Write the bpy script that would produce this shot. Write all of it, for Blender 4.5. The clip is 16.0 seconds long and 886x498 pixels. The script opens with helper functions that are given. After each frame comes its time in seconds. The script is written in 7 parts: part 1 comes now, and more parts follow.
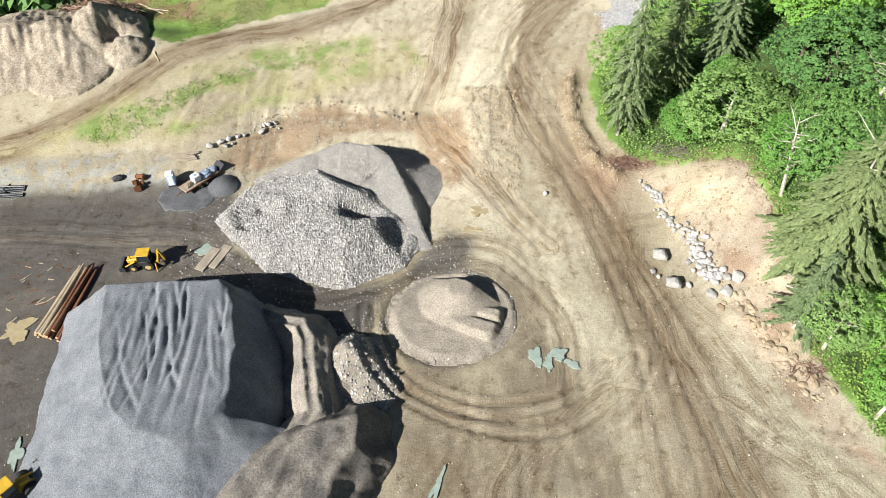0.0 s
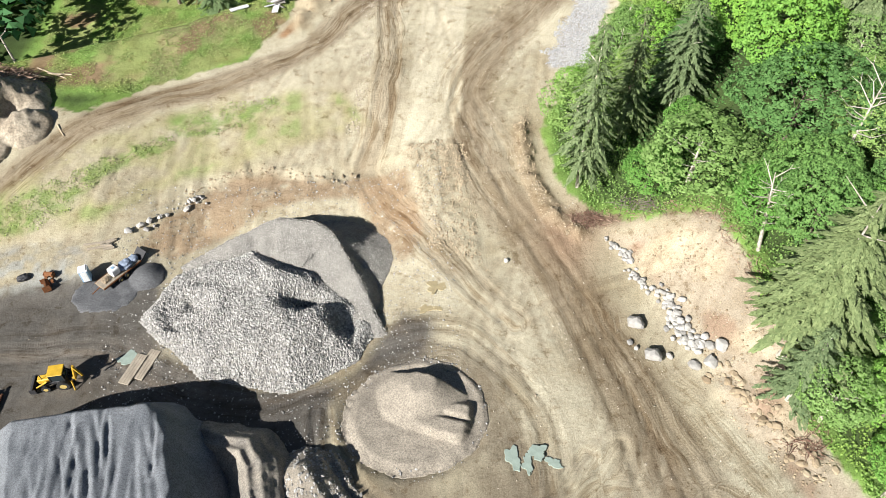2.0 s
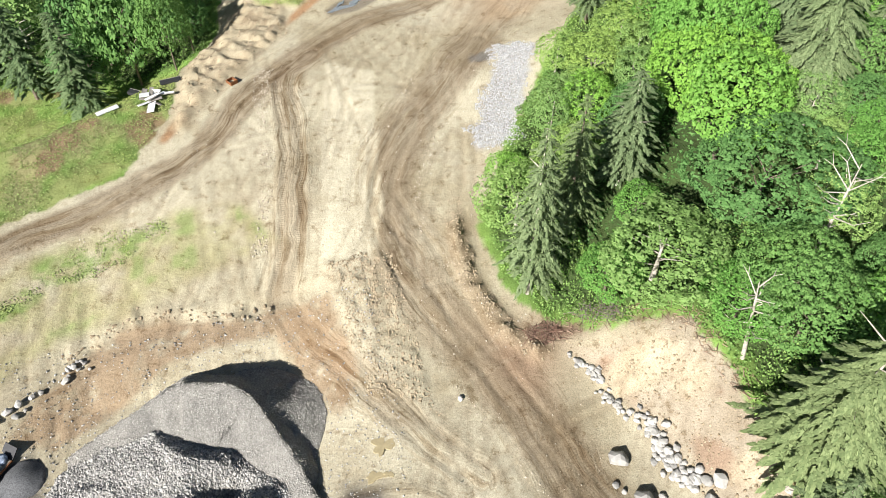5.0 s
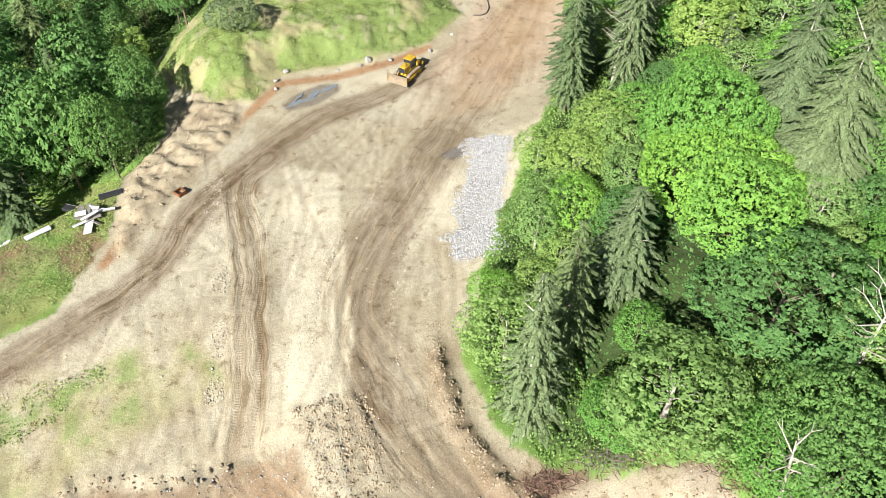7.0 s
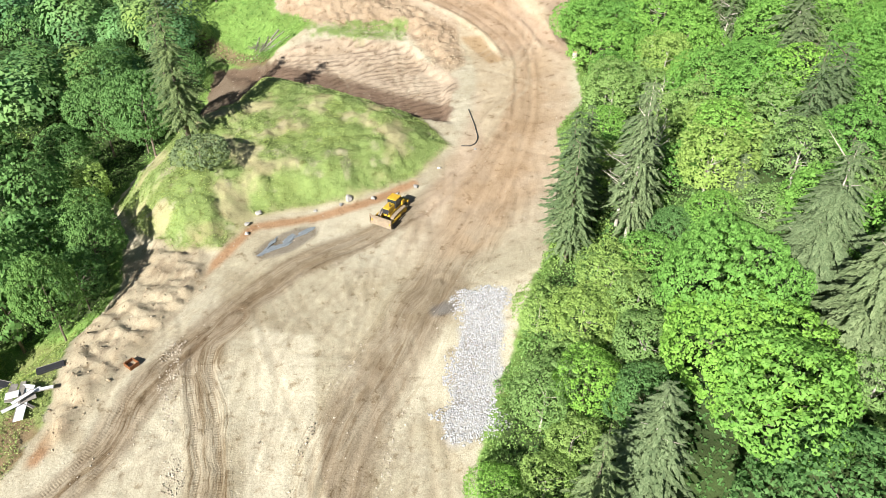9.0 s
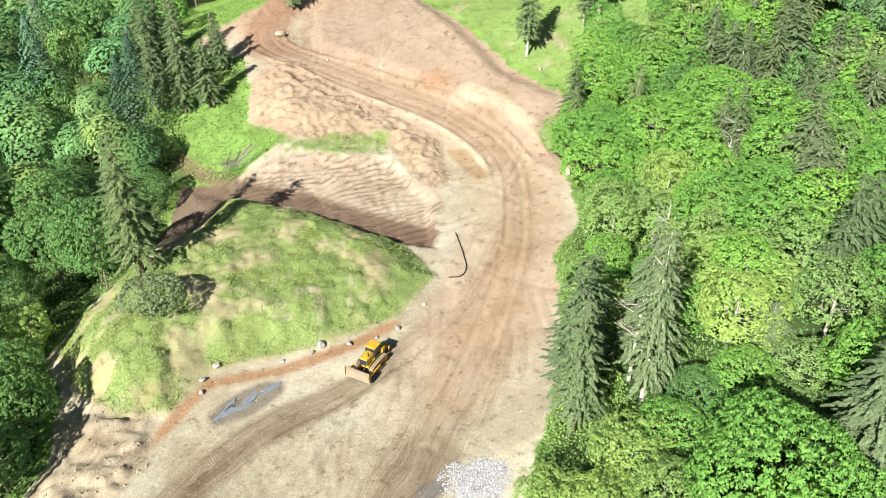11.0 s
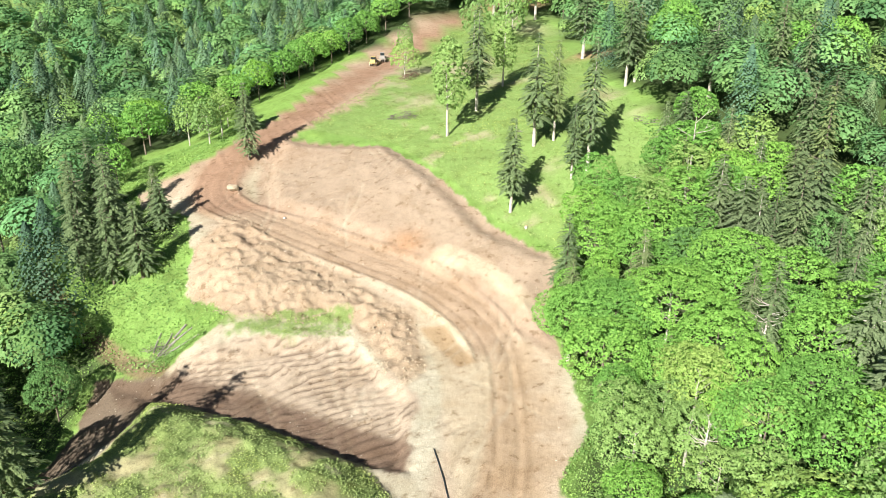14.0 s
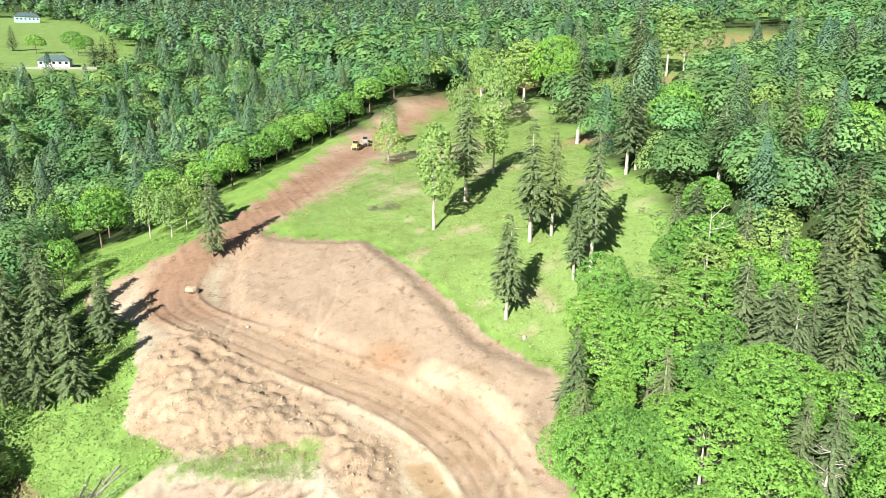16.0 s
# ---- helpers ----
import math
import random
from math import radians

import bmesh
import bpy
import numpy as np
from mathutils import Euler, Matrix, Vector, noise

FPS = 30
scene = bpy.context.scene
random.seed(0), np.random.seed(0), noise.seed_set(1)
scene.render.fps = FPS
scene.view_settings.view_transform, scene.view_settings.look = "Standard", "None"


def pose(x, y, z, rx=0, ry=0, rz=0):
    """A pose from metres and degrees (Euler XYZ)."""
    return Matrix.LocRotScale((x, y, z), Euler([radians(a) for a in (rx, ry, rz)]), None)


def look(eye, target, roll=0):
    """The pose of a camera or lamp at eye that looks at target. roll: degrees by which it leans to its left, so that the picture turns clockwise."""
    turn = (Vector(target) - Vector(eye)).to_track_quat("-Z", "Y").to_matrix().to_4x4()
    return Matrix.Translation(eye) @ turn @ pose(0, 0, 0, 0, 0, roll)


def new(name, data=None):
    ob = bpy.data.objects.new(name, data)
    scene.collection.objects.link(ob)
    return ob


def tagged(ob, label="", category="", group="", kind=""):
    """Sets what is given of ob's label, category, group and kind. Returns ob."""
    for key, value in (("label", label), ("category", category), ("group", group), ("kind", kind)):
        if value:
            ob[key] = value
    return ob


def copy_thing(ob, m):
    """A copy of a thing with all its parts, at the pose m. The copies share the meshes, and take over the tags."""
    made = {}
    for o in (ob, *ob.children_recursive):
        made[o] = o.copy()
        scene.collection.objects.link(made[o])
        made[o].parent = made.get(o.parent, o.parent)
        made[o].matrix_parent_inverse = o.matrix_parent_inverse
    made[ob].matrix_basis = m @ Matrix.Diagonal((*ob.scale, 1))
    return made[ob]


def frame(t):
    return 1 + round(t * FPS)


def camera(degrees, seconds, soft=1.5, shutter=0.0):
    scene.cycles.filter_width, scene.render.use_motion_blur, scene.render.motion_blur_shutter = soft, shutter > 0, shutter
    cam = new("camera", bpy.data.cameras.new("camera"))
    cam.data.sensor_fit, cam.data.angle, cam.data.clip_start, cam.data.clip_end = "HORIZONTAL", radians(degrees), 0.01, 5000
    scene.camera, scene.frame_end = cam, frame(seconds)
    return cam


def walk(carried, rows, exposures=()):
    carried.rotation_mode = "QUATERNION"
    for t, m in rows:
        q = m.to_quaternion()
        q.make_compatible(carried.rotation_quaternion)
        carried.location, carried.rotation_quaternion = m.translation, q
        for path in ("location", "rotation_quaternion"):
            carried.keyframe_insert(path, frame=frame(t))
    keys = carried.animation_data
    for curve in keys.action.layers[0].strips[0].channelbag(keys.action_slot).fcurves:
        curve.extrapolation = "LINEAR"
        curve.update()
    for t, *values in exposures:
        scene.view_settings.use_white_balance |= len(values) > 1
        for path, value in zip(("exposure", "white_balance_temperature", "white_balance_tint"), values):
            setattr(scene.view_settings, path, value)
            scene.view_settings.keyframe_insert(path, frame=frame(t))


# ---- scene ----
cam = camera(63.4, 16.0, soft=0.5)
METRES, EYE, TILT, LEAN, TURN = 130.0, 73.0, -48.0, 0.0, 0.0
ROWS = [
    (0.0, 0.0, 0.0, 0.0, -0.0, 0.0, 0.0),
    (0.5, -0.0004, 0.0186, 0.0203, -0.34, 0.0, 0.33),
    (1.0, -0.0003, 0.0372, 0.0406, -1.33, -0.0, 1.45),
    (1.5, -0.0002, 0.0559, 0.0609, -2.66, -0.02, 2.9),
    (2.0, -0.0005, 0.0746, 0.0815, -4.01, -0.08, 4.34),
    (2.5, 0.0008, 0.0932, 0.1021, -5.08, -0.15, 5.54),
    (3.0, 0.0025, 0.1117, 0.1226, -6.14, -0.24, 6.71),
    (3.5, 0.0044, 0.1304, 0.1424, -7.23, -0.29, 7.88),
    (4.0, 0.0068, 0.1489, 0.1628, -8.33, -0.38, 9.04),
    (6.5, 0.0309, 0.2441, 0.2675, -12.47, 0.41, 13.35),
    (7.0, 0.038, 0.2637, 0.2889, -12.82, 2.13, 13.67),
    (7.5, 0.0459, 0.283, 0.3106, -13.1, 3.8, 13.92),
    (8.0, 0.0546, 0.3024, 0.3321, -13.38, 5.46, 14.14),
    (8.5, 0.064, 0.322, 0.3541, -13.65, 7.05, 14.39),
    (9.0, 0.074, 0.3417, 0.3761, -13.91, 8.62, 14.64),
    (11.5, 0.1294, 0.442, 0.4885, -15.24, 16.19, 15.8),
    (12.0, 0.1418, 0.4633, 0.5118, -15.51, 17.69, 16.03),
    (12.5, 0.1548, 0.4849, 0.5354, -15.78, 19.17, 16.26),
    (13.0, 0.168, 0.5066, 0.5593, -16.07, 20.66, 16.5),
    (13.5, 0.1815, 0.5284, 0.5837, -16.36, 22.12, 16.74),
    (14.0, 0.1957, 0.5505, 0.608, -16.62, 23.61, 16.97),
    (14.5, 0.2102, 0.5731, 0.6325, -16.89, 25.08, 17.18),
    (15.0, 0.2247, 0.5956, 0.6577, -17.15, 26.51, 17.38),
    (15.5, 0.2396, 0.6186, 0.683, -17.33, 27.92, 17.5),
    (16.0, 0.2555, 0.6415, 0.7085, -17.52, 29.24, 17.64),
]
EXPOSURES = ((0.0, 0.92), (4.0, 0.93), (9.0, 1.05), (16.0, 1.18))
walk(cam, [(t, pose(0, 0, EYE, TILT, LEAN, TURN) @ pose(METRES * x, METRES * y, METRES * z, 90 + pitch, roll, yaw)) for t, x, y, z, yaw, pitch, roll in ROWS], EXPOSURES)


# -- land begins
def hash2(i, j, seed):
    n = (i.astype(np.int64) * 374761393 + j.astype(np.int64) * 668265263 + seed * 974634777) & 0xFFFFFFFF
    n = ((n ^ (n >> 13)) * 1274126177) & 0xFFFFFFFF
    return ((n ^ (n >> 16)) & 0xFFFF) / 65535.0


def vnoise(x, y, seed=0):
    """Smooth value noise, 0 to 1."""
    i, j = np.floor(x), np.floor(y)
    u, v = x - i, y - j
    u, v = u * u * (3 - 2 * u), v * v * (3 - 2 * v)
    a, b = hash2(i, j, seed), hash2(i + 1, j, seed)
    c, d = hash2(i, j + 1, seed), hash2(i + 1, j + 1, seed)
    return (a * (1 - u) + b * u) * (1 - v) + (c * (1 - u) + d * u) * v


def fbm(x, y, seed=0, octaves=4):
    """Noise over several octaves, about -0.5 to 0.5."""
    total, size, weight = 0.0, 1.0, 0.5
    for k in range(octaves):
        total = total + weight * (vnoise(x * size, y * size, seed + 11 * k) - 0.5)
        size, weight = size * 2.03, weight * 0.5
    return total


def sstep(a, b, v):
    u = np.clip((v - a) / (b - a), 0, 1)
    return u * u * (3 - 2 * u)


def splus(v, w=3.0):
    """A soft max(v, 0)."""
    return w * np.logaddexp(0, v / w)


def curve(v, *knots):
    return np.interp(v, knots[0::2], knots[1::2])


def inside(x, y, *ring):
    """Signed distance to a polygon given as x, y, x, y ...; positive within."""
    px, py = np.array(ring[0::2], float), np.array(ring[1::2], float)
    best, odd = np.full(np.shape(x), 1e9), np.zeros(np.shape(x), bool)
    for k in range(len(px)):
        ax, ay, bx, by = px[k - 1], py[k - 1], px[k], py[k]
        ex, ey = bx - ax, by - ay
        u = np.clip(((x - ax) * ex + (y - ay) * ey) / (ex * ex + ey * ey), 0, 1)
        best = np.minimum(best, (x - ax - u * ex) ** 2 + (y - ay - u * ey) ** 2)
        cross = (ay > y) != (by > y)
        with np.errstate(divide="ignore", invalid="ignore"):
            odd ^= cross & (x < ex * (y - ay) / (ey if ey else 1e-9) + ax)
    return np.where(odd, 1, -1) * np.sqrt(best)


def along(x, y, *line):
    """Distance along a polyline, and signed offset to its right."""
    px, py = np.array(line[0::2], float), np.array(line[1::2], float)
    best, s_out, d_out, run = np.full(np.shape(x), 1e18), np.zeros(np.shape(x)), np.zeros(np.shape(x)), 0.0
    for k in range(len(px) - 1):
        ex, ey = px[k + 1] - px[k], py[k + 1] - py[k]
        n = math.hypot(ex, ey)
        u = np.clip(((x - px[k]) * ex + (y - py[k]) * ey) / (n * n), 0, 1)
        rx, ry = x - px[k] - u * ex, y - py[k] - u * ey
        q = rx * rx + ry * ry
        closer = q < best
        best = np.where(closer, q, best)
        s_out = np.where(closer, run + u * n, s_out)
        d_out = np.where(closer, np.where(rx * ey - ry * ex > 0, 1, -1) * np.sqrt(q), d_out)
        run += n
    return s_out, d_out


def smooth_line(points, n=8):
    """A rounded polyline through x, y, x, y ... (Catmull-Rom)."""
    p = np.array(points, float).reshape(-1, 2)
    p = np.vstack([2 * p[0] - p[1], p, 2 * p[-1] - p[-2]])
    out = []
    for k in range(1, len(p) - 2):
        for u in np.arange(n) / n:
            out.append(0.5 * (2 * p[k] + (p[k + 1] - p[k - 1]) * u + (2 * p[k - 1] - 5 * p[k] + 4 * p[k + 1] - p[k + 2]) * u * u
                              + (3 * p[k] - p[k - 1] - 3 * p[k + 1] + p[k + 2]) * u ** 3))
    out.append(p[-2])
    return np.array(out).ravel().tolist()


def land(x, y):
    """The lie of the land without heaps and ruts."""
    x, y = np.asarray(x, float), np.asarray(y, float)
    rise = curve(y, 40, -2.7, 66, -2.3, 85, 0.2, 99, 2.6, 118, 4.6, 135, 6.6, 155, 7.6, 170, 9.3, 190, 10.3, 205, 11, 215, 13, 235, 18, 250, 21.5,
                 270, 23, 292, 29, 330, 35, 365, 38, 400, 46, 430, 53, 500, 62, 700, 75, 1000, 95, 2000, 200, 4000, 330)
    # the yard lies lower, below a bank
    low = curve(y - curve(x, -60, -11, -42, -9, -27, 0), 88, -2.9, 92, -1.4, 94, -0.9, 97, -0.7, 98.6, 0.1, 104, 1.5, 110, 3.0, 118, 4.6)
    yard = sstep(7, -5, x) * sstep(118, 110, y)
    z = rise * (1 - yard) + np.minimum(low, 4.6) * yard
    # hillside to the east
    xr = curve(y, 40, 50, 60, 42, 75, 36, 90, 30, 100, 27, 118, 30, 135, 38, 160, 64, 190, 84, 215, 78, 235, 66, 270, 50, 300, 64, 365, 118, 430, 190)
    k = curve(y, 60, 0.3, 110, 0.24, 150, 0.24, 260, 0.22, 320, 0.14, 430, 0.1)
    side = k * splus(x - xr, 4)
    z = z + 60 * np.tanh(side / 60) * sstep(1500, 700, y)
    z = z + 4.6 * sstep(30, 45, x + 0.12 * (y - 70)) * sstep(46, 60, y) * sstep(94, 80, y)
    # it falls away to the west into a wooded valley
    xl = curve(y, 60, -100, 118, -84, 132, -34, 142, -14, 152, -4, 175, 3, 200, 17, 213, 29, 228, 36, 240, 35, 262, 36, 290, 50, 330, 78, 365, 100, 400, 135, 450, 165)
    z = z - curve(y, 100, 0.3, 150, 0.62, 205, 0.55, 240, 0.4, 275, 0.3, 300, 0.25, 400, 0.35) * splus(xl - x, 2)
    valley = curve(y, 100, -10, 150, -6, 200, -2, 250, 4, 300, 9, 370, 14, 440, 27, 520, 50, 650, 62, 1000, 95, 2000, 200, 4000, 330)
    valley = valley + 14 * fbm(x / 300, y / 300, 5, 3) * sstep(350, 900, y)
    z = valley + splus(z - valley, 2)
    far = sstep(600, 1600, np.hypot(x - 20, y - 150))
    z = z + far * 90 * fbm(x / 700, y / 700, 3, 3)
    return z
# -- land ends

# ---- light ----
SUN_BEARING, SUN_HEIGHT = 230.0, 32.0
world = bpy.data.worlds.new("sky")
scene.world = world
world.use_nodes = True
sky = world.node_tree.nodes.new("ShaderNodeTexSky")
sky.sky_type, sky.sun_disc = "NISHITA", False
sky.sun_elevation, sky.sun_rotation = radians(SUN_HEIGHT), radians(SUN_BEARING)
sky.air_density, sky.dust_density = 1.0, 0.6
background = world.node_tree.nodes["Background"]
background.inputs["Strength"].default_value = 0.029
world.node_tree.links.new(sky.outputs[0], background.inputs["Color"])
sun_lamp = bpy.data.lights.new("sun", "SUN")
sun_lamp.energy, sun_lamp.angle, sun_lamp.color = 5.0, radians(0.53), (1.0, 0.97, 0.92)
sun = new("sun", sun_lamp)
b, e = radians(SUN_BEARING), radians(SUN_HEIGHT)
sun.matrix_world = look((300 * math.sin(b) * math.cos(e), 300 * math.cos(b) * math.cos(e), 300 * math.sin(e)), (0, 0, 0))


# ---- materials ----
def material(name, rough=0.9, metal=0.0):
    m = bpy.data.materials.new(name)
    m.use_nodes = True
    nodes, links = m.node_tree.nodes, m.node_tree.links
    shader = nodes["Principled BSDF"]
    shader.inputs["Roughness"].default_value = rough
    shader.inputs["Metallic"].default_value = metal
    return m, nodes, links, shader


def noise_node(nodes, links, scale, detail=4.0, rough=0.6, space="Object"):
    where = nodes.new("ShaderNodeTexCoord")
    n = nodes.new("ShaderNodeTexNoise")
    n.inputs["Scale"].default_value, n.inputs["Detail"].default_value, n.inputs["Roughness"].default_value = scale, detail, rough
    links.new(where.outputs[space], n.inputs["Vector"])
    return n.outputs["Fac"]


def ramp_node(nodes, links, fac, *stops):
    r = nodes.new("ShaderNodeValToRGB")
    while len(r.color_ramp.elements) < len(stops):
        r.color_ramp.elements.new(0.5)
    for el, (at, col) in zip(r.color_ramp.elements, stops):
        el.position = at
        el.color = (*col, 1) if len(col) == 3 else col
    links.new(fac, r.inputs[0])
    return r.outputs[0]


def mix_node(nodes, links, a, b2, fac=0.5, mode="MIX"):
    x = nodes.new("ShaderNodeMix")
    x.data_type, x.blend_type = "RGBA", mode
    for k, v in ((0, fac), (6, a), (7, b2)):
        if hasattr(v, "links"):
            links.new(v, x.inputs[k])
        else:
            x.inputs[k].default_value = v if k == 0 else (*v, 1)
    return x.outputs[2]


def bump_node(nodes, links, shader, height, strength=0.4, distance=0.05):
    bump = nodes.new("ShaderNodeBump")
    bump.inputs["Strength"].default_value, bump.inputs["Distance"].default_value = strength, distance
    links.new(height, bump.inputs["Height"])
    links.new(bump.outputs[0], shader.inputs["Normal"])


def plain(name, col, rough=0.6, metal=0.0, wear=0.35, scale=3.0):
    """A painted or bare surface with two scales of wear and dust."""
    m, nodes, links, shader = material(name, rough, metal)
    big = noise_node(nodes, links, scale, 5.0)
    fine = noise_node(nodes, links, scale * 9, 3.0)
    dark = tuple(c * (1 - wear) for c in col)
    c1 = ramp_node(nodes, links, big, (0.3, dark), (0.7, col))
    c2 = ramp_node(nodes, links, fine, (0.3, (0.8, 0.8, 0.8)), (0.7, (1.1, 1.1, 1.1)))
    links.new(mix_node(nodes, links, c1, c2, 1.0, "MULTIPLY"), shader.inputs["Base Color"])
    bump_node(nodes, links, shader, fine, 0.15, 0.01)
    return m


def ground_material(name):
    """Soil, clay and turf. The sheet carries the kind of soil and, along the tracks, the way that wheels have gone."""
    m, nodes, links, shader = material(name, 0.95)
    soil_at = nodes.new("ShaderNodeAttribute")
    soil_at.attribute_name = "soil"
    track = nodes.new("ShaderNodeAttribute")
    track.attribute_name = "track"
    parts = nodes.new("ShaderNodeSeparateXYZ")
    links.new(track.outputs["Vector"], parts.inputs[0])

    def calc(op, a, b2=None, clamp=False):
        c = nodes.new("ShaderNodeMath")
        c.operation, c.use_clamp = op, clamp
        for k, v in enumerate((a, b2)):
            if v is None:
                continue
            if hasattr(v, "links"):
                links.new(v, c.inputs[k])
            else:
                c.inputs[k].default_value = v
        return c.outputs[0]

    across, run, weight = parts.outputs[0], parts.outputs[1], parts.outputs[2]
    sway = noise_node(nodes, links, 0.13, 2.0, 0.5)
    fade = noise_node(nodes, links, 0.09, 5.0, 0.7)
    weight = calc("MULTIPLY", weight, ramp_node(nodes, links, fade, (0.34, (0.25, 0.25, 0.25)), (0.52, (1, 1, 1))))
    shifted = calc("ADD", across, calc("MULTIPLY", sway, 3.0))

    def strips(wide, long, detail):
        way = nodes.new("ShaderNodeCombineXYZ")
        links.new(calc("MULTIPLY", shifted, wide), way.inputs[0])
        links.new(calc("MULTIPLY", run, long), way.inputs[1])
        t = nodes.new("ShaderNodeTexNoise")
        t.inputs["Scale"].default_value, t.inputs["Detail"].default_value, t.inputs["Roughness"].default_value = 1.0, detail, 0.62
        links.new(way.outputs[0], t.inputs["Vector"])
        return t.outputs["Fac"]

    broad, narrow = strips(0.8, 0.035, 7.0), strips(3.4, 0.22, 4.0)
    mid = noise_node(nodes, links, 0.16, 8.0, 0.62)
    patches = noise_node(nodes, links, 0.62, 9.0, 0.72)
    fine = noise_node(nodes, links, 6.0, 5.0, 0.78)
    lumps = noise_node(nodes, links, 1.4, 7.0, 0.7)
    spots = noise_node(nodes, links, 8.0, 2.0, 0.5)
    tone = ramp_node(nodes, links, mid, (0.36, (0.88, 0.85, 0.81)), (0.5, (1, 1, 1)), (0.64, (1.08, 1.08, 1.08)))
    blotch = ramp_node(nodes, links, patches, (0.36, (0.64, 0.59, 0.53)), (0.41, (0.90, 0.88, 0.86)), (0.45, (1.0, 1.0, 1.0)), (0.60, (1.03, 1.03, 1.03)), (0.64, (1.16, 1.16, 1.16)))
    grain = ramp_node(nodes, links, fine, (0.35, (0.71, 0.69, 0.67)), (0.5, (1, 1, 1)), (0.65, (1.2, 1.2, 1.2)))
    pebbles = ramp_node(nodes, links, spots, (0.26, (0.62, 0.62, 0.62)), (0.35, (1, 1, 1)), (0.68, (1, 1, 1)), (0.76, (1.35, 1.35, 1.35)))
    lanes = ramp_node(nodes, links, broad, (0.38, (0.60, 0.53, 0.46)), (0.455, (0.75, 0.70, 0.64)), (0.475, (0.97, 0.96, 0.95)), (0.62, (1.08, 1.09, 1.10)))
    lines = ramp_node(nodes, links, narrow, (0.36, (0.68, 0.63, 0.58)), (0.48, (1, 1, 1)), (0.66, (1.12, 1.12, 1.12)))
    c = mix_node(nodes, links, soil_at.outputs["Color"], tone, 1.0, "MULTIPLY")
    c = mix_node(nodes, links, c, blotch, 1.0, "MULTIPLY")
    c = mix_node(nodes, links, c, grain, 1.0, "MULTIPLY")
    c = mix_node(nodes, links, c, pebbles, 1.0, "MULTIPLY")
    c = mix_node(nodes, links, c, lanes, weight, "MULTIPLY")
    c = mix_node(nodes, links, c, lines, weight, "MULTIPLY")
    links.new(c, shader.inputs["Base Color"])
    shader.inputs["Specular IOR Level"].default_value = 0.15
    # tread marks: cross bars in the two wheel lanes
    bars = calc("SINE", calc("MULTIPLY", run, 19.0))
    lane = calc("SUBTRACT", 1.0, calc("MULTIPLY", calc("ABSOLUTE", calc("SUBTRACT", calc("ABSOLUTE", across), 1.25)), 2.2), True)
    tread = calc("MULTIPLY", calc("MULTIPLY", bars, lane), calc("MULTIPLY", weight, 0.07))
    height = calc("ADD", calc("ADD", calc("MULTIPLY", fine, 0.24), calc("MULTIPLY", lumps, 0.55)), calc("ADD", tread, calc("MULTIPLY", narrow, calc("MULTIPLY", weight, 0.5))))
    bump_node(nodes, links, shader, height, 0.8, 0.26)
    return m


def heap_material(name, a, b2, scale=4.0, bump=0.6):
    m, nodes, links, shader = material(name, 0.95)
    big = noise_node(nodes, links, 0.35, 5.0)
    fine = noise_node(nodes, links, scale, 4.0, 0.75)
    c = mix_node(nodes, links, ramp_node(nodes, links, big, (0.35, a), (0.65, b2)),
                 ramp_node(nodes, links, fine, (0.36, (0.62, 0.62, 0.62)), (0.5, (1, 1, 1)), (0.64, (1.34, 1.34, 1.34))), 1.0, "MULTIPLY")
    links.new(c, shader.inputs["Base Color"])
    shader.inputs["Specular IOR Level"].default_value = 0.2
    bump_node(nodes, links, shader, fine, bump, 0.16)
    return m


def leaf_material(name, dark, light, through_leaf=0.35, single=True, spread=1.0):
    """Foliage: each leaf and each tree differs a little in colour; light shines through."""
    m, nodes, links, shader = material(name, 0.55)
    shader.inputs["Specular IOR Level"].default_value = 0.08
    island = nodes.new("ShaderNodeNewGeometry").outputs["Random Per Island"]
    tree = nodes.new("ShaderNodeObjectInfo").outputs["Random"]
    c = ramp_node(nodes, links, island, (0.0, dark), (1.0, light))
    tones = ((0.0, (0.50, 0.62, 0.70)), (0.35, (0.74, 0.83, 0.88)), (0.7, (1.0, 1.0, 0.96)), (1.0, (1.22, 1.14, 0.85)))
    t = ramp_node(nodes, links, tree, *[(at, tuple(1 + (v - 1) * spread for v in col)) for at, col in tones])
    if single is not True:
        place = noise_node(nodes, links, 0.07, 2.0, 0.6)
        t = ramp_node(nodes, links, place, (0.3, (0.74, 0.82, 0.84)), (0.5, (1, 1, 1)), (0.7, (1.18, 1.12, 0.92)))
    if single == "tint":
        own = nodes.new("ShaderNodeAttribute")
        own.attribute_name = "tint"
        c = mix_node(nodes, links, c, own.outputs["Color"], 1.0, "MULTIPLY")
    c = mix_node(nodes, links, c, t, 1.0, "MULTIPLY")
    links.new(c, shader.inputs["Base Color"])
    lit = nodes.new("ShaderNodeBsdfTranslucent")
    links.new(c, lit.inputs["Color"])
    both = nodes.new("ShaderNodeMixShader")
    both.inputs[0].default_value = through_leaf
    links.new(shader.outputs[0], both.inputs[1])
    links.new(lit.outputs[0], both.inputs[2])
    links.new(both.outputs[0], nodes["Material Output"].inputs["Surface"])
    return m


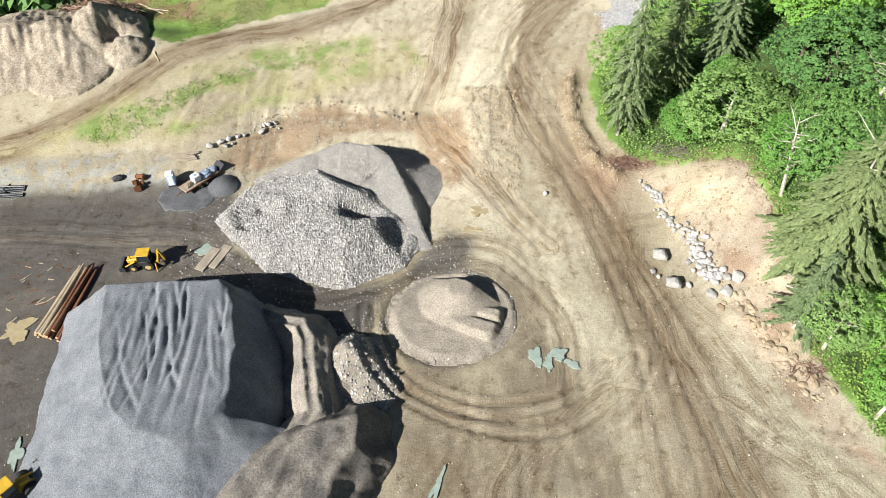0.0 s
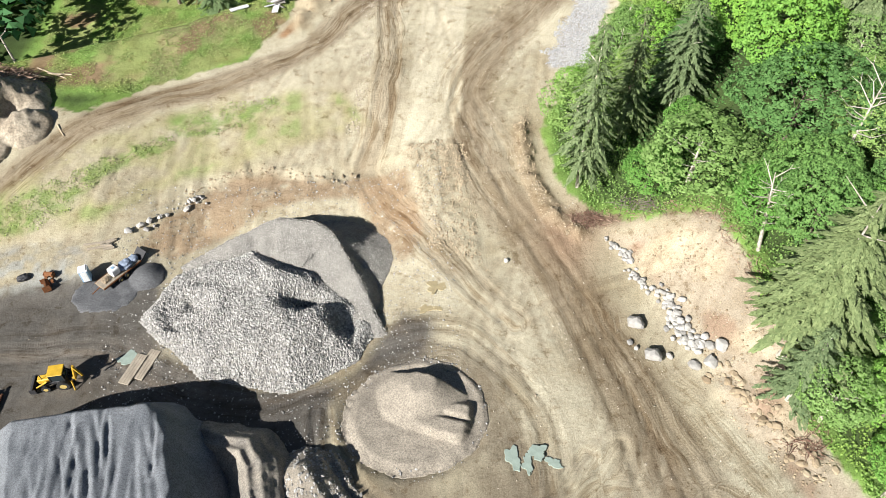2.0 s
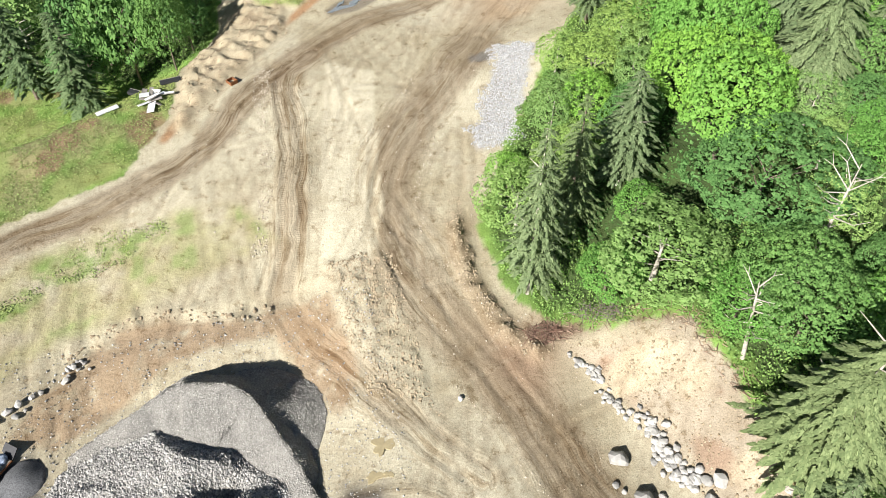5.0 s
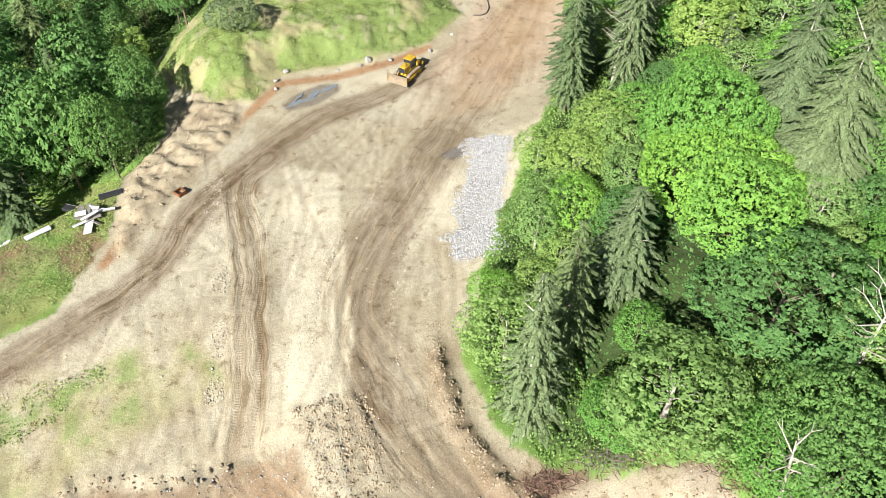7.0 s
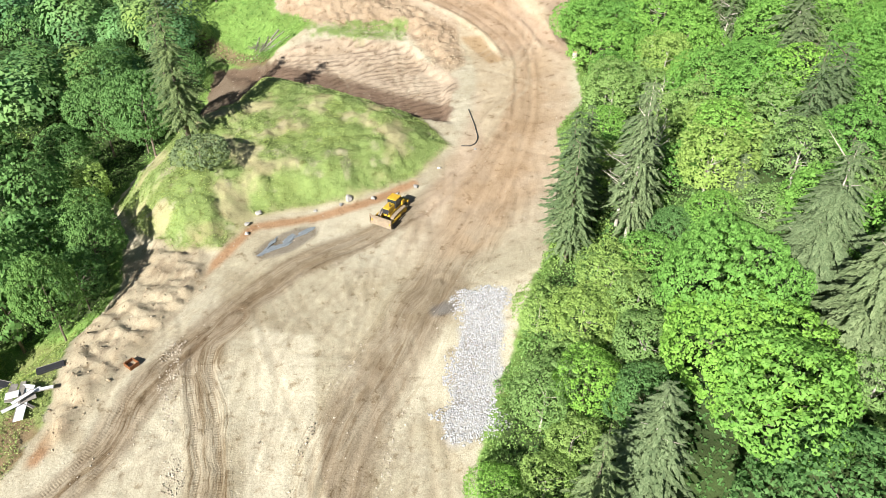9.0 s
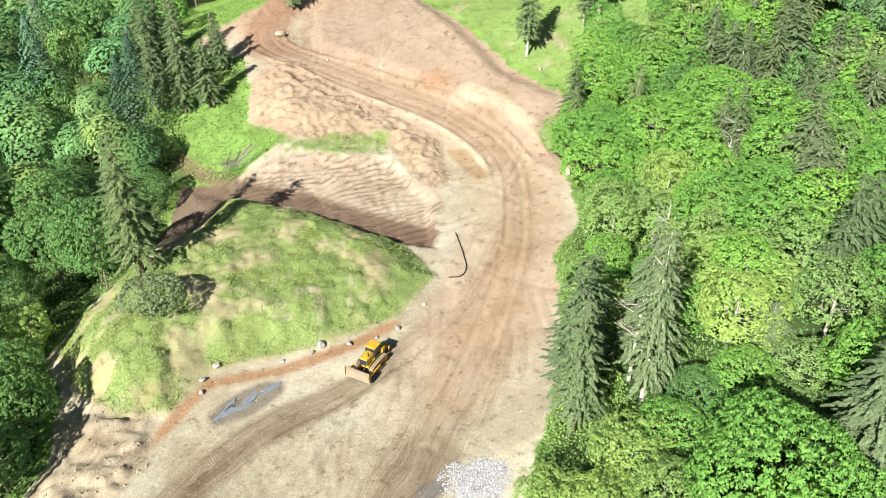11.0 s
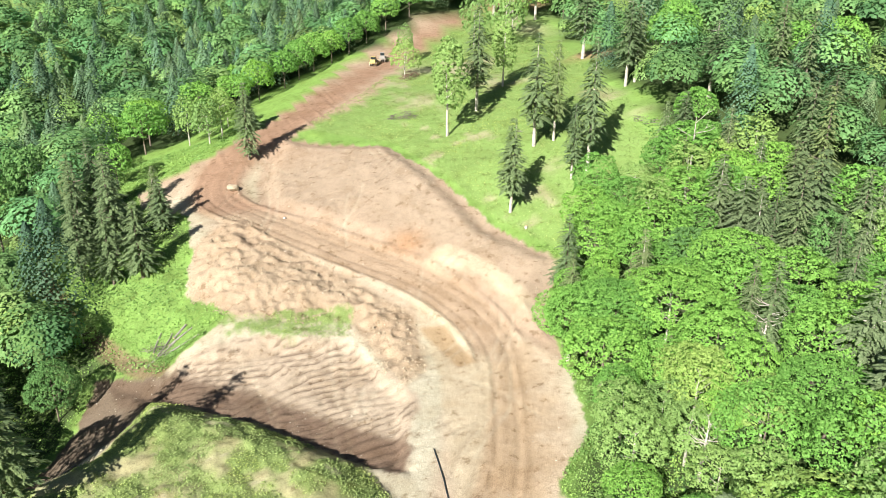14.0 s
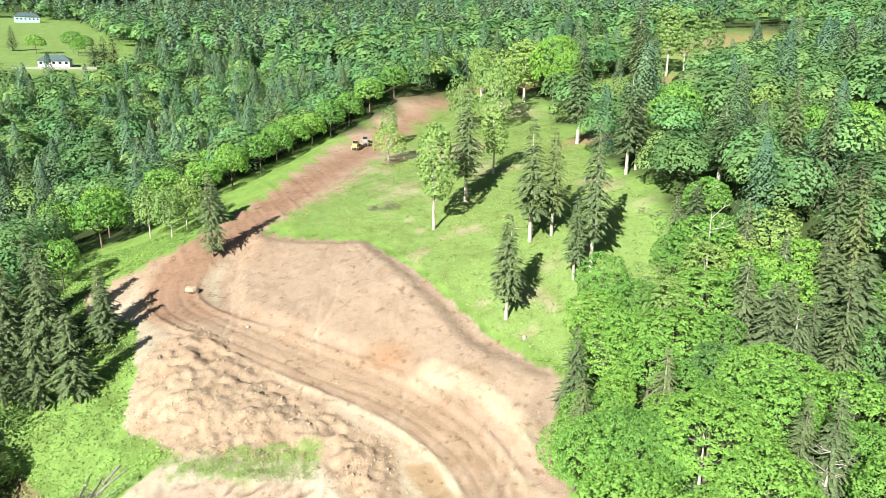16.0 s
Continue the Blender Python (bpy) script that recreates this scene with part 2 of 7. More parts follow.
def stone_material(name, a, b2, scale=2.0):
    m, nodes, links, shader = material(name, 0.9)
    island = nodes.new("ShaderNodeNewGeometry").outputs["Random Per Island"]
    which = nodes.new("ShaderNodeObjectInfo").outputs["Random"]
    add = nodes.new("ShaderNodeMath")
    add.operation = "FRACT"
    both = nodes.new("ShaderNodeMath")
    links.new(island, both.inputs[0])
    links.new(which, both.inputs[1])
    links.new(both.outputs[0], add.inputs[0])
    fine = noise_node(nodes, links, scale, 5.0)
    c = mix_node(nodes, links, ramp_node(nodes, links, add.outputs[0], (0, a), (1, b2)),
                 ramp_node(nodes, links, fine, (0.3, (0.75, 0.75, 0.75)), (0.7, (1.15, 1.15, 1.15))), 1.0, "MULTIPLY")
    links.new(c, shader.inputs["Base Color"])
    bump_node(nodes, links, shader, fine, 0.5, 0.06)
    return m


GROUND = ground_material("ground_soil")
MAPLE = leaf_material("broad_leaves", (0.15, 0.33, 0.058), (0.255, 0.46, 0.105), 0.27, True, 0.6)
DARK_MAPLE = leaf_material("dark_broad_leaves", (0.10, 0.215, 0.06), (0.175, 0.315, 0.098), 0.22, True, 0.4)
ALDER = leaf_material("pale_leaves", (0.215, 0.345, 0.09), (0.32, 0.455, 0.15), 0.27, True, 0.6)
FIR = leaf_material("fir_needles", (0.125, 0.185, 0.08), (0.25, 0.32, 0.15), 0.22, True, 0.45)
SPRUCE = leaf_material("grey_fir_needles", (0.14, 0.195, 0.09), (0.27, 0.335, 0.165), 0.22, True, 0.35)
# far foliage is bluer than near: some distance haze is mixed into its colour
FAR_LEAF = leaf_material("far_leaves", (0.13, 0.285, 0.1), (0.19, 0.365, 0.145), 0.25, "tint")
FAR_FIR = leaf_material("far_needles", (0.105, 0.19, 0.108), (0.16, 0.26, 0.155), 0.25, "tint")
FAR_ALDER = leaf_material("far_pale_leaves", (0.195, 0.345, 0.11), (0.27, 0.425, 0.16), 0.25, "tint")
BUSH = leaf_material("bush_leaves", (0.15, 0.285, 0.065), (0.32, 0.47, 0.15), 0.3, False)
GRASS = leaf_material("grass_blades", (0.22, 0.31, 0.09), (0.38, 0.45, 0.17), 0.3, False)
BARK = heap_material("bark", (0.13, 0.10, 0.075), (0.24, 0.20, 0.16), 3.0)
PALE_BARK = heap_material("bleached_bark", (0.38, 0.34, 0.28), (0.55, 0.51, 0.45), 3.0)
GRAVEL = heap_material("grey_gravel", (0.25, 0.237, 0.217), (0.335, 0.318, 0.29), 6.0, 1.0)
SAND = heap_material("dark_grey_sand", (0.15, 0.162, 0.178), (0.215, 0.228, 0.245), 6.0, 0.6)
RIDGE_SAND = heap_material("brownish_sand", (0.19, 0.175, 0.155), (0.33, 0.295, 0.245), 5.0, 0.7)
TERRACE_SAND = heap_material("dark_trodden_sand", (0.13, 0.122, 0.112), (0.25, 0.225, 0.19), 4.0, 0.9)
TAN_SAND = heap_material("tan_sand", (0.235, 0.208, 0.172), (0.325, 0.288, 0.236), 5.0, 0.5)
BROWN_SOIL = heap_material("brown_soil", (0.27, 0.225, 0.17), (0.42, 0.365, 0.285), 3.0, 0.9)
STONE = stone_material("crushed_stone", (0.16, 0.156, 0.15), (0.52, 0.505, 0.48))
BOULDER = stone_material("boulder_stone", (0.27, 0.26, 0.245), (0.50, 0.48, 0.445))
FINE_STONE = stone_material("fine_crushed_stone", (0.23, 0.22, 0.2), (0.48, 0.46, 0.425))
SOIL_STONE = stone_material("soil_stone", (0.26, 0.21, 0.15), (0.52, 0.46, 0.37))
CLOD = stone_material("soil_clod", (0.27, 0.205, 0.13), (0.41, 0.335, 0.23))
PALE_STONE = stone_material("pale_rock", (0.26, 0.26, 0.265), (0.46, 0.46, 0.46))


# ---- mesh helpers ----
def part(name, bm, mat, parent, label=""):
    me = bpy.data.meshes.new(name)
    bm.to_mesh(me)
    bm.free()
    me.materials.append(mat)
    ob = new(name, me)
    ob.parent = parent
    return tagged(ob, label)


def raw_mesh(name, verts, faces, mat, smooth=False):
    """A mesh from arrays; faces is an (n, k) array."""
    me = bpy.data.meshes.new(name)
    verts, faces = np.asarray(verts, np.float32), np.asarray(faces, np.int32)
    me.vertices.add(len(verts))
    me.vertices.foreach_set("co", verts.ravel())
    n, k = faces.shape
    me.loops.add(n * k)
    me.loops.foreach_set("vertex_index", faces.ravel())
    me.polygons.add(n)
    me.polygons.foreach_set("loop_start", np.arange(0, n * k, k, dtype=np.int32))
    me.polygons.foreach_set("use_smooth", np.full(n, smooth))
    me.update(calc_edges=True)
    me.materials.append(mat)
    return me


def thing(name, place, label, category, group="", kind="", turn=0.0):
    ob = new(name)
    ob.empty_display_size = 0.2
    ob.matrix_basis = pose(*place, 0, 0, turn)
    return tagged(ob, label, category, group, kind)


def box(bm, size, at=(0, 0, 0), turn=(0, 0, 0), bevel=0.0):
    m = pose(*at, *turn) @ Matrix.Diagonal((*size, 1))
    made = bmesh.ops.create_cube(bm, size=1, matrix=m)["verts"]
    if bevel:
        edges = list({ed for v in made for ed in v.link_edges})
        bmesh.ops.bevel(bm, geom=edges, offset=bevel, segments=1, affect="EDGES")
    return bm


def rod(bm, a, b2, r0, r1=None, sides=8):
    """A tapered round bar from a to b2."""
    a, b2 = Vector(a), Vector(b2)
    d = b2 - a
    m = Matrix.Translation((a + b2) / 2) @ d.to_track_quat("Z", "Y").to_matrix().to_4x4()
    bmesh.ops.create_cone(bm, cap_ends=True, segments=sides, radius1=r0, radius2=r0 if r1 is None else r1, depth=d.length, matrix=m)
    return bm


def leaves(points, normals, size, rng, jitter=0.42):
    """Small leaf clumps: kite-shaped faces at points, facing about along normals."""
    n = len(points)
    nn = normals / (np.linalg.norm(normals, axis=1, keepdims=True) + 1e-9) + rng.normal(0, jitter, (n, 3))
    nn /= np.linalg.norm(nn, axis=1, keepdims=True) + 1e-9
    other = rng.normal(0, 1, (n, 3))
    u = np.cross(nn, other)
    u /= np.linalg.norm(u, axis=1, keepdims=True) + 1e-9
    v = np.cross(nn, u)
    s = size * rng.uniform(0.6, 1.35, (n, 1))
    tri = np.stack([points - u * s, points + u * s * 0.9 - v * s * 0.75, points + u * s * 0.7 + v * s * 0.9], 1)
    return tri.reshape(-1, 3), np.arange(n * 3).reshape(n, 3)


def ball(rng, n):
    p = rng.normal(0, 1, (n, 3))
    return p / np.linalg.norm(p, axis=1, keepdims=True)


# ---- heaps ----
def cones(x, y, *list_of):
    """Heaps at the angle of repose: x, y, height, radius of each."""
    h = np.zeros(np.shape(x))
    for k in range(0, len(list_of), 4):
        cx, cy, hh, r = list_of[k:k + 4]
        d = np.hypot(x - cx, y - cy)
        h = np.maximum(h, hh - hh * (np.sqrt(d * d + 0.6) - 0.77) / r)
    return h


def gravel_heap(x, y):
    wx, wy = x + 0.9 * fbm(x / 3, y / 3, 31), y + 0.9 * fbm(x / 3, y / 3, 37)
    s, d = along(wx, wy, -19.5, 85.3, -15.5, 86.3, -10.6, 84.6, -7.6, 82.0, -5.2, 77.5, -3.6, 73.5)
    d = -d
    fine = curve(s, 0, 3.6, 4, 4.9, 9, 5.3, 13, 5.0, 18, 3.6, 22.5, 1.8) - np.where(d > 0, 1.3, 0.36) * np.sqrt(d * d + 0.15) + 0.16
    fine = np.maximum(fine, cones(wx, wy, -8.2, 81.2, 5.0, 8.0) - 0.4) + 0.45 * fbm(x / 2.4, y / 2.4, 33, 3)
    foot = inside(wx, wy, -33.6, 73.5, -24.8, 63.8, -13.4, 60.8, -5.2, 64.6, -2.5, 70, -8, 80, -21, 87, -30, 81)
    level = curve(x + 0.25 * (y - 72), -33, 0.9, -28, 1.3, -24, 2.2, -20, 3.4, -15, 4.5, -11, 4.2, -6, 3.0, 0, 2.0) - 0.24 * np.maximum(y - 77, 0)
    coarse = np.minimum(0.72 * foot, level + 0.9 * fbm(x / 5, y / 5, 38, 3)) + 0.5 * fbm(x / 1.6, y / 1.6, 39, 3) * sstep(0, 1, foot)
    coarse = coarse + 0.5 * np.exp(-((np.hypot((x + 27) / 1.3, y - 73.5) - 3.4) / 0.9) ** 2) - 0.9 * np.exp(-((x + 26.6) ** 2 + (y - 74.6) ** 2) / 1.2) - 0.7 * np.exp(-((x + 28.8) ** 2 + (y - 71.4) ** 2) / 0.8)
    coarse = coarse - 3.4 * np.exp(-((x + 12.0) ** 2 / 8 + (y - 73.0) ** 2 / 3.0)) - 2.0 * np.exp(-((x + 6.8) ** 2 + (y - 69.6) ** 2) / 3.5)
    return np.maximum(fine, coarse), coarse > fine


def sand_bodies(x, y):
    """Heights of the grooved plateau, of the ridge beside it and of the low terrace."""
    wx, wy = x + 1.3 * fbm(x / 4, y / 4, 41), y + 1.3 * fbm(x / 4, y / 4, 43)
    top = inside(wx, wy, -42, 56.5, -28.4, 57.2, -25.5, 53, -23.5, 42, -24.5, 39, -28, 35.5, -33, 36.5, -37, 39.5, -40, 48)
    out = np.maximum(-top, 0)
    k = curve(wy, 30, 0.5, 40, 0.68, 50, 0.86, 56.5, 0.86, 58.5, 1.6)
    k = np.maximum(k, 1.35 * sstep(-26.5, -24.5, wx + 0.12 * (wy - 48)) * sstep(37, 41, wy))
    plate = 6.7 + 0.5 * fbm(x / 8, y / 8, 45, 2)
    h1 = plate - k * out
    wob = 0.6 * fbm(x / 5, y / 8, 44, 2)
    r = np.random.default_rng(5)
    for k in range(26):
        mid, lean, bow = r.uniform(-42, -25), r.uniform(-0.34, 0.02), r.normal(0, 0.012)
        deep, wide, y0, half = r.uniform(0.06, 0.24), r.uniform(0.16, 0.36), r.uniform(38, 56), r.uniform(4, 11)
        e = x - mid - lean * (y - 50) - bow * (y - 48) ** 2 + wob
        h1 = h1 - deep * sstep(-0.9, 0.5, top) * sstep(half, half * 0.6, np.abs(y - y0)) * (np.exp(-(e / wide) ** 2) - 0.6 * np.exp(-((e - 1.8 * wide) / (1.2 * wide)) ** 2))
    h1 = h1 + 0.25 * sstep(0, 1.2, top) * fbm(x / 0.7, y / 3, 49, 3)
    s, d = along(wx, wy, -23, 55.5, -17.8, 53, -16, 50.5, -15, 44, -14.5, 40.5, -17, 37)
    h2 = curve(s, 0, 2.2, 6, 3.6, 14, 3.7, 20, 3.2) - 1.15 * np.maximum(np.abs(d) - 1.1, 0) - 0.4 * np.abs(np.sin(d * 2.1 + 1)) + 0.3 * fbm(x, y, 51, 3)
    low = inside(wx, wy, -23, 29, -20.5, 35.5, -13.5, 39, -9.8, 40, -9.6, 36.5, -11.5, 33, -12.5, 20, -26, 20)
    h3 = 3.9 - 1.0 * np.maximum(-low, 0) + 0.5 * fbm(x / 2, y / 2, 55, 3) + 0.16 * np.sin(2.6 * (0.85 * x - 0.5 * y) + 5 * fbm(x / 5, y / 5, 56, 2)) * sstep(-0.15, 0.1, fbm(x / 3, y / 3, 58, 2))
    return h1, h2, h3


def sand_heap(x, y):
    h1, h2, h3 = sand_bodies(x, y)
    return np.maximum(np.maximum(h1, h2), h3)


def round_heap(x, y):
    wx, wy = x + 0.7 * fbm(x / 2, y / 2, 53), y + 0.7 * fbm(x / 2, y / 2, 59)
    q = np.hypot((wx - 1.0) / 7.2, (wy - 56.3) / 6.2)
    ring = 0.35 * np.exp(-((q - 1.1) / 0.07) ** 2) * (0.7 + 1.2 * fbm(x / 1.2, y / 1.2, 57, 2))
    floor = 0.3 * sstep(1.1, 0.95, q)
    peak = np.clip(3.2 - 0.62 * np.maximum(np.hypot(wx - 2.2, (wy - 59.0) * 1.15) - 0.9, 0), 0, 2.8) * (1 - 0.85 * sstep(0.0, 0.8, (wx - 2.2) * 0.5 + (wy - 60.3)))
    lobe = np.clip(1.5 - 0.8 * np.maximum(inside(wx, wy, 0, 57, 7.2, 56, 6.5, 53, 2.5, 53.8) * -1, 0), 0, 1.3) * sstep(1.05, 0.85, q)
    step1 = sstep(0.3, -0.3, (wx + 1) * 0.47 + (wy - 55.3)) * sstep(-1.5, 0, wx)
    lobe = lobe * (1 - 0.9 * step1) * (1 - 0.5 * np.exp(-(((wx - 3) * 0.45 + (wy - 56.1)) / 0.35) ** 2))
    return np.maximum(np.maximum(peak, lobe), floor) + ring


def rubble_heap(x, y):
    wx, wy = x + 0.8 * fbm(x / 2, y / 2, 61), y + 0.8 * fbm(x / 2, y / 2, 67)
    return cones(wx, wy, -11.2, 48.8, 3.6, 4.2, -9.5, 46, 1.8, 3.6, -12.5, 45.5, 1.6, 3)


def soil_heap(x, y):
    wx, wy = x + 1.6 * fbm(x / 3, y / 3, 71), y + 1.6 * fbm(x / 3, y / 3, 73)
    h = cones(wx, wy, -60, 112.3, 5.8, 8, -66, 109, 4.4, 10.5, -73, 109, 3.8, 12, -54.5, 107, 2.6, 4.2, -63, 104, 2.2, 8) + 0
    h = h + sstep(0.3, 2.0, h) * (2.2 * np.abs(fbm((x + 0.4 * y) / 1.5, (y - 0.4 * x) / 8, 75, 4)) + 0.6 * fbm(x / 1.1, y / 1.1, 77, 3))
    return np.where(h > 0.4, h, h - 0.4) - 2.6 * np.exp(-((x + 56.6) ** 2 + (y - 110) ** 2) / 4)


# -- surface begins
SITE = (52, 20, 50, 37, 47, 46, 44.5, 51, 45.5, 56, 44.5, 66, 43, 77, 31, 83, 28.5, 84.5, 24.5, 92, 24.5, 100, 28, 107, 33, 115, 41, 125, 59, 146, 70, 169, 80, 178, 86, 193,
        90, 207, 99, 217, 91, 231, 87, 251, 83, 272, 70, 283, 62, 291, 74, 299, 93, 314, 121, 358, 150, 390, 180, 415, 176, 425, 138, 404, 103, 368, 73, 322, 57, 303, 42.4, 292, 33.8, 288.5, 24, 284.5,
        25, 278, 33, 266, 34, 258, 33, 246, 30, 234, 37, 224, 24, 217, 14, 226, 10, 215, -3, 198, -10, 186, -6, 168, -7, 156, -13, 147, -15, 132, -22, 121, -36, 116, -47, 110, -60, 116, -85, 122, -120, 100, -120, 20)
MOUND = (2, 202, 14, 199, 22, 210, 36, 198, 48, 184, 50, 171, 41, 164, 30, 161, 14, 162, 8, 156, 1, 158, -4, 166, -9, 186)
PIT = (12, 229, 24, 216, 41, 218, 55, 213, 60, 195, 53, 178, 44, 184, 34, 196, 22, 207)
FILL = (43, 259, 33, 247, 30, 234, 36, 223, 55, 216, 59, 197, 65, 201, 68, 216, 56, 234)
CUT = (51, 271, 60, 294, 69, 283, 84, 272, 87, 250, 90, 231, 99, 217, 90, 207, 86, 195, 84, 203, 81, 214, 72, 229, 58, 245, 50, 258)
MEADOW = (66, 297, 84, 273, 88, 251, 92, 231, 100, 218, 110, 226, 125, 224, 134, 234, 143, 252, 150, 285, 170, 330, 200, 390, 180, 415, 150, 388, 118, 352, 90, 320)
HAUL = smooth_line((27, 20, 26, 50, 24, 66, 20, 82, 16, 99, 13.5, 110, 20, 122, 34, 137, 46, 150, 62, 170, 73, 190, 78, 206, 73, 222, 58, 240, 47, 254, 41, 268, 45, 283, 60, 298, 84, 324, 109, 355, 150, 396, 178, 420))
WEST_TRACK = smooth_line((-90, 76, -69, 87, -57, 94, -46, 106, -36, 112, -24, 116, -11, 124, -1, 136, 17, 148.5, 31, 153, 50, 163, 62, 175))
EAST_RUT = smooth_line((36, 139, 25, 127, 19, 121, 13, 110, 12, 101, 15, 90, 21, 78, 26, 64, 30, 48, 34, 28))
WEST_RUT = smooth_line((8, 142, 3, 136, 2, 120, -1, 104, -3, 96, 3, 86, 9, 76, 15, 68))
LOOP = smooth_line((-9, 53, -4, 46, 5, 42.5, 14, 44, 20, 49))
LOOP_B = smooth_line((-10, 58, -9, 49, -2, 43.5, 8, 40, 17, 42, 24, 50))
YARD_TRACK = smooth_line((-75, 70, -60, 71, -48, 70, -38, 70, -30, 64.5, -20, 60.5, -10, 62, -2, 67, 6, 67, 12, 62, 16, 54, 16, 44))
CROSS_TRACK = smooth_line((40, 22, 42, 34, 38, 44, 33, 55, 29, 66))
LOW_TRACK = smooth_line((4, 22, 8, 34, 14, 41, 22, 46, 34, 42, 46, 30))
WEST_GRASS = (-70, 124, -66, 168, -36, 163, -13, 153, -13, 134, -16, 124, -36, 113, -56, 117)
FIELDS = (-70, 500, 10, 505, 45, 520, 60, 560, 100, 590, 100, 660, 45, 700, 20, 930, -40, 985, -110, 960, -130, 700)
MUD = (3, 100, 11.5, 99, 12.5, 76, 5, 81)
WINDROW = (22, 105, 20.8, 98, 20.6, 91.7, 22.6, 85.5, 26, 81.2)
CLEARINGS = ((206, 326, 16, 24), (160, 318, 14, 24), (225, 352, 30, 26), (255, 385, 36, 26), (300, 400, 40, 26), (345, 435, 45, 28), (395, 470, 48, 30), (203, 432, 22, 13), (575, 600, 90, 60))
GULLY = (-15, 131, -12, 148, -6, 155, -1, 163, 6, 157, 5, 149, -6, 137, -14, 127)


def ruts(x, y, line, gauge=1.1, width=0.35):
    s, d = along(x, y, *line)
    d = d + 0.4 * fbm(s / 9, d * 0, 81, 2)
    return s, d, np.exp(-((np.abs(d) - gauge) / width) ** 2)


def furrows(x, y):
    """Curved furrows left by a crawler, in two crossing sweeps."""
    a = np.sin(4.1 * (y + 0.10 * x - 0.012 * (x - 40) ** 2) + 11 * fbm(x / 12, y / 9, 105, 3))
    b2 = np.sin(3.8 * (y - 0.55 * x + 0.016 * (x - 34) ** 2) + 9 * fbm(x / 10, y / 8, 106, 3))
    w = sstep(-0.06, 0.06, fbm(x / 6, y / 6, 107, 2))
    broken = 0.35 + 0.65 * sstep(-0.12, 0.1, fbm(x / 4, y / 3, 108, 3))
    return (a * w + b2 * (1 - w)) * broken


def scrape_arcs():
    r = np.random.default_rng(23)
    out = []
    for x0, x1, y0, y1, n in ((-40, 12, 20, 40, 70), (8, 50, 28, 100, 70), (-20, 30, 96, 150, 90), (-60, 0, 84, 112, 34), (30, 80, 150, 215, 40), (45, 85, 215, 285, 30), (-60, -10, 60, 84, 30)):
        for k in range(n):
            out.append((r.uniform(x0, x1), r.uniform(y0, y1), radians(r.normal(66, 30)), r.normal(0, 0.012), r.uniform(4, 16), r.choice((0.0, 0.9, 1.1)), r.uniform(0.02, 0.13), r.choice((-1.0, -0.8, 0.7))))
    return out


ARCS = scrape_arcs()


def scrapes(x, y):
    """Many single passes of wheels and blades over the bare soil: depth and tone."""
    deep, tone = np.zeros(len(x)), np.zeros(len(x))
    for cx, cy, th, bend, half, gauge, depth, tint in ARCS:
        sel = (np.abs(x - cx) < half + 2) & (np.abs(y - cy) < half + 2)
        u = (x[sel] - cx) * math.cos(th) + (y[sel] - cy) * math.sin(th)
        v = -(x[sel] - cx) * math.sin(th) + (y[sel] - cy) * math.cos(th) - bend * u * u
        m = np.exp(-((np.abs(v) - gauge) / 0.26) ** 2) * sstep(half, half * 0.7, np.abs(u))
        deep[sel] += m * depth
        tone[sel] += m * tint
    return deep, np.clip(tone, -1, 1)


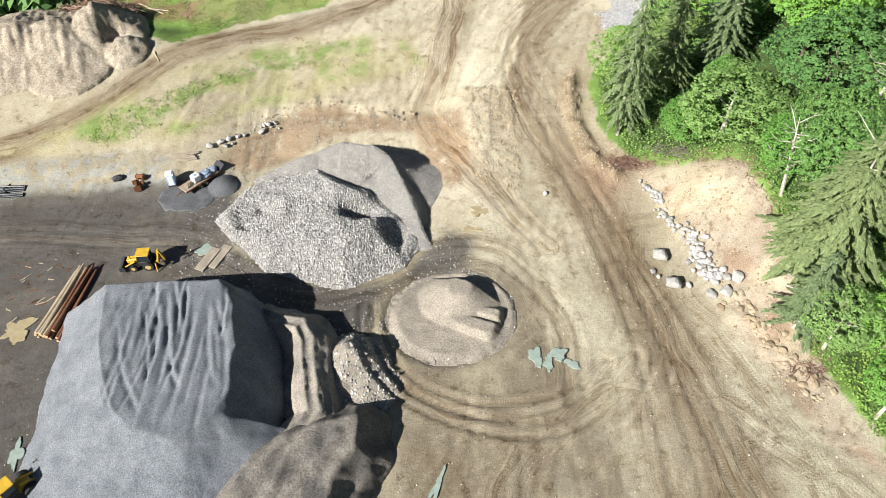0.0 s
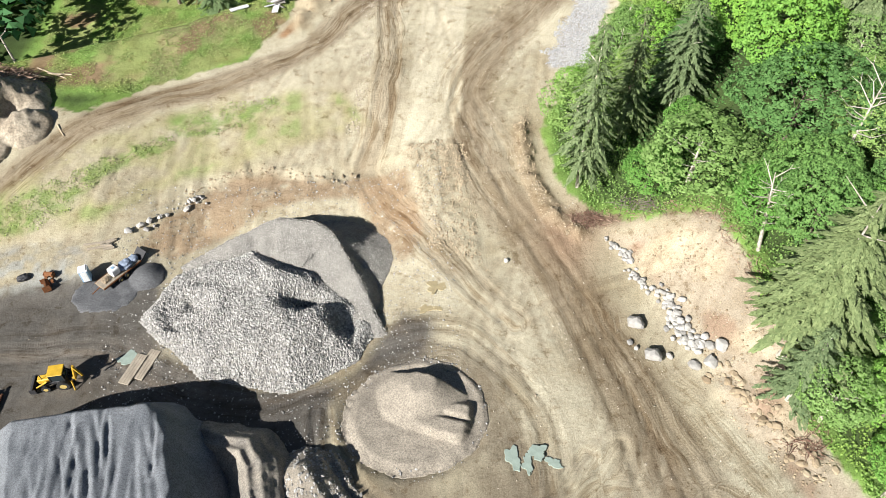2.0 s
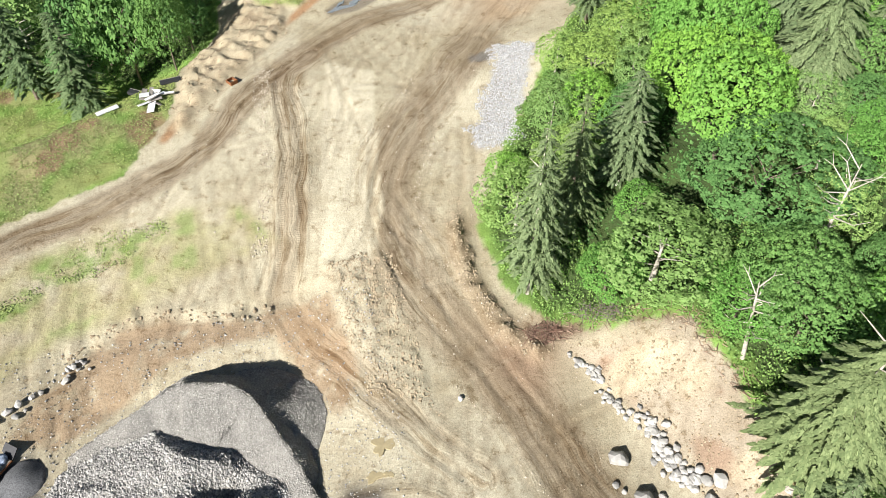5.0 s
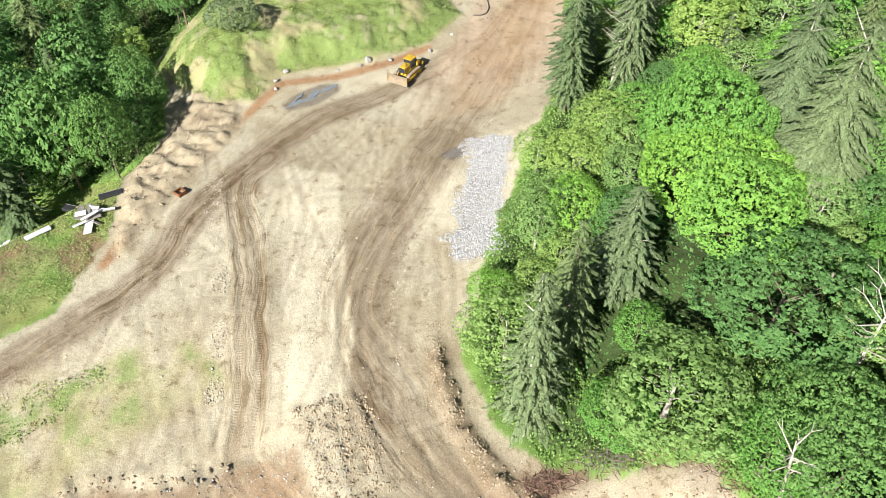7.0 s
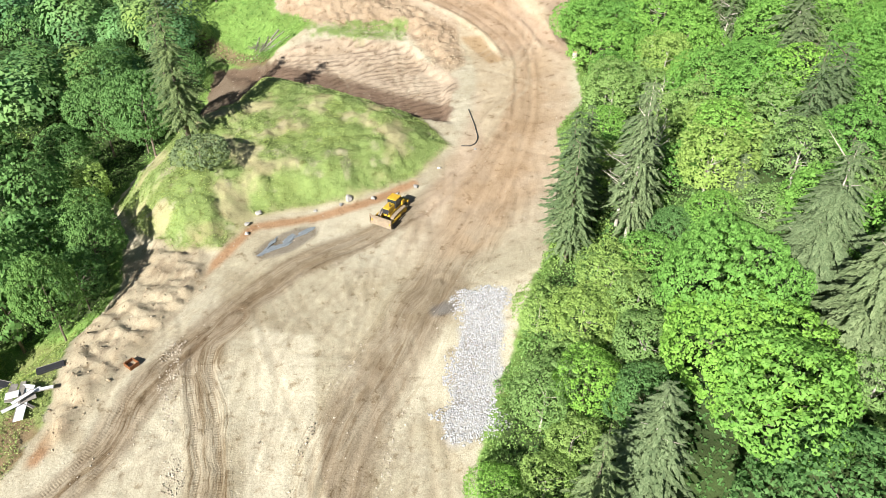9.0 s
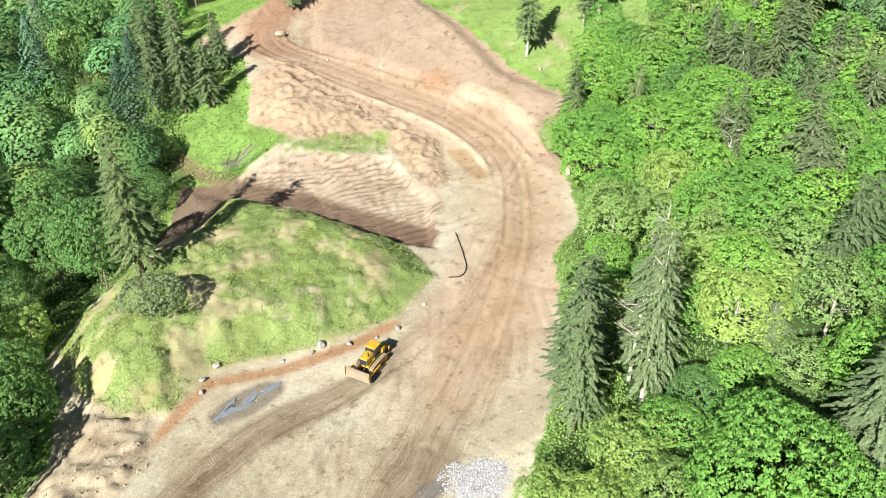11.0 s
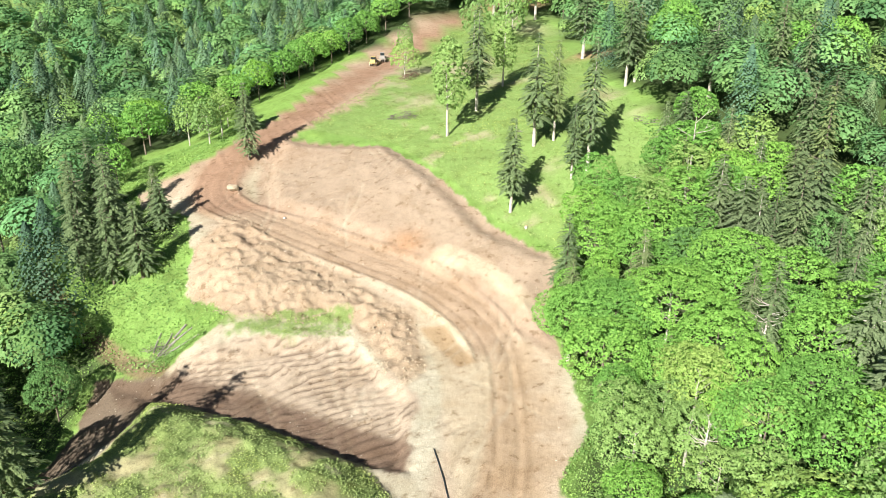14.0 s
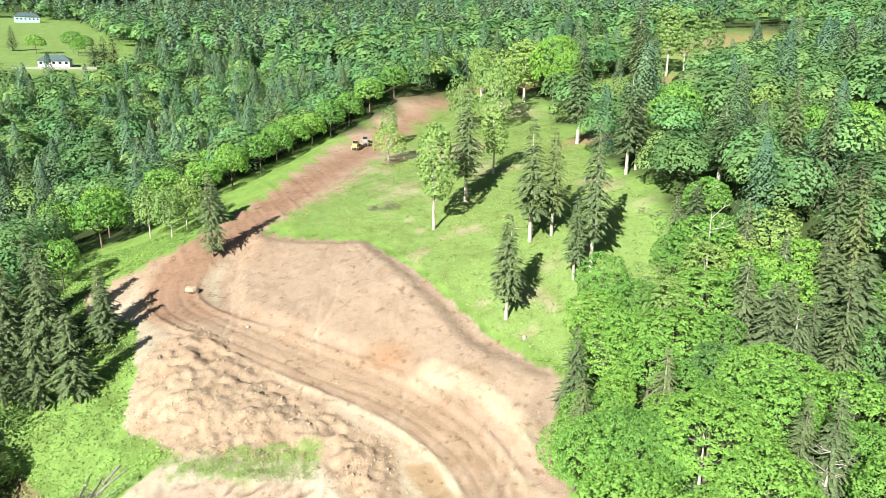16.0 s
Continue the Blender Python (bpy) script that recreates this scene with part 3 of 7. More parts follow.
def surface(x, y, marks=False):
    """Land with its cuttings, fills, mounds and wheel ruts."""
    x, y = np.asarray(x, float), np.asarray(y, float)
    z = land(x, y)
    near = (np.abs(x - 20) < 190) & (y > -60) & (y < 470)
    if not np.any(near):
        return z
    px, py = x[near], y[near]
    add = 0.5 * fbm(px / 9, py / 9, 91, 3) + 0.12 * fbm(px / 1.3, py / 1.3, 93, 3)
    site = inside(px, py, *SITE)
    add = add + np.where(site < -1, 0.5 * fbm(px / 2.2, py / 2.2, 97, 3), 0)
    w = fbm(px / 4, py / 4, 99, 3) * 2.5
    m = inside(px, py, *MOUND) + w
    add = add + 3.3 * sstep(-0.5, 8, m) + sstep(0, 3, m) * (1.3 * fbm(px / 3.0, py / 3.0, 101, 4) + 0.8 * fbm(px / 1.0, py / 1.0, 103, 2))
    p = inside(px, py, *PIT) + w * 1.2
    treads = furrows(px, py)
    add = add - 1.1 * sstep(0, 3, p) + sstep(0.5, 2.5, p) * (0.30 * treads + 0.4 * fbm(px / 1.6, py / 1.6, 109, 3))
    f = inside(px, py, *FILL) + w * 0.6
    add = add + 1.2 * sstep(0, 9, f) + sstep(0, 3, f) * (1.5 * fbm(px / 2.6, py / 1.7, 111, 4) + 1.3 * fbm(px / 1.1, py / 1.0, 112, 2))
    c = inside(px, py, *CUT)
    add = add + 1.6 * sstep(0, 5, c) + sstep(0, 2, c) * 0.35 * fbm(px / 2, py / 2, 113, 3)
    g = inside(px, py, *GULLY) + 0.4 * w
    add = add + sstep(0, 2, g) * (0.6 + 1.9 * fbm((px - 0.6 * py) / 3.6 + 1.6 * fbm(px / 3, py / 3, 114, 3), (py + 0.6 * px) / 1.5, 115, 4) + 0.7 * fbm(px / 1.0, py / 1.0, 116, 3))
    mud = inside(px, py, *MUD) + 0.5 * w
    add = add + sstep(-0.3, 0.6, mud) * (0.15 + 0.9 * fbm(px / 0.9, py / 0.9, 117, 3))
    for line, depth, gauge in ((HAUL, 0.14, 1.6), (WEST_TRACK, 0.16, 1.0), (EAST_RUT, 0.16, 1.3), (WEST_RUT, 0.18, 1.3), (LOOP, 0.3, 0.9), (LOOP_B, 0.3, 0.9), (YARD_TRACK, 0.14, 1.1)):
        s, d, r = ruts(px, py, line, gauge)
        add = add - depth * r + depth * 0.5 * np.exp(-((np.abs(d) - gauge - 0.7) / 0.3) ** 2)
    s, d = along(px, py, *HAUL)
    add = add + sstep(196, 206, py) * sstep(330, 300, py) * (0.4 + 0.8 * fbm(px / 1.5, py / 1.5, 128, 2)) * np.exp(-((np.abs(d) - 4.7) / 0.5) ** 2)
    if marks:
        add = add - scrapes(px, py)[0]
    for line in ((36, 55, 39, 53.5, 41, 52), (39, 50, 42, 48.5, 43.5, 46.5), (37, 57.5, 40.5, 56.4), (41.5, 60, 43.5, 57), (33, 72.5, 37, 75.5, 40, 74.5)):
        s, d = along(px, py, *line)
        d = d + 1.2 * fbm(px, py, 123, 3)
        add = add + 0.7 * np.exp(-(d / 2.2) ** 2) * (d < 0) * sstep(0, 0.6, s)
    q = np.hypot((px - 1.0) / 7.2, (py - 56.3) / 6.2)
    add = add - 0.75 * np.exp(-((q - 1.13) / 0.10) ** 2) * sstep(6, 1, px * 0.6 + (py - 55) * 0.8) * (0.7 + fbm(px, py, 125, 2))
    # a windrow of pushed soil beside the haul road, clods along the bank above the yard
    s, d = along(px, py, *WINDROW)
    d = d + 1.6 * fbm(px / 2, py / 2, 120, 3)
    add = add + sstep(0, 5, s) * np.exp(-(d / 1.2) ** 2) * (0.8 + 1.8 * fbm(px / 1.3, py / 1.3, 119, 3))
    s, d = along(px, py, -30, 95, -23, 98.2, -18, 98.7, -11, 96.5, -4, 96.2)
    add = add + np.exp(-(d / 1.4) ** 2) * sstep(0, 2, s) * sstep(28, 24, s) * (0.25 + 1.6 * fbm(px / 1.2, py / 1.2, 121, 2))
    out = z.copy()
    out[near] = z[near] + add * sstep(190, 150, np.abs(px - 20)) * sstep(470, 430, py)
    return out


def at_ground(x, y):
    return float(surface(np.array([x]), np.array([y]))[0])
# -- surface ends


def soil(x, y):
    """Colour of the bare soil or turf at each place, with the shade under the woods put in."""
    n1, n2, n3 = fbm(x / 14, y / 14, 201, 4), fbm(x / 3.5, y / 3.5, 203, 4), fbm(x / 1.1, y / 1.1, 207, 3)
    warp = 2.2 * fbm(x / 6, y / 6, 209, 4) + 0.9 * n3

    def lay(col, other, mask):
        m = np.clip(mask, 0, 1)[:, None]
        return col * (1 - m) + np.array(other) * m

    tan, pale, brown = (0.385, 0.342, 0.242), (0.475, 0.432, 0.322), (0.225, 0.175, 0.118)
    # deep stands for the tree shade on the woodland floor
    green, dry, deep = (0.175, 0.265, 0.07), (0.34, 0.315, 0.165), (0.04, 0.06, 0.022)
    col = np.tile(np.array(tan), (len(x), 1))
    col = lay(col, pale, 0.5 + 3.2 * n1 + 0.8 * n2)
    col = lay(col, brown, 0.22 * sstep(0.08, 0.22, n2))
    site = inside(x, y, *SITE) + 0.8 * warp
    # the haul roads are browner than the soil beside them
    for line, half, power in ((HAUL, 5.0, 0.42), (WEST_TRACK, 3.2, 0.75), (EAST_RUT, 5.0, 0.6), (WEST_RUT, 2.8, 0.5)):
        s, d = along(x, y, *line)
        col = lay(col, brown, power * sstep(half, half * 0.5, np.abs(d) + 0.6 * warp))
    pale_band = inside(x, y, 10, 139, 17, 135, 12.5, 107, 9.5, 98, 3, 101, 6, 120) + 0.35 * warp
    col = lay(col, (0.53, 0.483, 0.362), 0.95 * sstep(-0.3, 0.5, pale_band))
    low_band = inside(x, y, 7, 76, 11, 75, 19, 65, 24, 52, 22, 45, 18, 50, 16, 57) + 0.4 * warp
    col = lay(col, (0.52, 0.472, 0.352), 0.85 * sstep(-0.5, 1.2, low_band))
    # orange and red earth
    upper = sstep(138, 160, y) * sstep(262, 250, y)
    s_up, d_up = along(x, y, *HAUL)
    col = lay(col, (0.43, 0.335, 0.24), 0.85 * upper * sstep(11, 8, np.abs(d_up) + 0.6 * warp))
    bend = sstep(196, 206, y) * sstep(262, 250, y)
    col = lay(col, (0.36, 0.27, 0.18), 0.9 * upper * (1 - bend) * sstep(5.6, 3.8, np.abs(d_up + 1.0) + 0.5 * warp))
    orange = inside(x, y, 74, 224, 86, 206, 80, 186, 64, 158, 48, 143, 36, 143, 44, 156, 58, 170, 70, 194, 74, 206) + warp
    col = lay(col, (0.38, 0.27, 0.165), 0.5 * sstep(-1, 3, orange) * sstep(-0.2, 0.15, n2 + 0.1))
    cut = inside(x, y, *CUT) + 0.5 * warp + 1.6
    col = lay(col, (0.315, 0.235, 0.165), 0.9 * sstep(-0.5, 1.5, cut))
    col = lay(col, (0.30, 0.21, 0.145), 0.25 * sstep(0, 1, cut) * sstep(8, 2.5, cut) * sstep(-0.1, 0.15, n2))
    col = lay(col, (0.30, 0.17, 0.09), 0.8 * np.exp(-((x - 73) ** 2 / 14 + (y - 233) ** 2 / 9)))
    col = lay(col, (0.33, 0.235, 0.16), 0.85 * sstep(268, 288, y))
    hill_road = sstep(250, 262, y) * sstep(8, 4, np.abs(along(x, y, *HAUL)[1]) + 0.5 * warp)
    col = lay(col, (0.275, 0.17, 0.11), 0.9 * hill_road)
    fill = inside(x, y, *FILL) + 0.7 * warp
    col = lay(col, (0.365, 0.272, 0.182), 0.9 * sstep(-0.5, 1.5, fill))
    col = lay(col, (0.30, 0.21, 0.135), 0.4 * sstep(0, 1, fill) * sstep(0.02, 0.2, fbm(x / 2.2, y / 1.5, 111, 4)))
    cream = inside(x, y, 69, 221, 74, 215, 75, 198, 65, 180, 55, 168, 58, 178, 65, 197) + 0.5 * warp
    col = lay(col, (0.45, 0.375, 0.26), 0.8 * sstep(-0.5, 1, cream))
    cream2 = inside(x, y, 74, 227, 83, 219, 87, 203, 90, 207, 86, 221, 80, 229) + 0.5 * warp
    col = lay(col, (0.45, 0.375, 0.26), 0.75 * sstep(-0.5, 1, cream2))
    patch = inside(x, y, 67, 212, 72, 211, 73, 199, 69, 199) + 0.4 * warp
    col = lay(col, (0.34, 0.235, 0.13), 0.85 * sstep(-0.3, 0.8, patch))
    col = lay(col, (0.335, 0.245, 0.165), 0.95 * bend * sstep(4.5, 3.8, np.abs(d_up) + 0.15 * warp))
    pit = inside(x, y, *PIT) + 1.5 * warp
    col = lay(col, (0.40, 0.32, 0.235), 0.95 * sstep(-0.3, 0.8, pit))
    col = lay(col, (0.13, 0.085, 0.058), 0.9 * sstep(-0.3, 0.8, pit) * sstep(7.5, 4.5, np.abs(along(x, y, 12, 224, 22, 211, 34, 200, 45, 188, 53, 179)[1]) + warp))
    # the troughs of the furrows are coloured darker than their ridges
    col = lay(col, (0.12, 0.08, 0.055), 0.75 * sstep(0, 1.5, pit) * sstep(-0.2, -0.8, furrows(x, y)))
    # dark brown soil west of the pit, the shadow over it painted in
    wet = inside(x, y, -5, 198, 8, 214, 10, 228, 16, 230, 27, 215, 20, 203) + 1.8 * warp
    col = lay(col, (0.12, 0.085, 0.058), 0.9 * sstep(-0.4, 0.8, wet))
    excavation = inside(x, y, 29, 81, 43, 77, 45, 66, 46, 55, 47, 44, 50, 32, 44, 38, 37, 52, 36, 62, 33, 72) + 0.6 * warp
    col = lay(col, (0.42, 0.355, 0.27), 0.9 * sstep(-0.5, 1.5, excavation))
    col = lay(col, (0.33, 0.22, 0.15), 0.75 * sstep(0, 2, excavation) * sstep(0.03, 0.18, fbm(x / 3, y / 3, 211, 4)))
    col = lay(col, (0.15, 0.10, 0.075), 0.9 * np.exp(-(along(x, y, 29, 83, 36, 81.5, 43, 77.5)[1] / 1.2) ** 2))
    for cx, cy, rx, ry in ((36.5, 74.5, 4.2, 2.4), (40.5, 71, 2.2, 2.6), (42, 59.5, 2.6, 2.4), (44, 50, 2.2, 3.0)):
        col = lay(col, (0.56, 0.47, 0.335), 0.75 * sstep(1.3, 0.6, np.hypot((x - cx) / rx, (y - cy) / ry) + 0.35 * warp))
    bed = inside(x, y, 38, 136.5, 44, 133.5, 38.5, 124, 33.5, 114, 28.5, 114.5, 28.5, 118, 34, 126) + 1.5 * warp
    col = lay(col, (0.40, 0.395, 0.385), 0.9 * sstep(-0.4, 0.5, bed))
    col = lay(col, (0.16, 0.15, 0.14), 0.85 * sstep(1.5, 0.8, np.hypot((x - 34.8) / 1.7, y - 134) + 0.2 * warp))
    damp = sstep(1.2, 0.8, np.hypot((x - 17.5) / 5.0, (y - 155 - 0.3 * (x - 17.5)) / 2.2) + 0.18 * warp)
    col = lay(col, (0.17, 0.145, 0.115), 0.85 * damp)
    red = np.exp(-((x - 25) ** 2 / 20 + (y - 81) ** 2 / 30))
    col = lay(col, (0.25, 0.14, 0.09), 0.6 * red)
    col = lay(col, (0.33, 0.19, 0.10), 0.9 * sstep(1.3, 0.3, np.abs(along(x, y, -16, 127, -8, 138, 0, 146, 6, 153, 13, 160, 23, 159, 33, 160.5, 40, 163)[1]) + 0.5 * warp))
    bank = inside(x, y, -36, 86, -30, 94, -23, 97.6, -18, 98, -10, 96, -4, 96, 3, 96, 5, 84, 1, 78, -3, 88, -5, 92.5, -12, 92.5, -18, 91.5, -24, 87, -31, 84) + 0.5 * warp
    col = lay(col, (0.285, 0.20, 0.125), 0.8 * sstep(-0.3, 1.0, bank) * sstep(-0.35, -0.05, n3))
    # dark yard with crushed stone fines
    yard = inside(x, y, -90, 80, -56, 80, -41, 83, -33, 85, -30, 68, -18, 62, -7, 62, 0, 72, 5, 70, 3, 62, -8, 60, -10, 50, -9, 40, -12, 20, -110, 20) + 1.1 * warp
    col = lay(col, (0.105, 0.098, 0.09), 0.95 * sstep(-1.2, 1.6, yard))
    s, d = along(x, y, *YARD_TRACK)
    col = lay(col, (0.23, 0.205, 0.175), sstep(-0.4, 0.8, yard) * np.clip(0.35 * sstep(0.05, 0.2, n1 + 0.5 * n2) + 0.5 * sstep(4, 1, np.abs(d)) * sstep(0.0, 0.2, fbm(d / 0.8, s / 20, 309, 3)), 0, 1))
    grey = inside(x, y, -70, 84, -61, 86, -47, 88, -42, 86, -40, 81, -54, 79, -70, 78) + 0.7 * warp
    col = lay(col, (0.33, 0.34, 0.32), 0.8 * sstep(-0.5, 1.5, grey) * sstep(-0.15, 0.1, n3))
    flats = inside(x, y, -9, 62, 6, 66, 12, 62, 16, 50, 22, 30, -6, 30, -7, 46) + warp
    col = lay(col, (0.25, 0.21, 0.15), 0.9 * sstep(-1, 3, flats) * sstep(-0.45, 0.0, n2))
    mark = scrapes(x, y)[1]
    col = lay(col, brown, 0.32 * np.clip(-mark, 0, 1) * sstep(0.1, -0.3, yard * 0.1))
    col = lay(col, pale, 0.35 * np.clip(mark, 0, 1) * sstep(0.1, -0.3, yard * 0.1))
    s, d = along(x, y, *WINDROW)
    col = lay(col, (0.26, 0.20, 0.13), 0.55 * sstep(2.0, 1.2, np.abs(d) + 0.6 * warp) * sstep(0, 4, s))
    gully = inside(x, y, *GULLY) + 0.5 * warp
    col = lay(col, (0.40, 0.34, 0.235), 0.9 * sstep(-1, 1, gully))
    col = lay(col, (0.22, 0.165, 0.11), 0.6 * sstep(-1, 1, gully) * sstep(0.02, 0.2, fbm((x - y) / 1.1, (y + x) / 4.5, 118, 4)))
    col = col * (1 - 0.16 * sstep(92, 60, y))[:, None]
    # turf
    strip = inside(x, y, -60, 88, -53, 95, -42, 101, -28, 110, -17, 113, -15, 110, -29, 104.5, -40, 97, -49, 88) + 0.6 * warp
    scrub = inside(x, y, -75, 84, -60, 92, -46, 103, -24, 114, -6, 113, -2, 106, -18, 100, -30, 97, -42, 89) + warp
    col = lay(col, dry, 0.75 * sstep(-1, 2, scrub) * sstep(-0.25, 0.05, n2))
    col = lay(col, green, 0.55 * sstep(0, 2, scrub) * sstep(0.04, 0.18, n2))
    col = lay(col, green, 0.75 * sstep(-0.6, 1.5, strip + 4 * n2) * sstep(-0.12, 0.12, n3))
    mound = inside(x, y, *MOUND) + 0.6 * warp
    col = lay(col, dry, 0.95 * sstep(-0.6, 1.2, mound))
    col = lay(col, green, 0.8 * sstep(0, 1.5, mound) * sstep(-0.2, 0.08, fbm(x / 5, y / 5, 221, 4)))
    col = lay(col, tan, 0.5 * sstep(0, 1.5, mound) * sstep(0.16, 0.24, fbm(x / 2.5, y / 2.5, 223, 3)))
    rim = inside(x, y, 36, 224, 57, 219, 55, 213, 44, 216, 36, 220) + 1.6 * warp + 6 * n2
    col = lay(col, green, 0.85 * sstep(-0.2, 0.8, rim) * sstep(-0.3, 0.0, n3))
    site = inside(x, y, *SITE) + 0.7 * warp + 2.0 * fbm(x / 1.6, y / 1.6, 231, 3)
    wild = sstep(0.15, -0.25, site)
    turf = np.array((0.165, 0.27, 0.065)) * (1 + 0.9 * n2[:, None])
    m = wild[:, None]
    col = col * (1 - m) + turf * m
    col = lay(col, (0.27, 0.22, 0.13), 0.7 * wild * sstep(0.04, 0.2, fbm(x / 7, y / 7, 213, 4)) * sstep(20, 8, np.hypot((x + 35) / 2, y - 130)))
    west = inside(x, y, *WEST_GRASS) + warp
    col = lay(col, (0.30, 0.27, 0.13), 0.5 * sstep(0, 2, west) * wild * sstep(-0.12, 0.06, fbm(x / 5, y / 5, 225, 4)))
    col = lay(col, (0.24, 0.15, 0.10), 0.8 * sstep(0, 2, west) * wild * sstep(0.1, 0.2, fbm(x / 6, y / 6, 227, 4)))
    meadow = inside(x, y, *MEADOW) + 0.6 * warp
    col = lay(col, (0.195, 0.29, 0.085), 0.85 * sstep(0, 2, meadow) * wild)
    col = lay(col, (0.36, 0.31, 0.205), 0.7 * sstep(0, 2, meadow) * wild * sstep(0.04, 0.2, n1 + 0.6 * n2))
    col = lay(col, (0.20, 0.14, 0.085), 0.9 * wild * sstep(2.2, 1.2, np.abs(along(x, y, -6, 300, 1, 275, 9, 245, 17, 229, 27, 212)[1]) + 0.5 * warp))
    verge = inside(x, y, 14, 292, 42, 284, 64, 305, 114, 368, 108, 398, 64, 360, 40, 322, 16, 316) + warp
    col = lay(col, (0.19, 0.31, 0.07), 0.9 * wild * sstep(-2, 2, verge))
    fields = inside(x, y, *FIELDS)
    col = lay(col, (0.19, 0.29, 0.085), 0.9 * wild * sstep(-8, 8, fields + 4 * warp))
    clearing = inside(x, y, 330, 440, 410, 430, 440, 500, 400, 540, 330, 500)
    col = lay(col, (0.36, 0.24, 0.15), 0.9 * wild * sstep(-4, 4, clearing + 4 * warp) * sstep(-0.1, 0.1, n1))
    for cx, cy, rx, ry in CLEARINGS:
        col = lay(col, (0.19, 0.30, 0.075), 0.9 * wild * sstep(1.25, 0.85, np.hypot((x - cx) / rx, (y - cy) / ry) + 0.1 * warp))
    for cx, cy, rx, ry in ((203, 432, 22, 14), (186, 326, 7, 18), (278, 398, 22, 10), (160, 300, 6, 12), (345, 440, 24, 9), (385, 474, 30, 12)):
        col = lay(col, (0.33, 0.19, 0.12), 0.9 * wild * sstep(1.2, 0.7, np.hypot((x - cx) / rx, (y - cy) / ry) + 0.12 * warp))
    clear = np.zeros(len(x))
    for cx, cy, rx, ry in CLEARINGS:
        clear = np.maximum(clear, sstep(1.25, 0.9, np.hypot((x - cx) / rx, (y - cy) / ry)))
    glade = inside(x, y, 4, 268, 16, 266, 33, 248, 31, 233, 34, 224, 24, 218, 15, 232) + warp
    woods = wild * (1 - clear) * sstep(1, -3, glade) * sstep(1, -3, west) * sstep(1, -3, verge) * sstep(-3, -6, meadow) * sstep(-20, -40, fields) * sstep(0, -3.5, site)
    # shade between the trunks, painted nearly black onto the floor
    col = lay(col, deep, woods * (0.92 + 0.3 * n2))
    return np.clip(col, 0.01, 0.8)


# ---- ground ----
def axis(a, b2, step, reach):
    core = list(np.arange(a, b2 + 0.01, step))
    lo, hi, s, out_lo, out_hi = a, b2, step, [], []
    while hi < reach or lo > -reach:
        s *= 1.13
        lo, hi = lo - s, hi + s
        out_lo.append(lo), out_hi.append(hi)
    return np.array(out_lo[::-1] + core + out_hi)


GX, GY = axis(-66, 92, 0.46, 3600), axis(28, 268, 0.48, 3800)
XX, YY = np.meshgrid(GX, GY)
fx, fy = XX.ravel(), YY.ravel()
fz = surface(fx, fy, True)
nx, ny = len(GX), len(GY)
idx = np.arange(nx * ny).reshape(ny, nx)
quads = np.stack([idx[:-1, :-1], idx[:-1, 1:], idx[1:, 1:], idx[1:, :-1]], -1).reshape(-1, 4)
ground_mesh = raw_mesh("ground", np.stack([fx, fy, fz], 1), quads, GROUND, True)
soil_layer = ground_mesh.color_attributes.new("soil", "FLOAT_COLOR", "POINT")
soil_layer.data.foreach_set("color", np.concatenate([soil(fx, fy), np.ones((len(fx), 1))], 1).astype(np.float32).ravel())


def tracks(x, y):
    """Where wheels have gone: offset from the nearest track, way along it, and how worn it is."""
    best, off, run, worn = np.full(len(x), 9.0), np.zeros(len(x)), np.zeros(len(x)), np.zeros(len(x))
    near = (x > -95) & (x < 190) & (y > 15) & (y < 430)
    for line, half, power in ((HAUL, 6.5, 0.55), (WEST_TRACK, 2.6, 1.0), (EAST_RUT, 4.5, 0.9), (WEST_RUT, 3.4, 1.0), (LOOP, 2.2, 0.7), (LOOP_B, 2.2, 0.7), (YARD_TRACK, 4.5, 0.6), (CROSS_TRACK, 3.0, 0.7), (LOW_TRACK, 3.0, 0.8)):
        s, d = along(x[near], y[near], *line)
        q = np.abs(d) / half
        closer = q < best[near]
        w = power * sstep(1.0, 0.55, q + 0.5 * fbm(x[near] / 3, y[near] / 3, 601, 3))
        for arr, v in ((best, q), (off, d), (run, s + 37.0 * half), (worn, w)):
            part_of = arr[near]
            arr[near] = np.where(closer, v, part_of)
    site = inside(x, y, *SITE)
    worn = np.maximum(worn, 0.05 * sstep(0, 3, site) * (inside(x, y, *MOUND) < 0) * (inside(x, y, *PIT) < 0))
    worn = worn * (1 - 0.68 * sstep(140, 160, y))
    return np.stack([off, run, worn], 1)


track_layer = ground_mesh.attributes.new("track", "FLOAT_VECTOR", "POINT")
track_layer.data.foreach_set("vector", tracks(fx, fy).astype(np.float32).ravel())
tagged(new("ground", ground_mesh), "graded tan soil and clay with wheel ruts, turf and woodland floor", "ground", kind="structure")


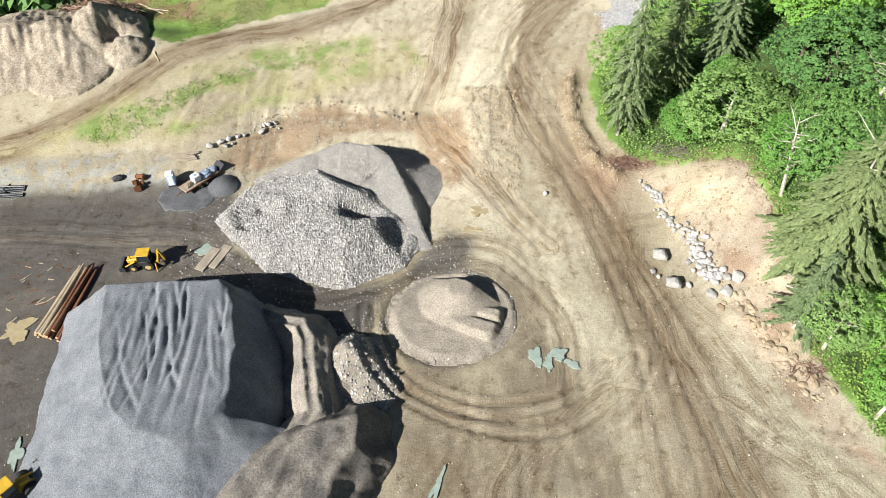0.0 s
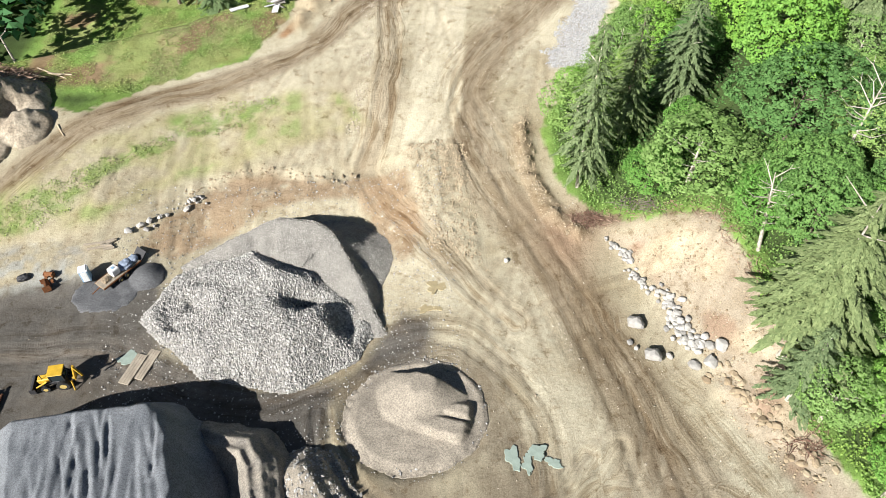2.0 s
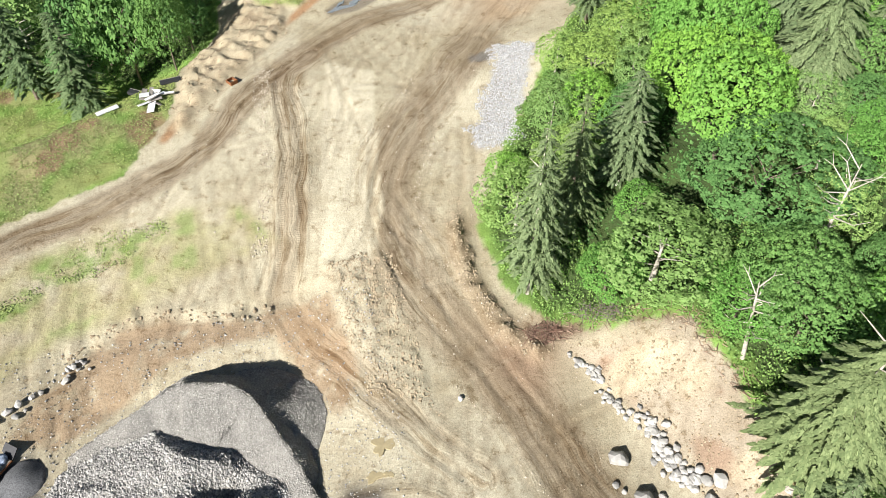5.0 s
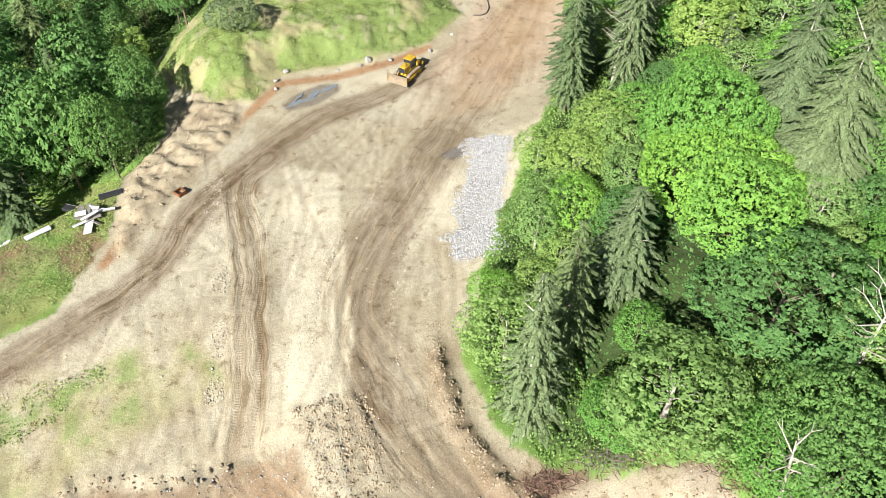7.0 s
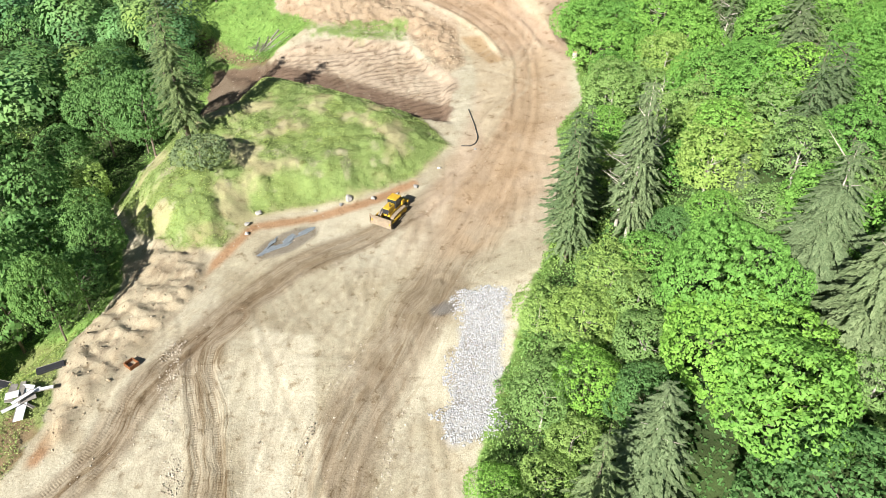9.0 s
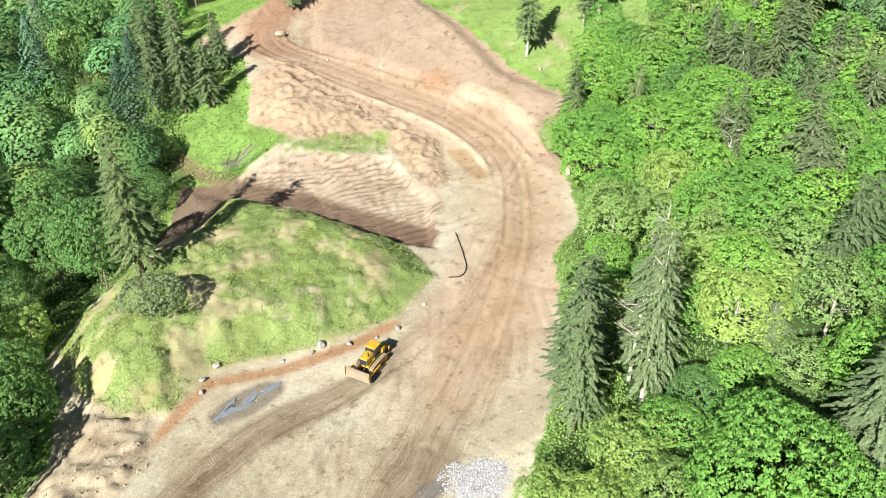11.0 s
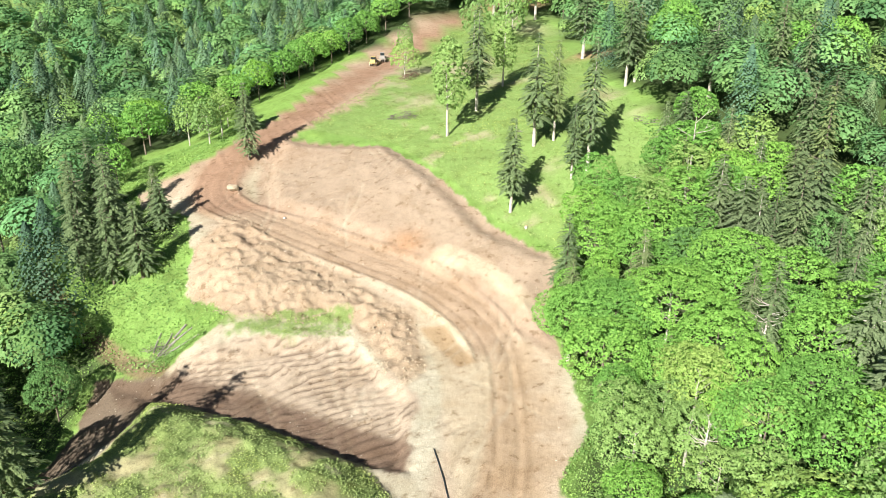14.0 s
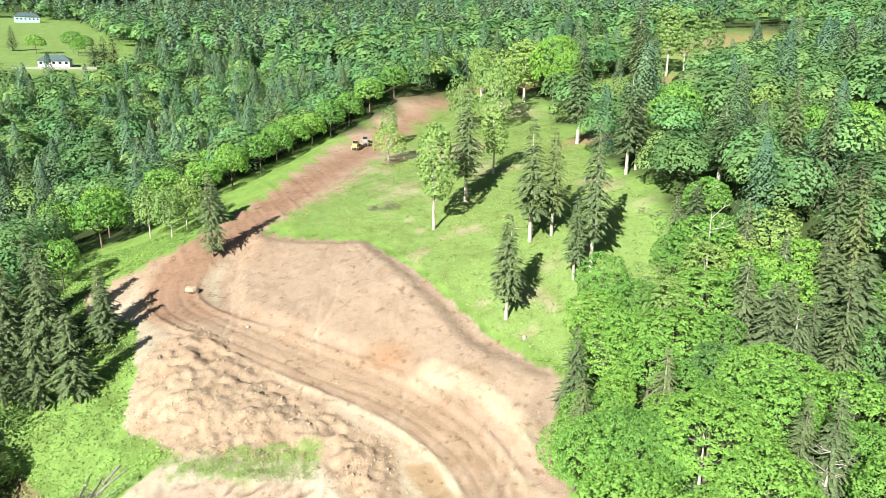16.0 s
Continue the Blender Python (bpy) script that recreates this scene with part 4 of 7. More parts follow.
# ---- heaps ----
def heap(name, shape, x0, x1, y0, y1, step, mat, label, category="stockpile"):
    xs, ys = np.arange(x0, x1, step), np.arange(y0, y1, step)
    gx, gy = np.meshgrid(xs, ys)
    h = shape(gx.ravel(), gy.ravel())
    keep = (h > 0.02).reshape(gx.shape)
    base = surface(gx.ravel(), gy.ravel())
    z = base + np.where(h > 0.02, h, -0.5) + 0.10 * fbm(gx.ravel() / 0.8, gy.ravel() / 0.8, 401, 3)
    ii = np.arange(gx.size).reshape(gx.shape)
    cell = keep[:-1, :-1] | keep[1:, :-1] | keep[:-1, 1:] | keep[1:, 1:]
    q = np.stack([ii[:-1, :-1], ii[:-1, 1:], ii[1:, 1:], ii[1:, :-1]], -1)[cell]
    used = np.unique(q)
    remap = np.zeros(gx.size, int)
    remap[used] = np.arange(len(used))
    me = raw_mesh(name, np.stack([gx.ravel(), gy.ravel(), z], 1)[used], remap[q], mat, True)
    return tagged(new(name, me), label, category)


HEAPS = []
HEAPS.append(heap("gravel_stockpile", lambda x, y: gravel_heap(x, y)[0], -40, 6, 56, 98, 0.3, GRAVEL, "large grey heap of crushed gravel with steep sides"))
HEAPS.append(heap("sand_stockpile", lambda x, y: sand_bodies(x, y)[0], -58, -4, 16, 70, 0.2, SAND, "huge dark grey sand heap with grooved flat top"))
heap("sand_ridge", lambda x, y: sand_bodies(x, y)[1], -32, -8, 30, 62, 0.2, RIDGE_SAND, "narrow grooved sand ridge beside the plateau", "").parent = HEAPS[1]
heap("sand_terrace", lambda x, y: sand_bodies(x, y)[2], -34, -4, 14, 46, 0.25, TERRACE_SAND, "low flat terrace of dark sand", "").parent = HEAPS[1]
HEAPS.append(heap("low_stockpile", round_heap, -12, 14, 46, 67, 0.2, TAN_SAND, "low round tan sand heap with a scooped side"))
HEAPS.append(heap("rubble_stockpile", rubble_heap, -18, -3, 40, 56, 0.25, TAN_SAND, "small heap of pale rubble beside the sand"))
HEAPS.append(heap("soil_stockpile", soil_heap, -80, -46, 94, 124, 0.3, BROWN_SOIL, "brown excavated soil heap with a dug-out side"))


# ---- trees ----
def fir_crown(rng, h, r, per, bare=0.12, fat=0.26, grow=1.0):
    """Tiers of drooping boughs; each bough is a feather of narrow sprays on both sides of its stem."""
    tris = []
    whorls = int(h * 1.25)
    for k in range(whorls):
        f = (k + rng.uniform(-0.4, 0.4)) / whorls
        z = h * (bare + (0.99 - bare) * f)
        reach = r * 1.12 * (1.02 - f) ** 0.72 * min(1, 0.72 + 1.6 * f) * rng.uniform(0.74, 1.12) + 0.2
        arms = (9 if r < 6 else 13) if f < 0.7 else 6
        start = rng.uniform(0, 6.3)
        for a in range(arms):
            if rng.uniform() < 0.10:
                continue
            th = start + a * 6.283 / arms + rng.uniform(-0.35, 0.35)
            l = reach * rng.uniform(0.6, 1.15)
            m = max(6, int(per * (0.35 + 0.75 * l / r)))
            u = np.sort(rng.uniform(0.06, 1, m) ** 0.75)
            sag = rng.uniform(0.30, 0.52)
            stem = np.array([math.cos(th), math.sin(th), 0.0])
            side = np.array([-math.sin(th), math.cos(th), 0.0])
            turn = np.where(np.arange(m) % 2, 1, -1) * rng.uniform(0.5, 1.05, m) * (1.05 - u ** 3)
            p = stem * (u * l)[:, None]
            p[:, 2] = z + 0.16 * l * u - sag * l * u * u + rng.normal(0, 0.05, m)
            way = stem * np.cos(turn)[:, None] + side * np.sin(turn)[:, None]
            way[:, 2] = 0.16 - 2 * sag * u * 0.8 - 0.25 * np.abs(np.sin(turn)) + rng.normal(0, 0.16, m)
            size = (0.06 * l * (1.12 - 0.5 * u) + 0.21) * rng.uniform(0.6, 1.35, m) * grow
            p = p + side * (rng.uniform(-1, 1, m) * 0.20 * l * (1.08 - u) * np.minimum(1, 3 * u))[:, None]
            flat = np.cross(way, np.array([0, 0, 1.0])) + rng.normal(0, 0.12, (m, 3))
            flat /= np.linalg.norm(flat, axis=1, keepdims=True) + 1e-9
            half = flat * (fat * size)[:, None]
            tris.append(np.stack([p - half, p + half, p + way * size[:, None]], 1))
    v = np.concatenate(tris)
    n = len(v)
    return v.reshape(-1, 3), np.arange(n * 3).reshape(n, 3)


def bumps(rng, d, size, n=9):
    """Soft swellings over the directions d."""
    out = np.zeros(len(d))
    for k in range(n):
        out += np.sin(d @ (ball(rng, 1)[0] * size * rng.uniform(0.7, 1.4)) + rng.uniform(0, 6.3))
    return out / n ** 0.5


def broad_crown(rng, h, r, count, spray=18, tall=0.36, low=-0.5, rugged=1.0):
    """A bumpy dome of leaf clusters; each cluster is a small umbrella of leaves, set deeper or prouder than its neighbours."""
    clusters = max(8, count // spray)
    i = np.arange(clusters) + 0.5
    cz = 1 - (1 - low) * i / clusters
    phi = i * 2.399963 + rng.uniform(0, 6.3)
    d = np.stack([np.cos(phi) * np.sqrt(1 - cz * cz), np.sin(phi) * np.sqrt(1 - cz * cz), cz], 1) + rng.normal(0, 0.05, (clusters, 3))
    d /= np.linalg.norm(d, axis=1, keepdims=True)
    reach = np.array([r, r, h * tall])
    swell = np.clip(0.93 + rugged * (0.11 * bumps(rng, d, 3.0) + 0.075 * bumps(rng, d, 7.5)), 0.55, 1.3) * (1 - np.abs(rng.normal(0, 0.045, clusters)))
    anchor = np.array([0, 0, h * (1 - tall)]) + d * reach * swell[:, None]
    out = d / reach * r + np.array([0, 0, 0.55])
    out /= np.linalg.norm(out, axis=1, keepdims=True)
    if spray == 1:
        return anchor, out
    wide = 1.12 * math.sqrt((1 - low) * 2 * math.pi * r * (0.5 * r + 0.5 * h * tall) / clusters / math.pi)
    q = rng.normal(0, 1, (clusters, spray, 3))
    q /= np.linalg.norm(q, axis=2, keepdims=True)
    dot = np.sum(q * out[:, None], 2, keepdims=True)
    q = np.where(dot < 0.05, q - 2 * dot * out[:, None], q)
    p = anchor[:, None] + q * wide * rng.uniform(0.75, 1.25, (clusters, 1, 1)) * np.array([1, 1, 0.62])
    n = q + 0.5 * out[:, None]
    keep = rng.uniform(0, 1, clusters) > 0.05
    return p[keep].reshape(-1, 3), n[keep].reshape(-1, 3)


def trunk_mesh(rng, h, r0, mat, limbs=6, lean=0.03, spread=2.0):
    bm = bmesh.new()
    steps, at = 5, Vector((0, 0, -0.6))
    dx, dy = rng.normal(0, lean, 2)
    for k in range(steps):
        nxt = Vector((dx * h * (k + 1) / steps + rng.normal(0, 0.05), dy * h * (k + 1) / steps + rng.normal(0, 0.05), h * (k + 1) / steps))
        rod(bm, at, nxt, r0 * (1 - k / steps) + 0.03, r0 * (1 - (k + 1) / steps) + 0.03, 7)
        at = nxt
    for k in range(limbs):
        z = h * rng.uniform(0.3, 0.9)
        th = rng.uniform(0, 6.28)
        base = Vector((dx * z, dy * z, z))
        tip = base + Vector((math.cos(th), math.sin(th), rng.uniform(0.2, 0.9))) * spread * rng.uniform(0.5, 1.1)
        rod(bm, base, tip, r0 * 0.3, 0.02, 5)
    me = bpy.data.meshes.new("trunk")
    bm.to_mesh(me)
    bm.free()
    me.materials.append(mat)
    return me


def make_tree(name, kind, rng, h, r, count, leaf_mat, bark, leaf_size, label, bare=0.12):
    """count: leaves of a broadleaf crown, or sprays to a bough of a fir."""
    root = new(name)
    fir = kind == "fir"
    t = new("trunk", trunk_mesh(rng, h * (0.95 if fir else 0.72), 0.013 * h + 0.06, bark, 5 if fir else 8, 0.012, r * 0.6))
    t.parent = root
    if fir:
        v, f = fir_crown(rng, h, r, count, bare, 0.34, leaf_size)
    elif kind == "tall":
        p, n = broad_crown(rng, h, r, count, 12, 0.37, -0.9, 1.6)
        v, f = leaves(p, n, leaf_size, rng, 0.3)
    else:
        p, n = broad_crown(rng, h, r, count, 18 if count > 3000 else 10, 0.44 if kind == "slender" else 0.41, rugged=1.5 if kind == "slender" else 1.0)
        v, f = leaves(p, n, leaf_size, rng, 0.28)
    c = new("crown", raw_mesh("crown", v, f, leaf_mat))
    c.parent = root
    return tagged(root, label, "tree")


rng = np.random.default_rng(7)
FIR_L, SPRUCE_L = "tall dark green fir tree with drooping branches", "broad grey-green fir tree at the wood's edge"
MAPLE_L, ALDER_L = "round bright green broadleaf tree in full leaf", "slender pale green alder tree with light bark"
POLE_L, TALL_L = "tall slender fir with a bare lower trunk in the meadow", "tall leafy alder with bare pale stems on open ground"
LIBRARY = {
    "fir": [make_tree("fir_tree", "fir", rng, 22, 3.8, 58, FIR, BARK, 1.0, FIR_L) for _ in range(3)],
    "spruce": [make_tree("grey_fir_tree", "fir", rng, 20, 4.6, 74, SPRUCE, PALE_BARK, 1.0, SPRUCE_L) for _ in range(3)],
    "wide_spruce": [make_tree("grey_fir_tree", "fir", rng, 24, 7.0, 170, SPRUCE, PALE_BARK, 0.95, SPRUCE_L, 0.08) for _ in range(2)],
    "bush": [make_tree("hawthorn_bush", "broad", rng, 5, 4.5, 4600, SPRUCE, BARK, 0.15, "dense olive green bush on the grassy mound")],
    "maple": [make_tree("maple_tree", "broad", rng, 14, 5.6, 6500, MAPLE, BARK, 0.175, MAPLE_L) for _ in range(4)],
    "big_maple": [make_tree("maple_tree", "broad", rng, 14, 9.0, 18500, MAPLE, BARK, 0.165, MAPLE_L) for _ in range(2)],
    "dark_maple": [make_tree("maple_tree", "broad", rng, 14, 7.0, 11500, DARK_MAPLE, BARK, 0.165, "round deep green broadleaf tree in dense leaf") for _ in range(3)],
    "alder": [make_tree("alder_tree", "slender", rng, 13, 4.4, 5000, ALDER, PALE_BARK, 0.16, ALDER_L) for _ in range(3)],
    "dark_maple_far": [make_tree("maple_tree", "broad", rng, 14, 7.0, 3200, DARK_MAPLE, BARK, 0.31, "round deep green broadleaf tree in dense leaf") for _ in range(2)],
    "fir_far": [make_tree("fir_tree", "fir", rng, 22, 3.8, 26, FIR, BARK, 1.7, FIR_L) for _ in range(3)],
    "spruce_far": [make_tree("grey_fir_tree", "fir", rng, 20, 4.6, 30, SPRUCE, PALE_BARK, 1.7, SPRUCE_L) for _ in range(2)],
    "maple_far": [make_tree("maple_tree", "broad", rng, 14, 5.6, 2500, MAPLE, BARK, 0.29, MAPLE_L) for _ in range(3)],
    "alder_far": [make_tree("alder_tree", "slender", rng, 13, 4.4, 2000, ALDER, PALE_BARK, 0.26, ALDER_L) for _ in range(2)],
    "pole": [make_tree("meadow_fir_tree", "fir", rng, 25, 4.0, 34, FIR, PALE_BARK, 1.6, POLE_L, 0.24) for _ in range(3)],
    "tall_alder": [make_tree("tall_alder_tree", "tall", rng, 24, 4.2, 3600, ALDER, PALE_BARK, 0.30, TALL_L) for _ in range(3)],
}
SIZE = {"fir": (22, 3.8), "spruce": (20, 4.6), "maple": (14, 5.6), "big_maple": (14, 9.0), "wide_spruce": (24, 7.0), "dark_maple": (14, 7.0), "bush": (5, 4.5), "alder": (13, 4.4), "pole": (25, 3.8), "tall_alder": (24, 4.2)}
taken = {k: 0 for k in LIBRARY}
SPOTS = []


def plant(kind, x, y, height, radius=None):
    """One tree of a kind, at its height and spread, on the ground."""
    if kind == "maple" and radius is not None and radius > 7.2:
        kind = "big_maple"
    # valley maples get dark leaves: the valley's shade is put into their colour
    if kind == "maple" and x < 20 and y < 330:
        kind = "dark_maple"
    if kind == "spruce" and radius is not None and radius > 6.0:
        kind = "wide_spruce"
    full, spread = SIZE[kind]
    if (x > 132 or y > 236 or x < -16) and kind + "_far" in LIBRARY:
        kind = kind + "_far"
    src = LIBRARY[kind][taken[kind] % len(LIBRARY[kind])]
    first = taken[kind] < len(LIBRARY[kind])
    taken[kind] += 1
    s = height / full
    w = s if radius is None else radius / spread
    m = pose(x, y, at_ground(x, y) - 0.1, 0, 0, rng.uniform(0, 360))
    ob = src if first else copy_thing(src, m)
    ob.matrix_basis = m @ Matrix.Diagonal((w, w, s, 1))
    SPOTS.append((x, y, w * spread))
    return ob


def wooded(x, y, margin=2.0):
    x, y = np.atleast_1d(np.asarray(x, float)), np.atleast_1d(np.asarray(y, float))
    ok = (inside(x, y, *SITE) < -margin) & (inside(x, y, *MEADOW) < -1)
    ok &= inside(x, y, 4, 268, 16, 266, 33, 248, 31, 233, 34, 224, 24, 218, 15, 232) < 0
    ok &= inside(x, y, 14, 292, 42, 284, 64, 305, 114, 368, 108, 398, 64, 360, 40, 322, 16, 316) < 0
    ok &= inside(x, y, *WEST_GRASS) < 0
    for cx, cy, rx, ry in CLEARINGS:
        ok &= np.hypot((x - cx) / rx, (y - cy) / ry) > 1
    ok &= inside(x, y, *FIELDS) < 0
    ok &= inside(x, y, 330, 440, 410, 430, 440, 500, 400, 540, 330, 500) < 0
    return ok


# single trees that stand out, kind by kind from south to north
for x, y, h, r in ((35, 96, 22, 3.6), (88.4, 133.4, 20, 3.6), (52.9, 133.8, 20, 3.6), (95.5, 136.5, 16, 4.5), (55.6, 139.5, 21, 4.4), (59.7, 143.1, 19, 3.8), (100, 146, 14, 3.6), (-31, 150, 22, 4.5), (-41, 160, 24, 4.5), (-34, 172, 24, 4.5), (-23.6, 177.2, 16, 3), (6.3, 185.4, 25, 4.7), (126.7, 187.5, 22, 3.8), (-27, 190, 24, 4.5), (135.3, 191.5, 22, 5.7), (4.6, 195.8, 24, 4), (143, 201.8, 15, 4.6), (154.4, 207.1, 24, 3.6), (155.3, 212.2, 24, 4), (170, 219, 17, 4.8), (171.5, 228.9, 26, 3.8), (141, 233.6, 13, 3.6),):
    plant("fir", x, y, h, r)
for x, y, h, r in ((174.2, 240.1, 26, 3.8), (23.5, 245.1, 16.3, 3.6), (18.1, 247.5, 17, 3), (12.5, 253.5, 18, 3), (19.3, 257.3, 22.5, 4.2), (28.6, 260, 11.7, 3), (12.9, 260.8, 22.5, 4.3), (18.9, 272.1, 21, 3.8), (11.3, 275.4, 20, 3.8), (15.8, 279.6, 20, 3.6), (51.1, 284.1, 20, 3.2), (54.2, 304.4, 10.5, 4.2), (185.8, 327.9, 18, 3.5), (245.2, 381.1, 30, 4.5), (379.4, 425.6, 26, 3.6),):
    plant("fir", x, y, h, r)
for x, y, h, r in ((43.7, 52.5, 14, 4), (46.5, 58.5, 23.7, 7.2), (27.4, 88.9, 27.6, 4.3), (43.6, 99.5, 18.6, 5), (69.4, 101.6, 26, 6.5), (72.7, 112.5, 23, 6.2), (76.8, 130.6, 9, 3.8), (61.6, 133, 25, 4), (66.2, 139.9, 18.6, 4), (66.1, 140.3, 20.8, 4.5), (100, 149.7, 17, 5.4), (108.2, 158.7, 19, 5.6), (125.5, 194.2, 16, 4), (128.2, 200.9, 16, 5.5), (127.7, 206.8, 18, 4.6), (104.5, 215, 11, 3.6), (28.1, 267.3, 13, 3),):
    plant("spruce", x, y, h, r)
for x, y, h, r in ((96.3, 232.5, 20.7, 3.4), (112.8, 235.2, 17, 2.6), (117.1, 235.7, 29.8, 3.9), (159.6, 246.4, 19.2, 5.2), (116.4, 249.1, 23.5, 3), (111.4, 249.6, 26.2, 4.2), (148.2, 265.3, 25.5, 4), (151.9, 266.4, 20.8, 3.5), (109.9, 277.3, 27.8, 4.4), (156.4, 298.3, 28.8, 5), (253.7, 392.9, 35.5, 7.6),):
    plant("pole", x, y, h, r)
for x, y, h, r in ((46.3, 74.5, 9, 4.8), (35.9, 85, 7, 3.9), (56.4, 98, 16, 7.2), (57.8, 105, 15, 9.1), (30, 105.5, 6, 2.9), (60.5, 112, 17, 7.8), (79.5, 140.2, 12, 5.1), (96.9, 143.8, 13, 6), (93.2, 147.2, 13, 6), (-14.5, 149.9, 16, 4.2), (-22, 156, 21, 6.5), (100, 156.2, 11, 7.5), (89.4, 156.3, 13, 5.4), (-29.8, 157, 13, 6), (107.2, 164.6, 13, 6), (-28, 166, 19, 7), (-20.9, 171.5, 14, 4.5), (113.5, 174.1, 10, 3.9), (99.4, 175, 12, 6),):
    plant("maple", x, y, h, r)
for x, y, h, r in ((92.6, 176.2, 9, 5.1), (119.8, 179.6, 12, 6), (-20, 182, 17, 6.5), (-36, 184, 19, 7), (86.4, 184.1, 12, 6.6), (113.1, 185.8, 13, 5.8), (102.8, 187.8, 12, 9.6), (93.9, 191.5, 13, 7.3), (148.8, 192.6, 14, 6), (89.6, 192.6, 13, 7.6), (119.2, 192.6, 12, 8.1), (87.5, 196.6, 11, 4.7), (-0.7, 198, 18.6, 6.4), (-15.4, 200.6, 12, 5), (-2.3, 204.9, 11, 4), (107.9, 206.2, 11, 5), (-29.2, 206.5, 12, 5), (-9, 207, 17, 6.5), (113.8, 207.9, 12, 7), (132.2, 210.5, 13, 5), (102.8, 210.8, 12, 5.8), (107.6, 213.2, 12, 4.5),):
    plant("maple", x, y, h, r)
for x, y, h, r in ((138.1, 213.9, 12, 5), (126.4, 214, 12, 6.5), (-7.5, 216.6, 17, 7), (106.9, 218.7, 11, 5.4), (8, 220.5, 11, 4), (135.9, 226.2, 12, 6.1), (-6.6, 231.6, 12, 5), (195.7, 239.9, 15, 6), (-22.5, 245.1, 15, 6), (187.7, 245.7, 14, 5), (-9, 260.2, 12, 5), (168.5, 273.4, 16, 6.5), (173, 276.1, 17.2, 6.1), (-4, 278, 18, 6), (20.5, 292.1, 12, 4), (-9.7, 298.4, 14, 6), (1.3, 298.7, 15, 6), (28.2, 320.1, 15, 6), (201.4, 381.2, 27.8, 10.7),):
    plant("maple", x, y, h, r)
for x, y, h, r in ((46.7, 49.9, 10, 4.5), (60.3, 80.7, 9, 4), (41, 83.5, 10, 6.9), (68, 97.1, 9, 4), (38.2, 111.4, 10, 3.4), (44.5, 116.4, 6, 3), (48.1, 120.8, 7, 4.3), (54, 124.4, 8, 4), (85.3, 129.9, 11, 4.5), (73.4, 133.3, 12, 5), (88.7, 138.4, 12, 5), (81.7, 140.6, 10, 7.7), (81.8, 149.4, 11, 4), (78.2, 165.6, 11, 4.5), (90.7, 168.9, 12, 4), (92.6, 173, 9, 4.8), (-11.5, 185.5, 10, 3.5), (-13, 193.4, 9, 3), (188.1, 261.8, 14, 4.5), (44.1, 304.4, 12, 4), (48, 308.8, 13, 3.5), (39.5, 311.9, 13, 3.5),):
    plant("alder", x, y, h, r)
for x, y, h, r in ((51.1, 319.4, 8.2, 3), (43.7, 327.6, 9.2, 3), (109.1, 328.8, 12, 4.3), (38.3, 337.9, 9, 3.2), (158, 352, 24, 6), (120.5, 357.3, 13, 3), (150, 362, 20, 5), (172, 372, 24, 6), (177.8, 400.5, 23, 4.5), (402.9, 434.8, 24, 4),):
    plant("alder", x, y, h, r)
for x, y, h, r in ((97.4, 268, 24.8, 4.1), (124.1, 289.6, 18.8, 3.5), (277.1, 374.8, 28.2, 6.5), (194.8, 393.1, 26.5, 7.4), (285.1, 397, 30.8, 6.1), (279.6, 402.6, 32, 6.7), (184, 411.3, 22, 6.2),):
    plant("tall_alder", x, y, h, r)
plant("dark_maple", 55.3, 87.2, 13, 9.8)
plant("dark_maple", 51.6, 74.9, 12, 5.6)
plant("dark_maple", 51.5, 70.3, 12.5, 6.2)
# a row of maples below the ridge road
for x, y, h, r in ((84, 371, 15, 5.5), (77, 363, 14, 5), (92, 381, 15, 6), (66, 352, 14, 5), (57, 344, 13, 5), (110, 394, 15, 6), (120, 402, 14, 5.5), (132, 412, 15, 6), (101, 388, 13, 5), (46, 340, 14, 5.5), (30, 336, 15, 6), (18, 338, 15, 6), (62, 372, 14, 6), (146, 420, 15, 6)):
    plant("maple", x, y, h, r)
# bushes
for x, y, h, r in ((48.7, 120.6, 6, 3.5), (54, 127.5, 6, 3), (-15.5, 186.9, 5, 3), (-20.4, 195.7, 6, 3.5), (12.1, 235.7, 5, 3)):
    plant("alder", x, y, h, r)
plant("bush", 7.7, 173, 5.0, 4.5)

# the woods close to the site
tries = np.concatenate([rng.uniform((24, 26), (150, 262), (5000, 2)), rng.uniform((-95, 126), (70, 372), (4000, 2))])
tries = tries[wooded(tries[:, 0], tries[:, 1], 2.5)]
tries = tries[np.argsort(np.hypot(tries[:, 0] - 45, tries[:, 1] - 125))]
filled = 0
for x, y in tries:
    mix = fbm(np.array([x / 25]), np.array([y / 25]), 501, 2)[0] + rng.uniform(-0.25, 0.25)
    kind = "fir" if mix < -0.33 else "spruce" if mix < -0.26 else "maple" if mix < 0.16 else "alder"
    height = rng.uniform(12, 20) if kind in ("fir", "spruce") else rng.uniform(8, 13)
    spread = height * (0.18 if kind == "fir" else 0.22 if kind == "spruce" else 0.38)
    if x < 78 and y < 160 and x > 20:
        kind = "maple" if mix < 0.05 else "alder"
        kind = "dark_maple" if mix < -0.2 else kind
        height = rng.uniform(6.5, 12)
        spread = height * 0.45
    if x < 0:
        height, spread = height * 1.3, spread * 1.3
    if filled > 250:
        break
    if any((x - a) ** 2 + (y - c) ** 2 < (0.70 * (r + spread)) ** 2 for a, c, r in SPOTS):
        continue
    plant(kind, x, y, height, spread)
    filled += 1

tries = rng.uniform((84, 138), (150, 236), (1500, 2))
tries = tries[wooded(tries[:, 0], tries[:, 1], 2.5)]
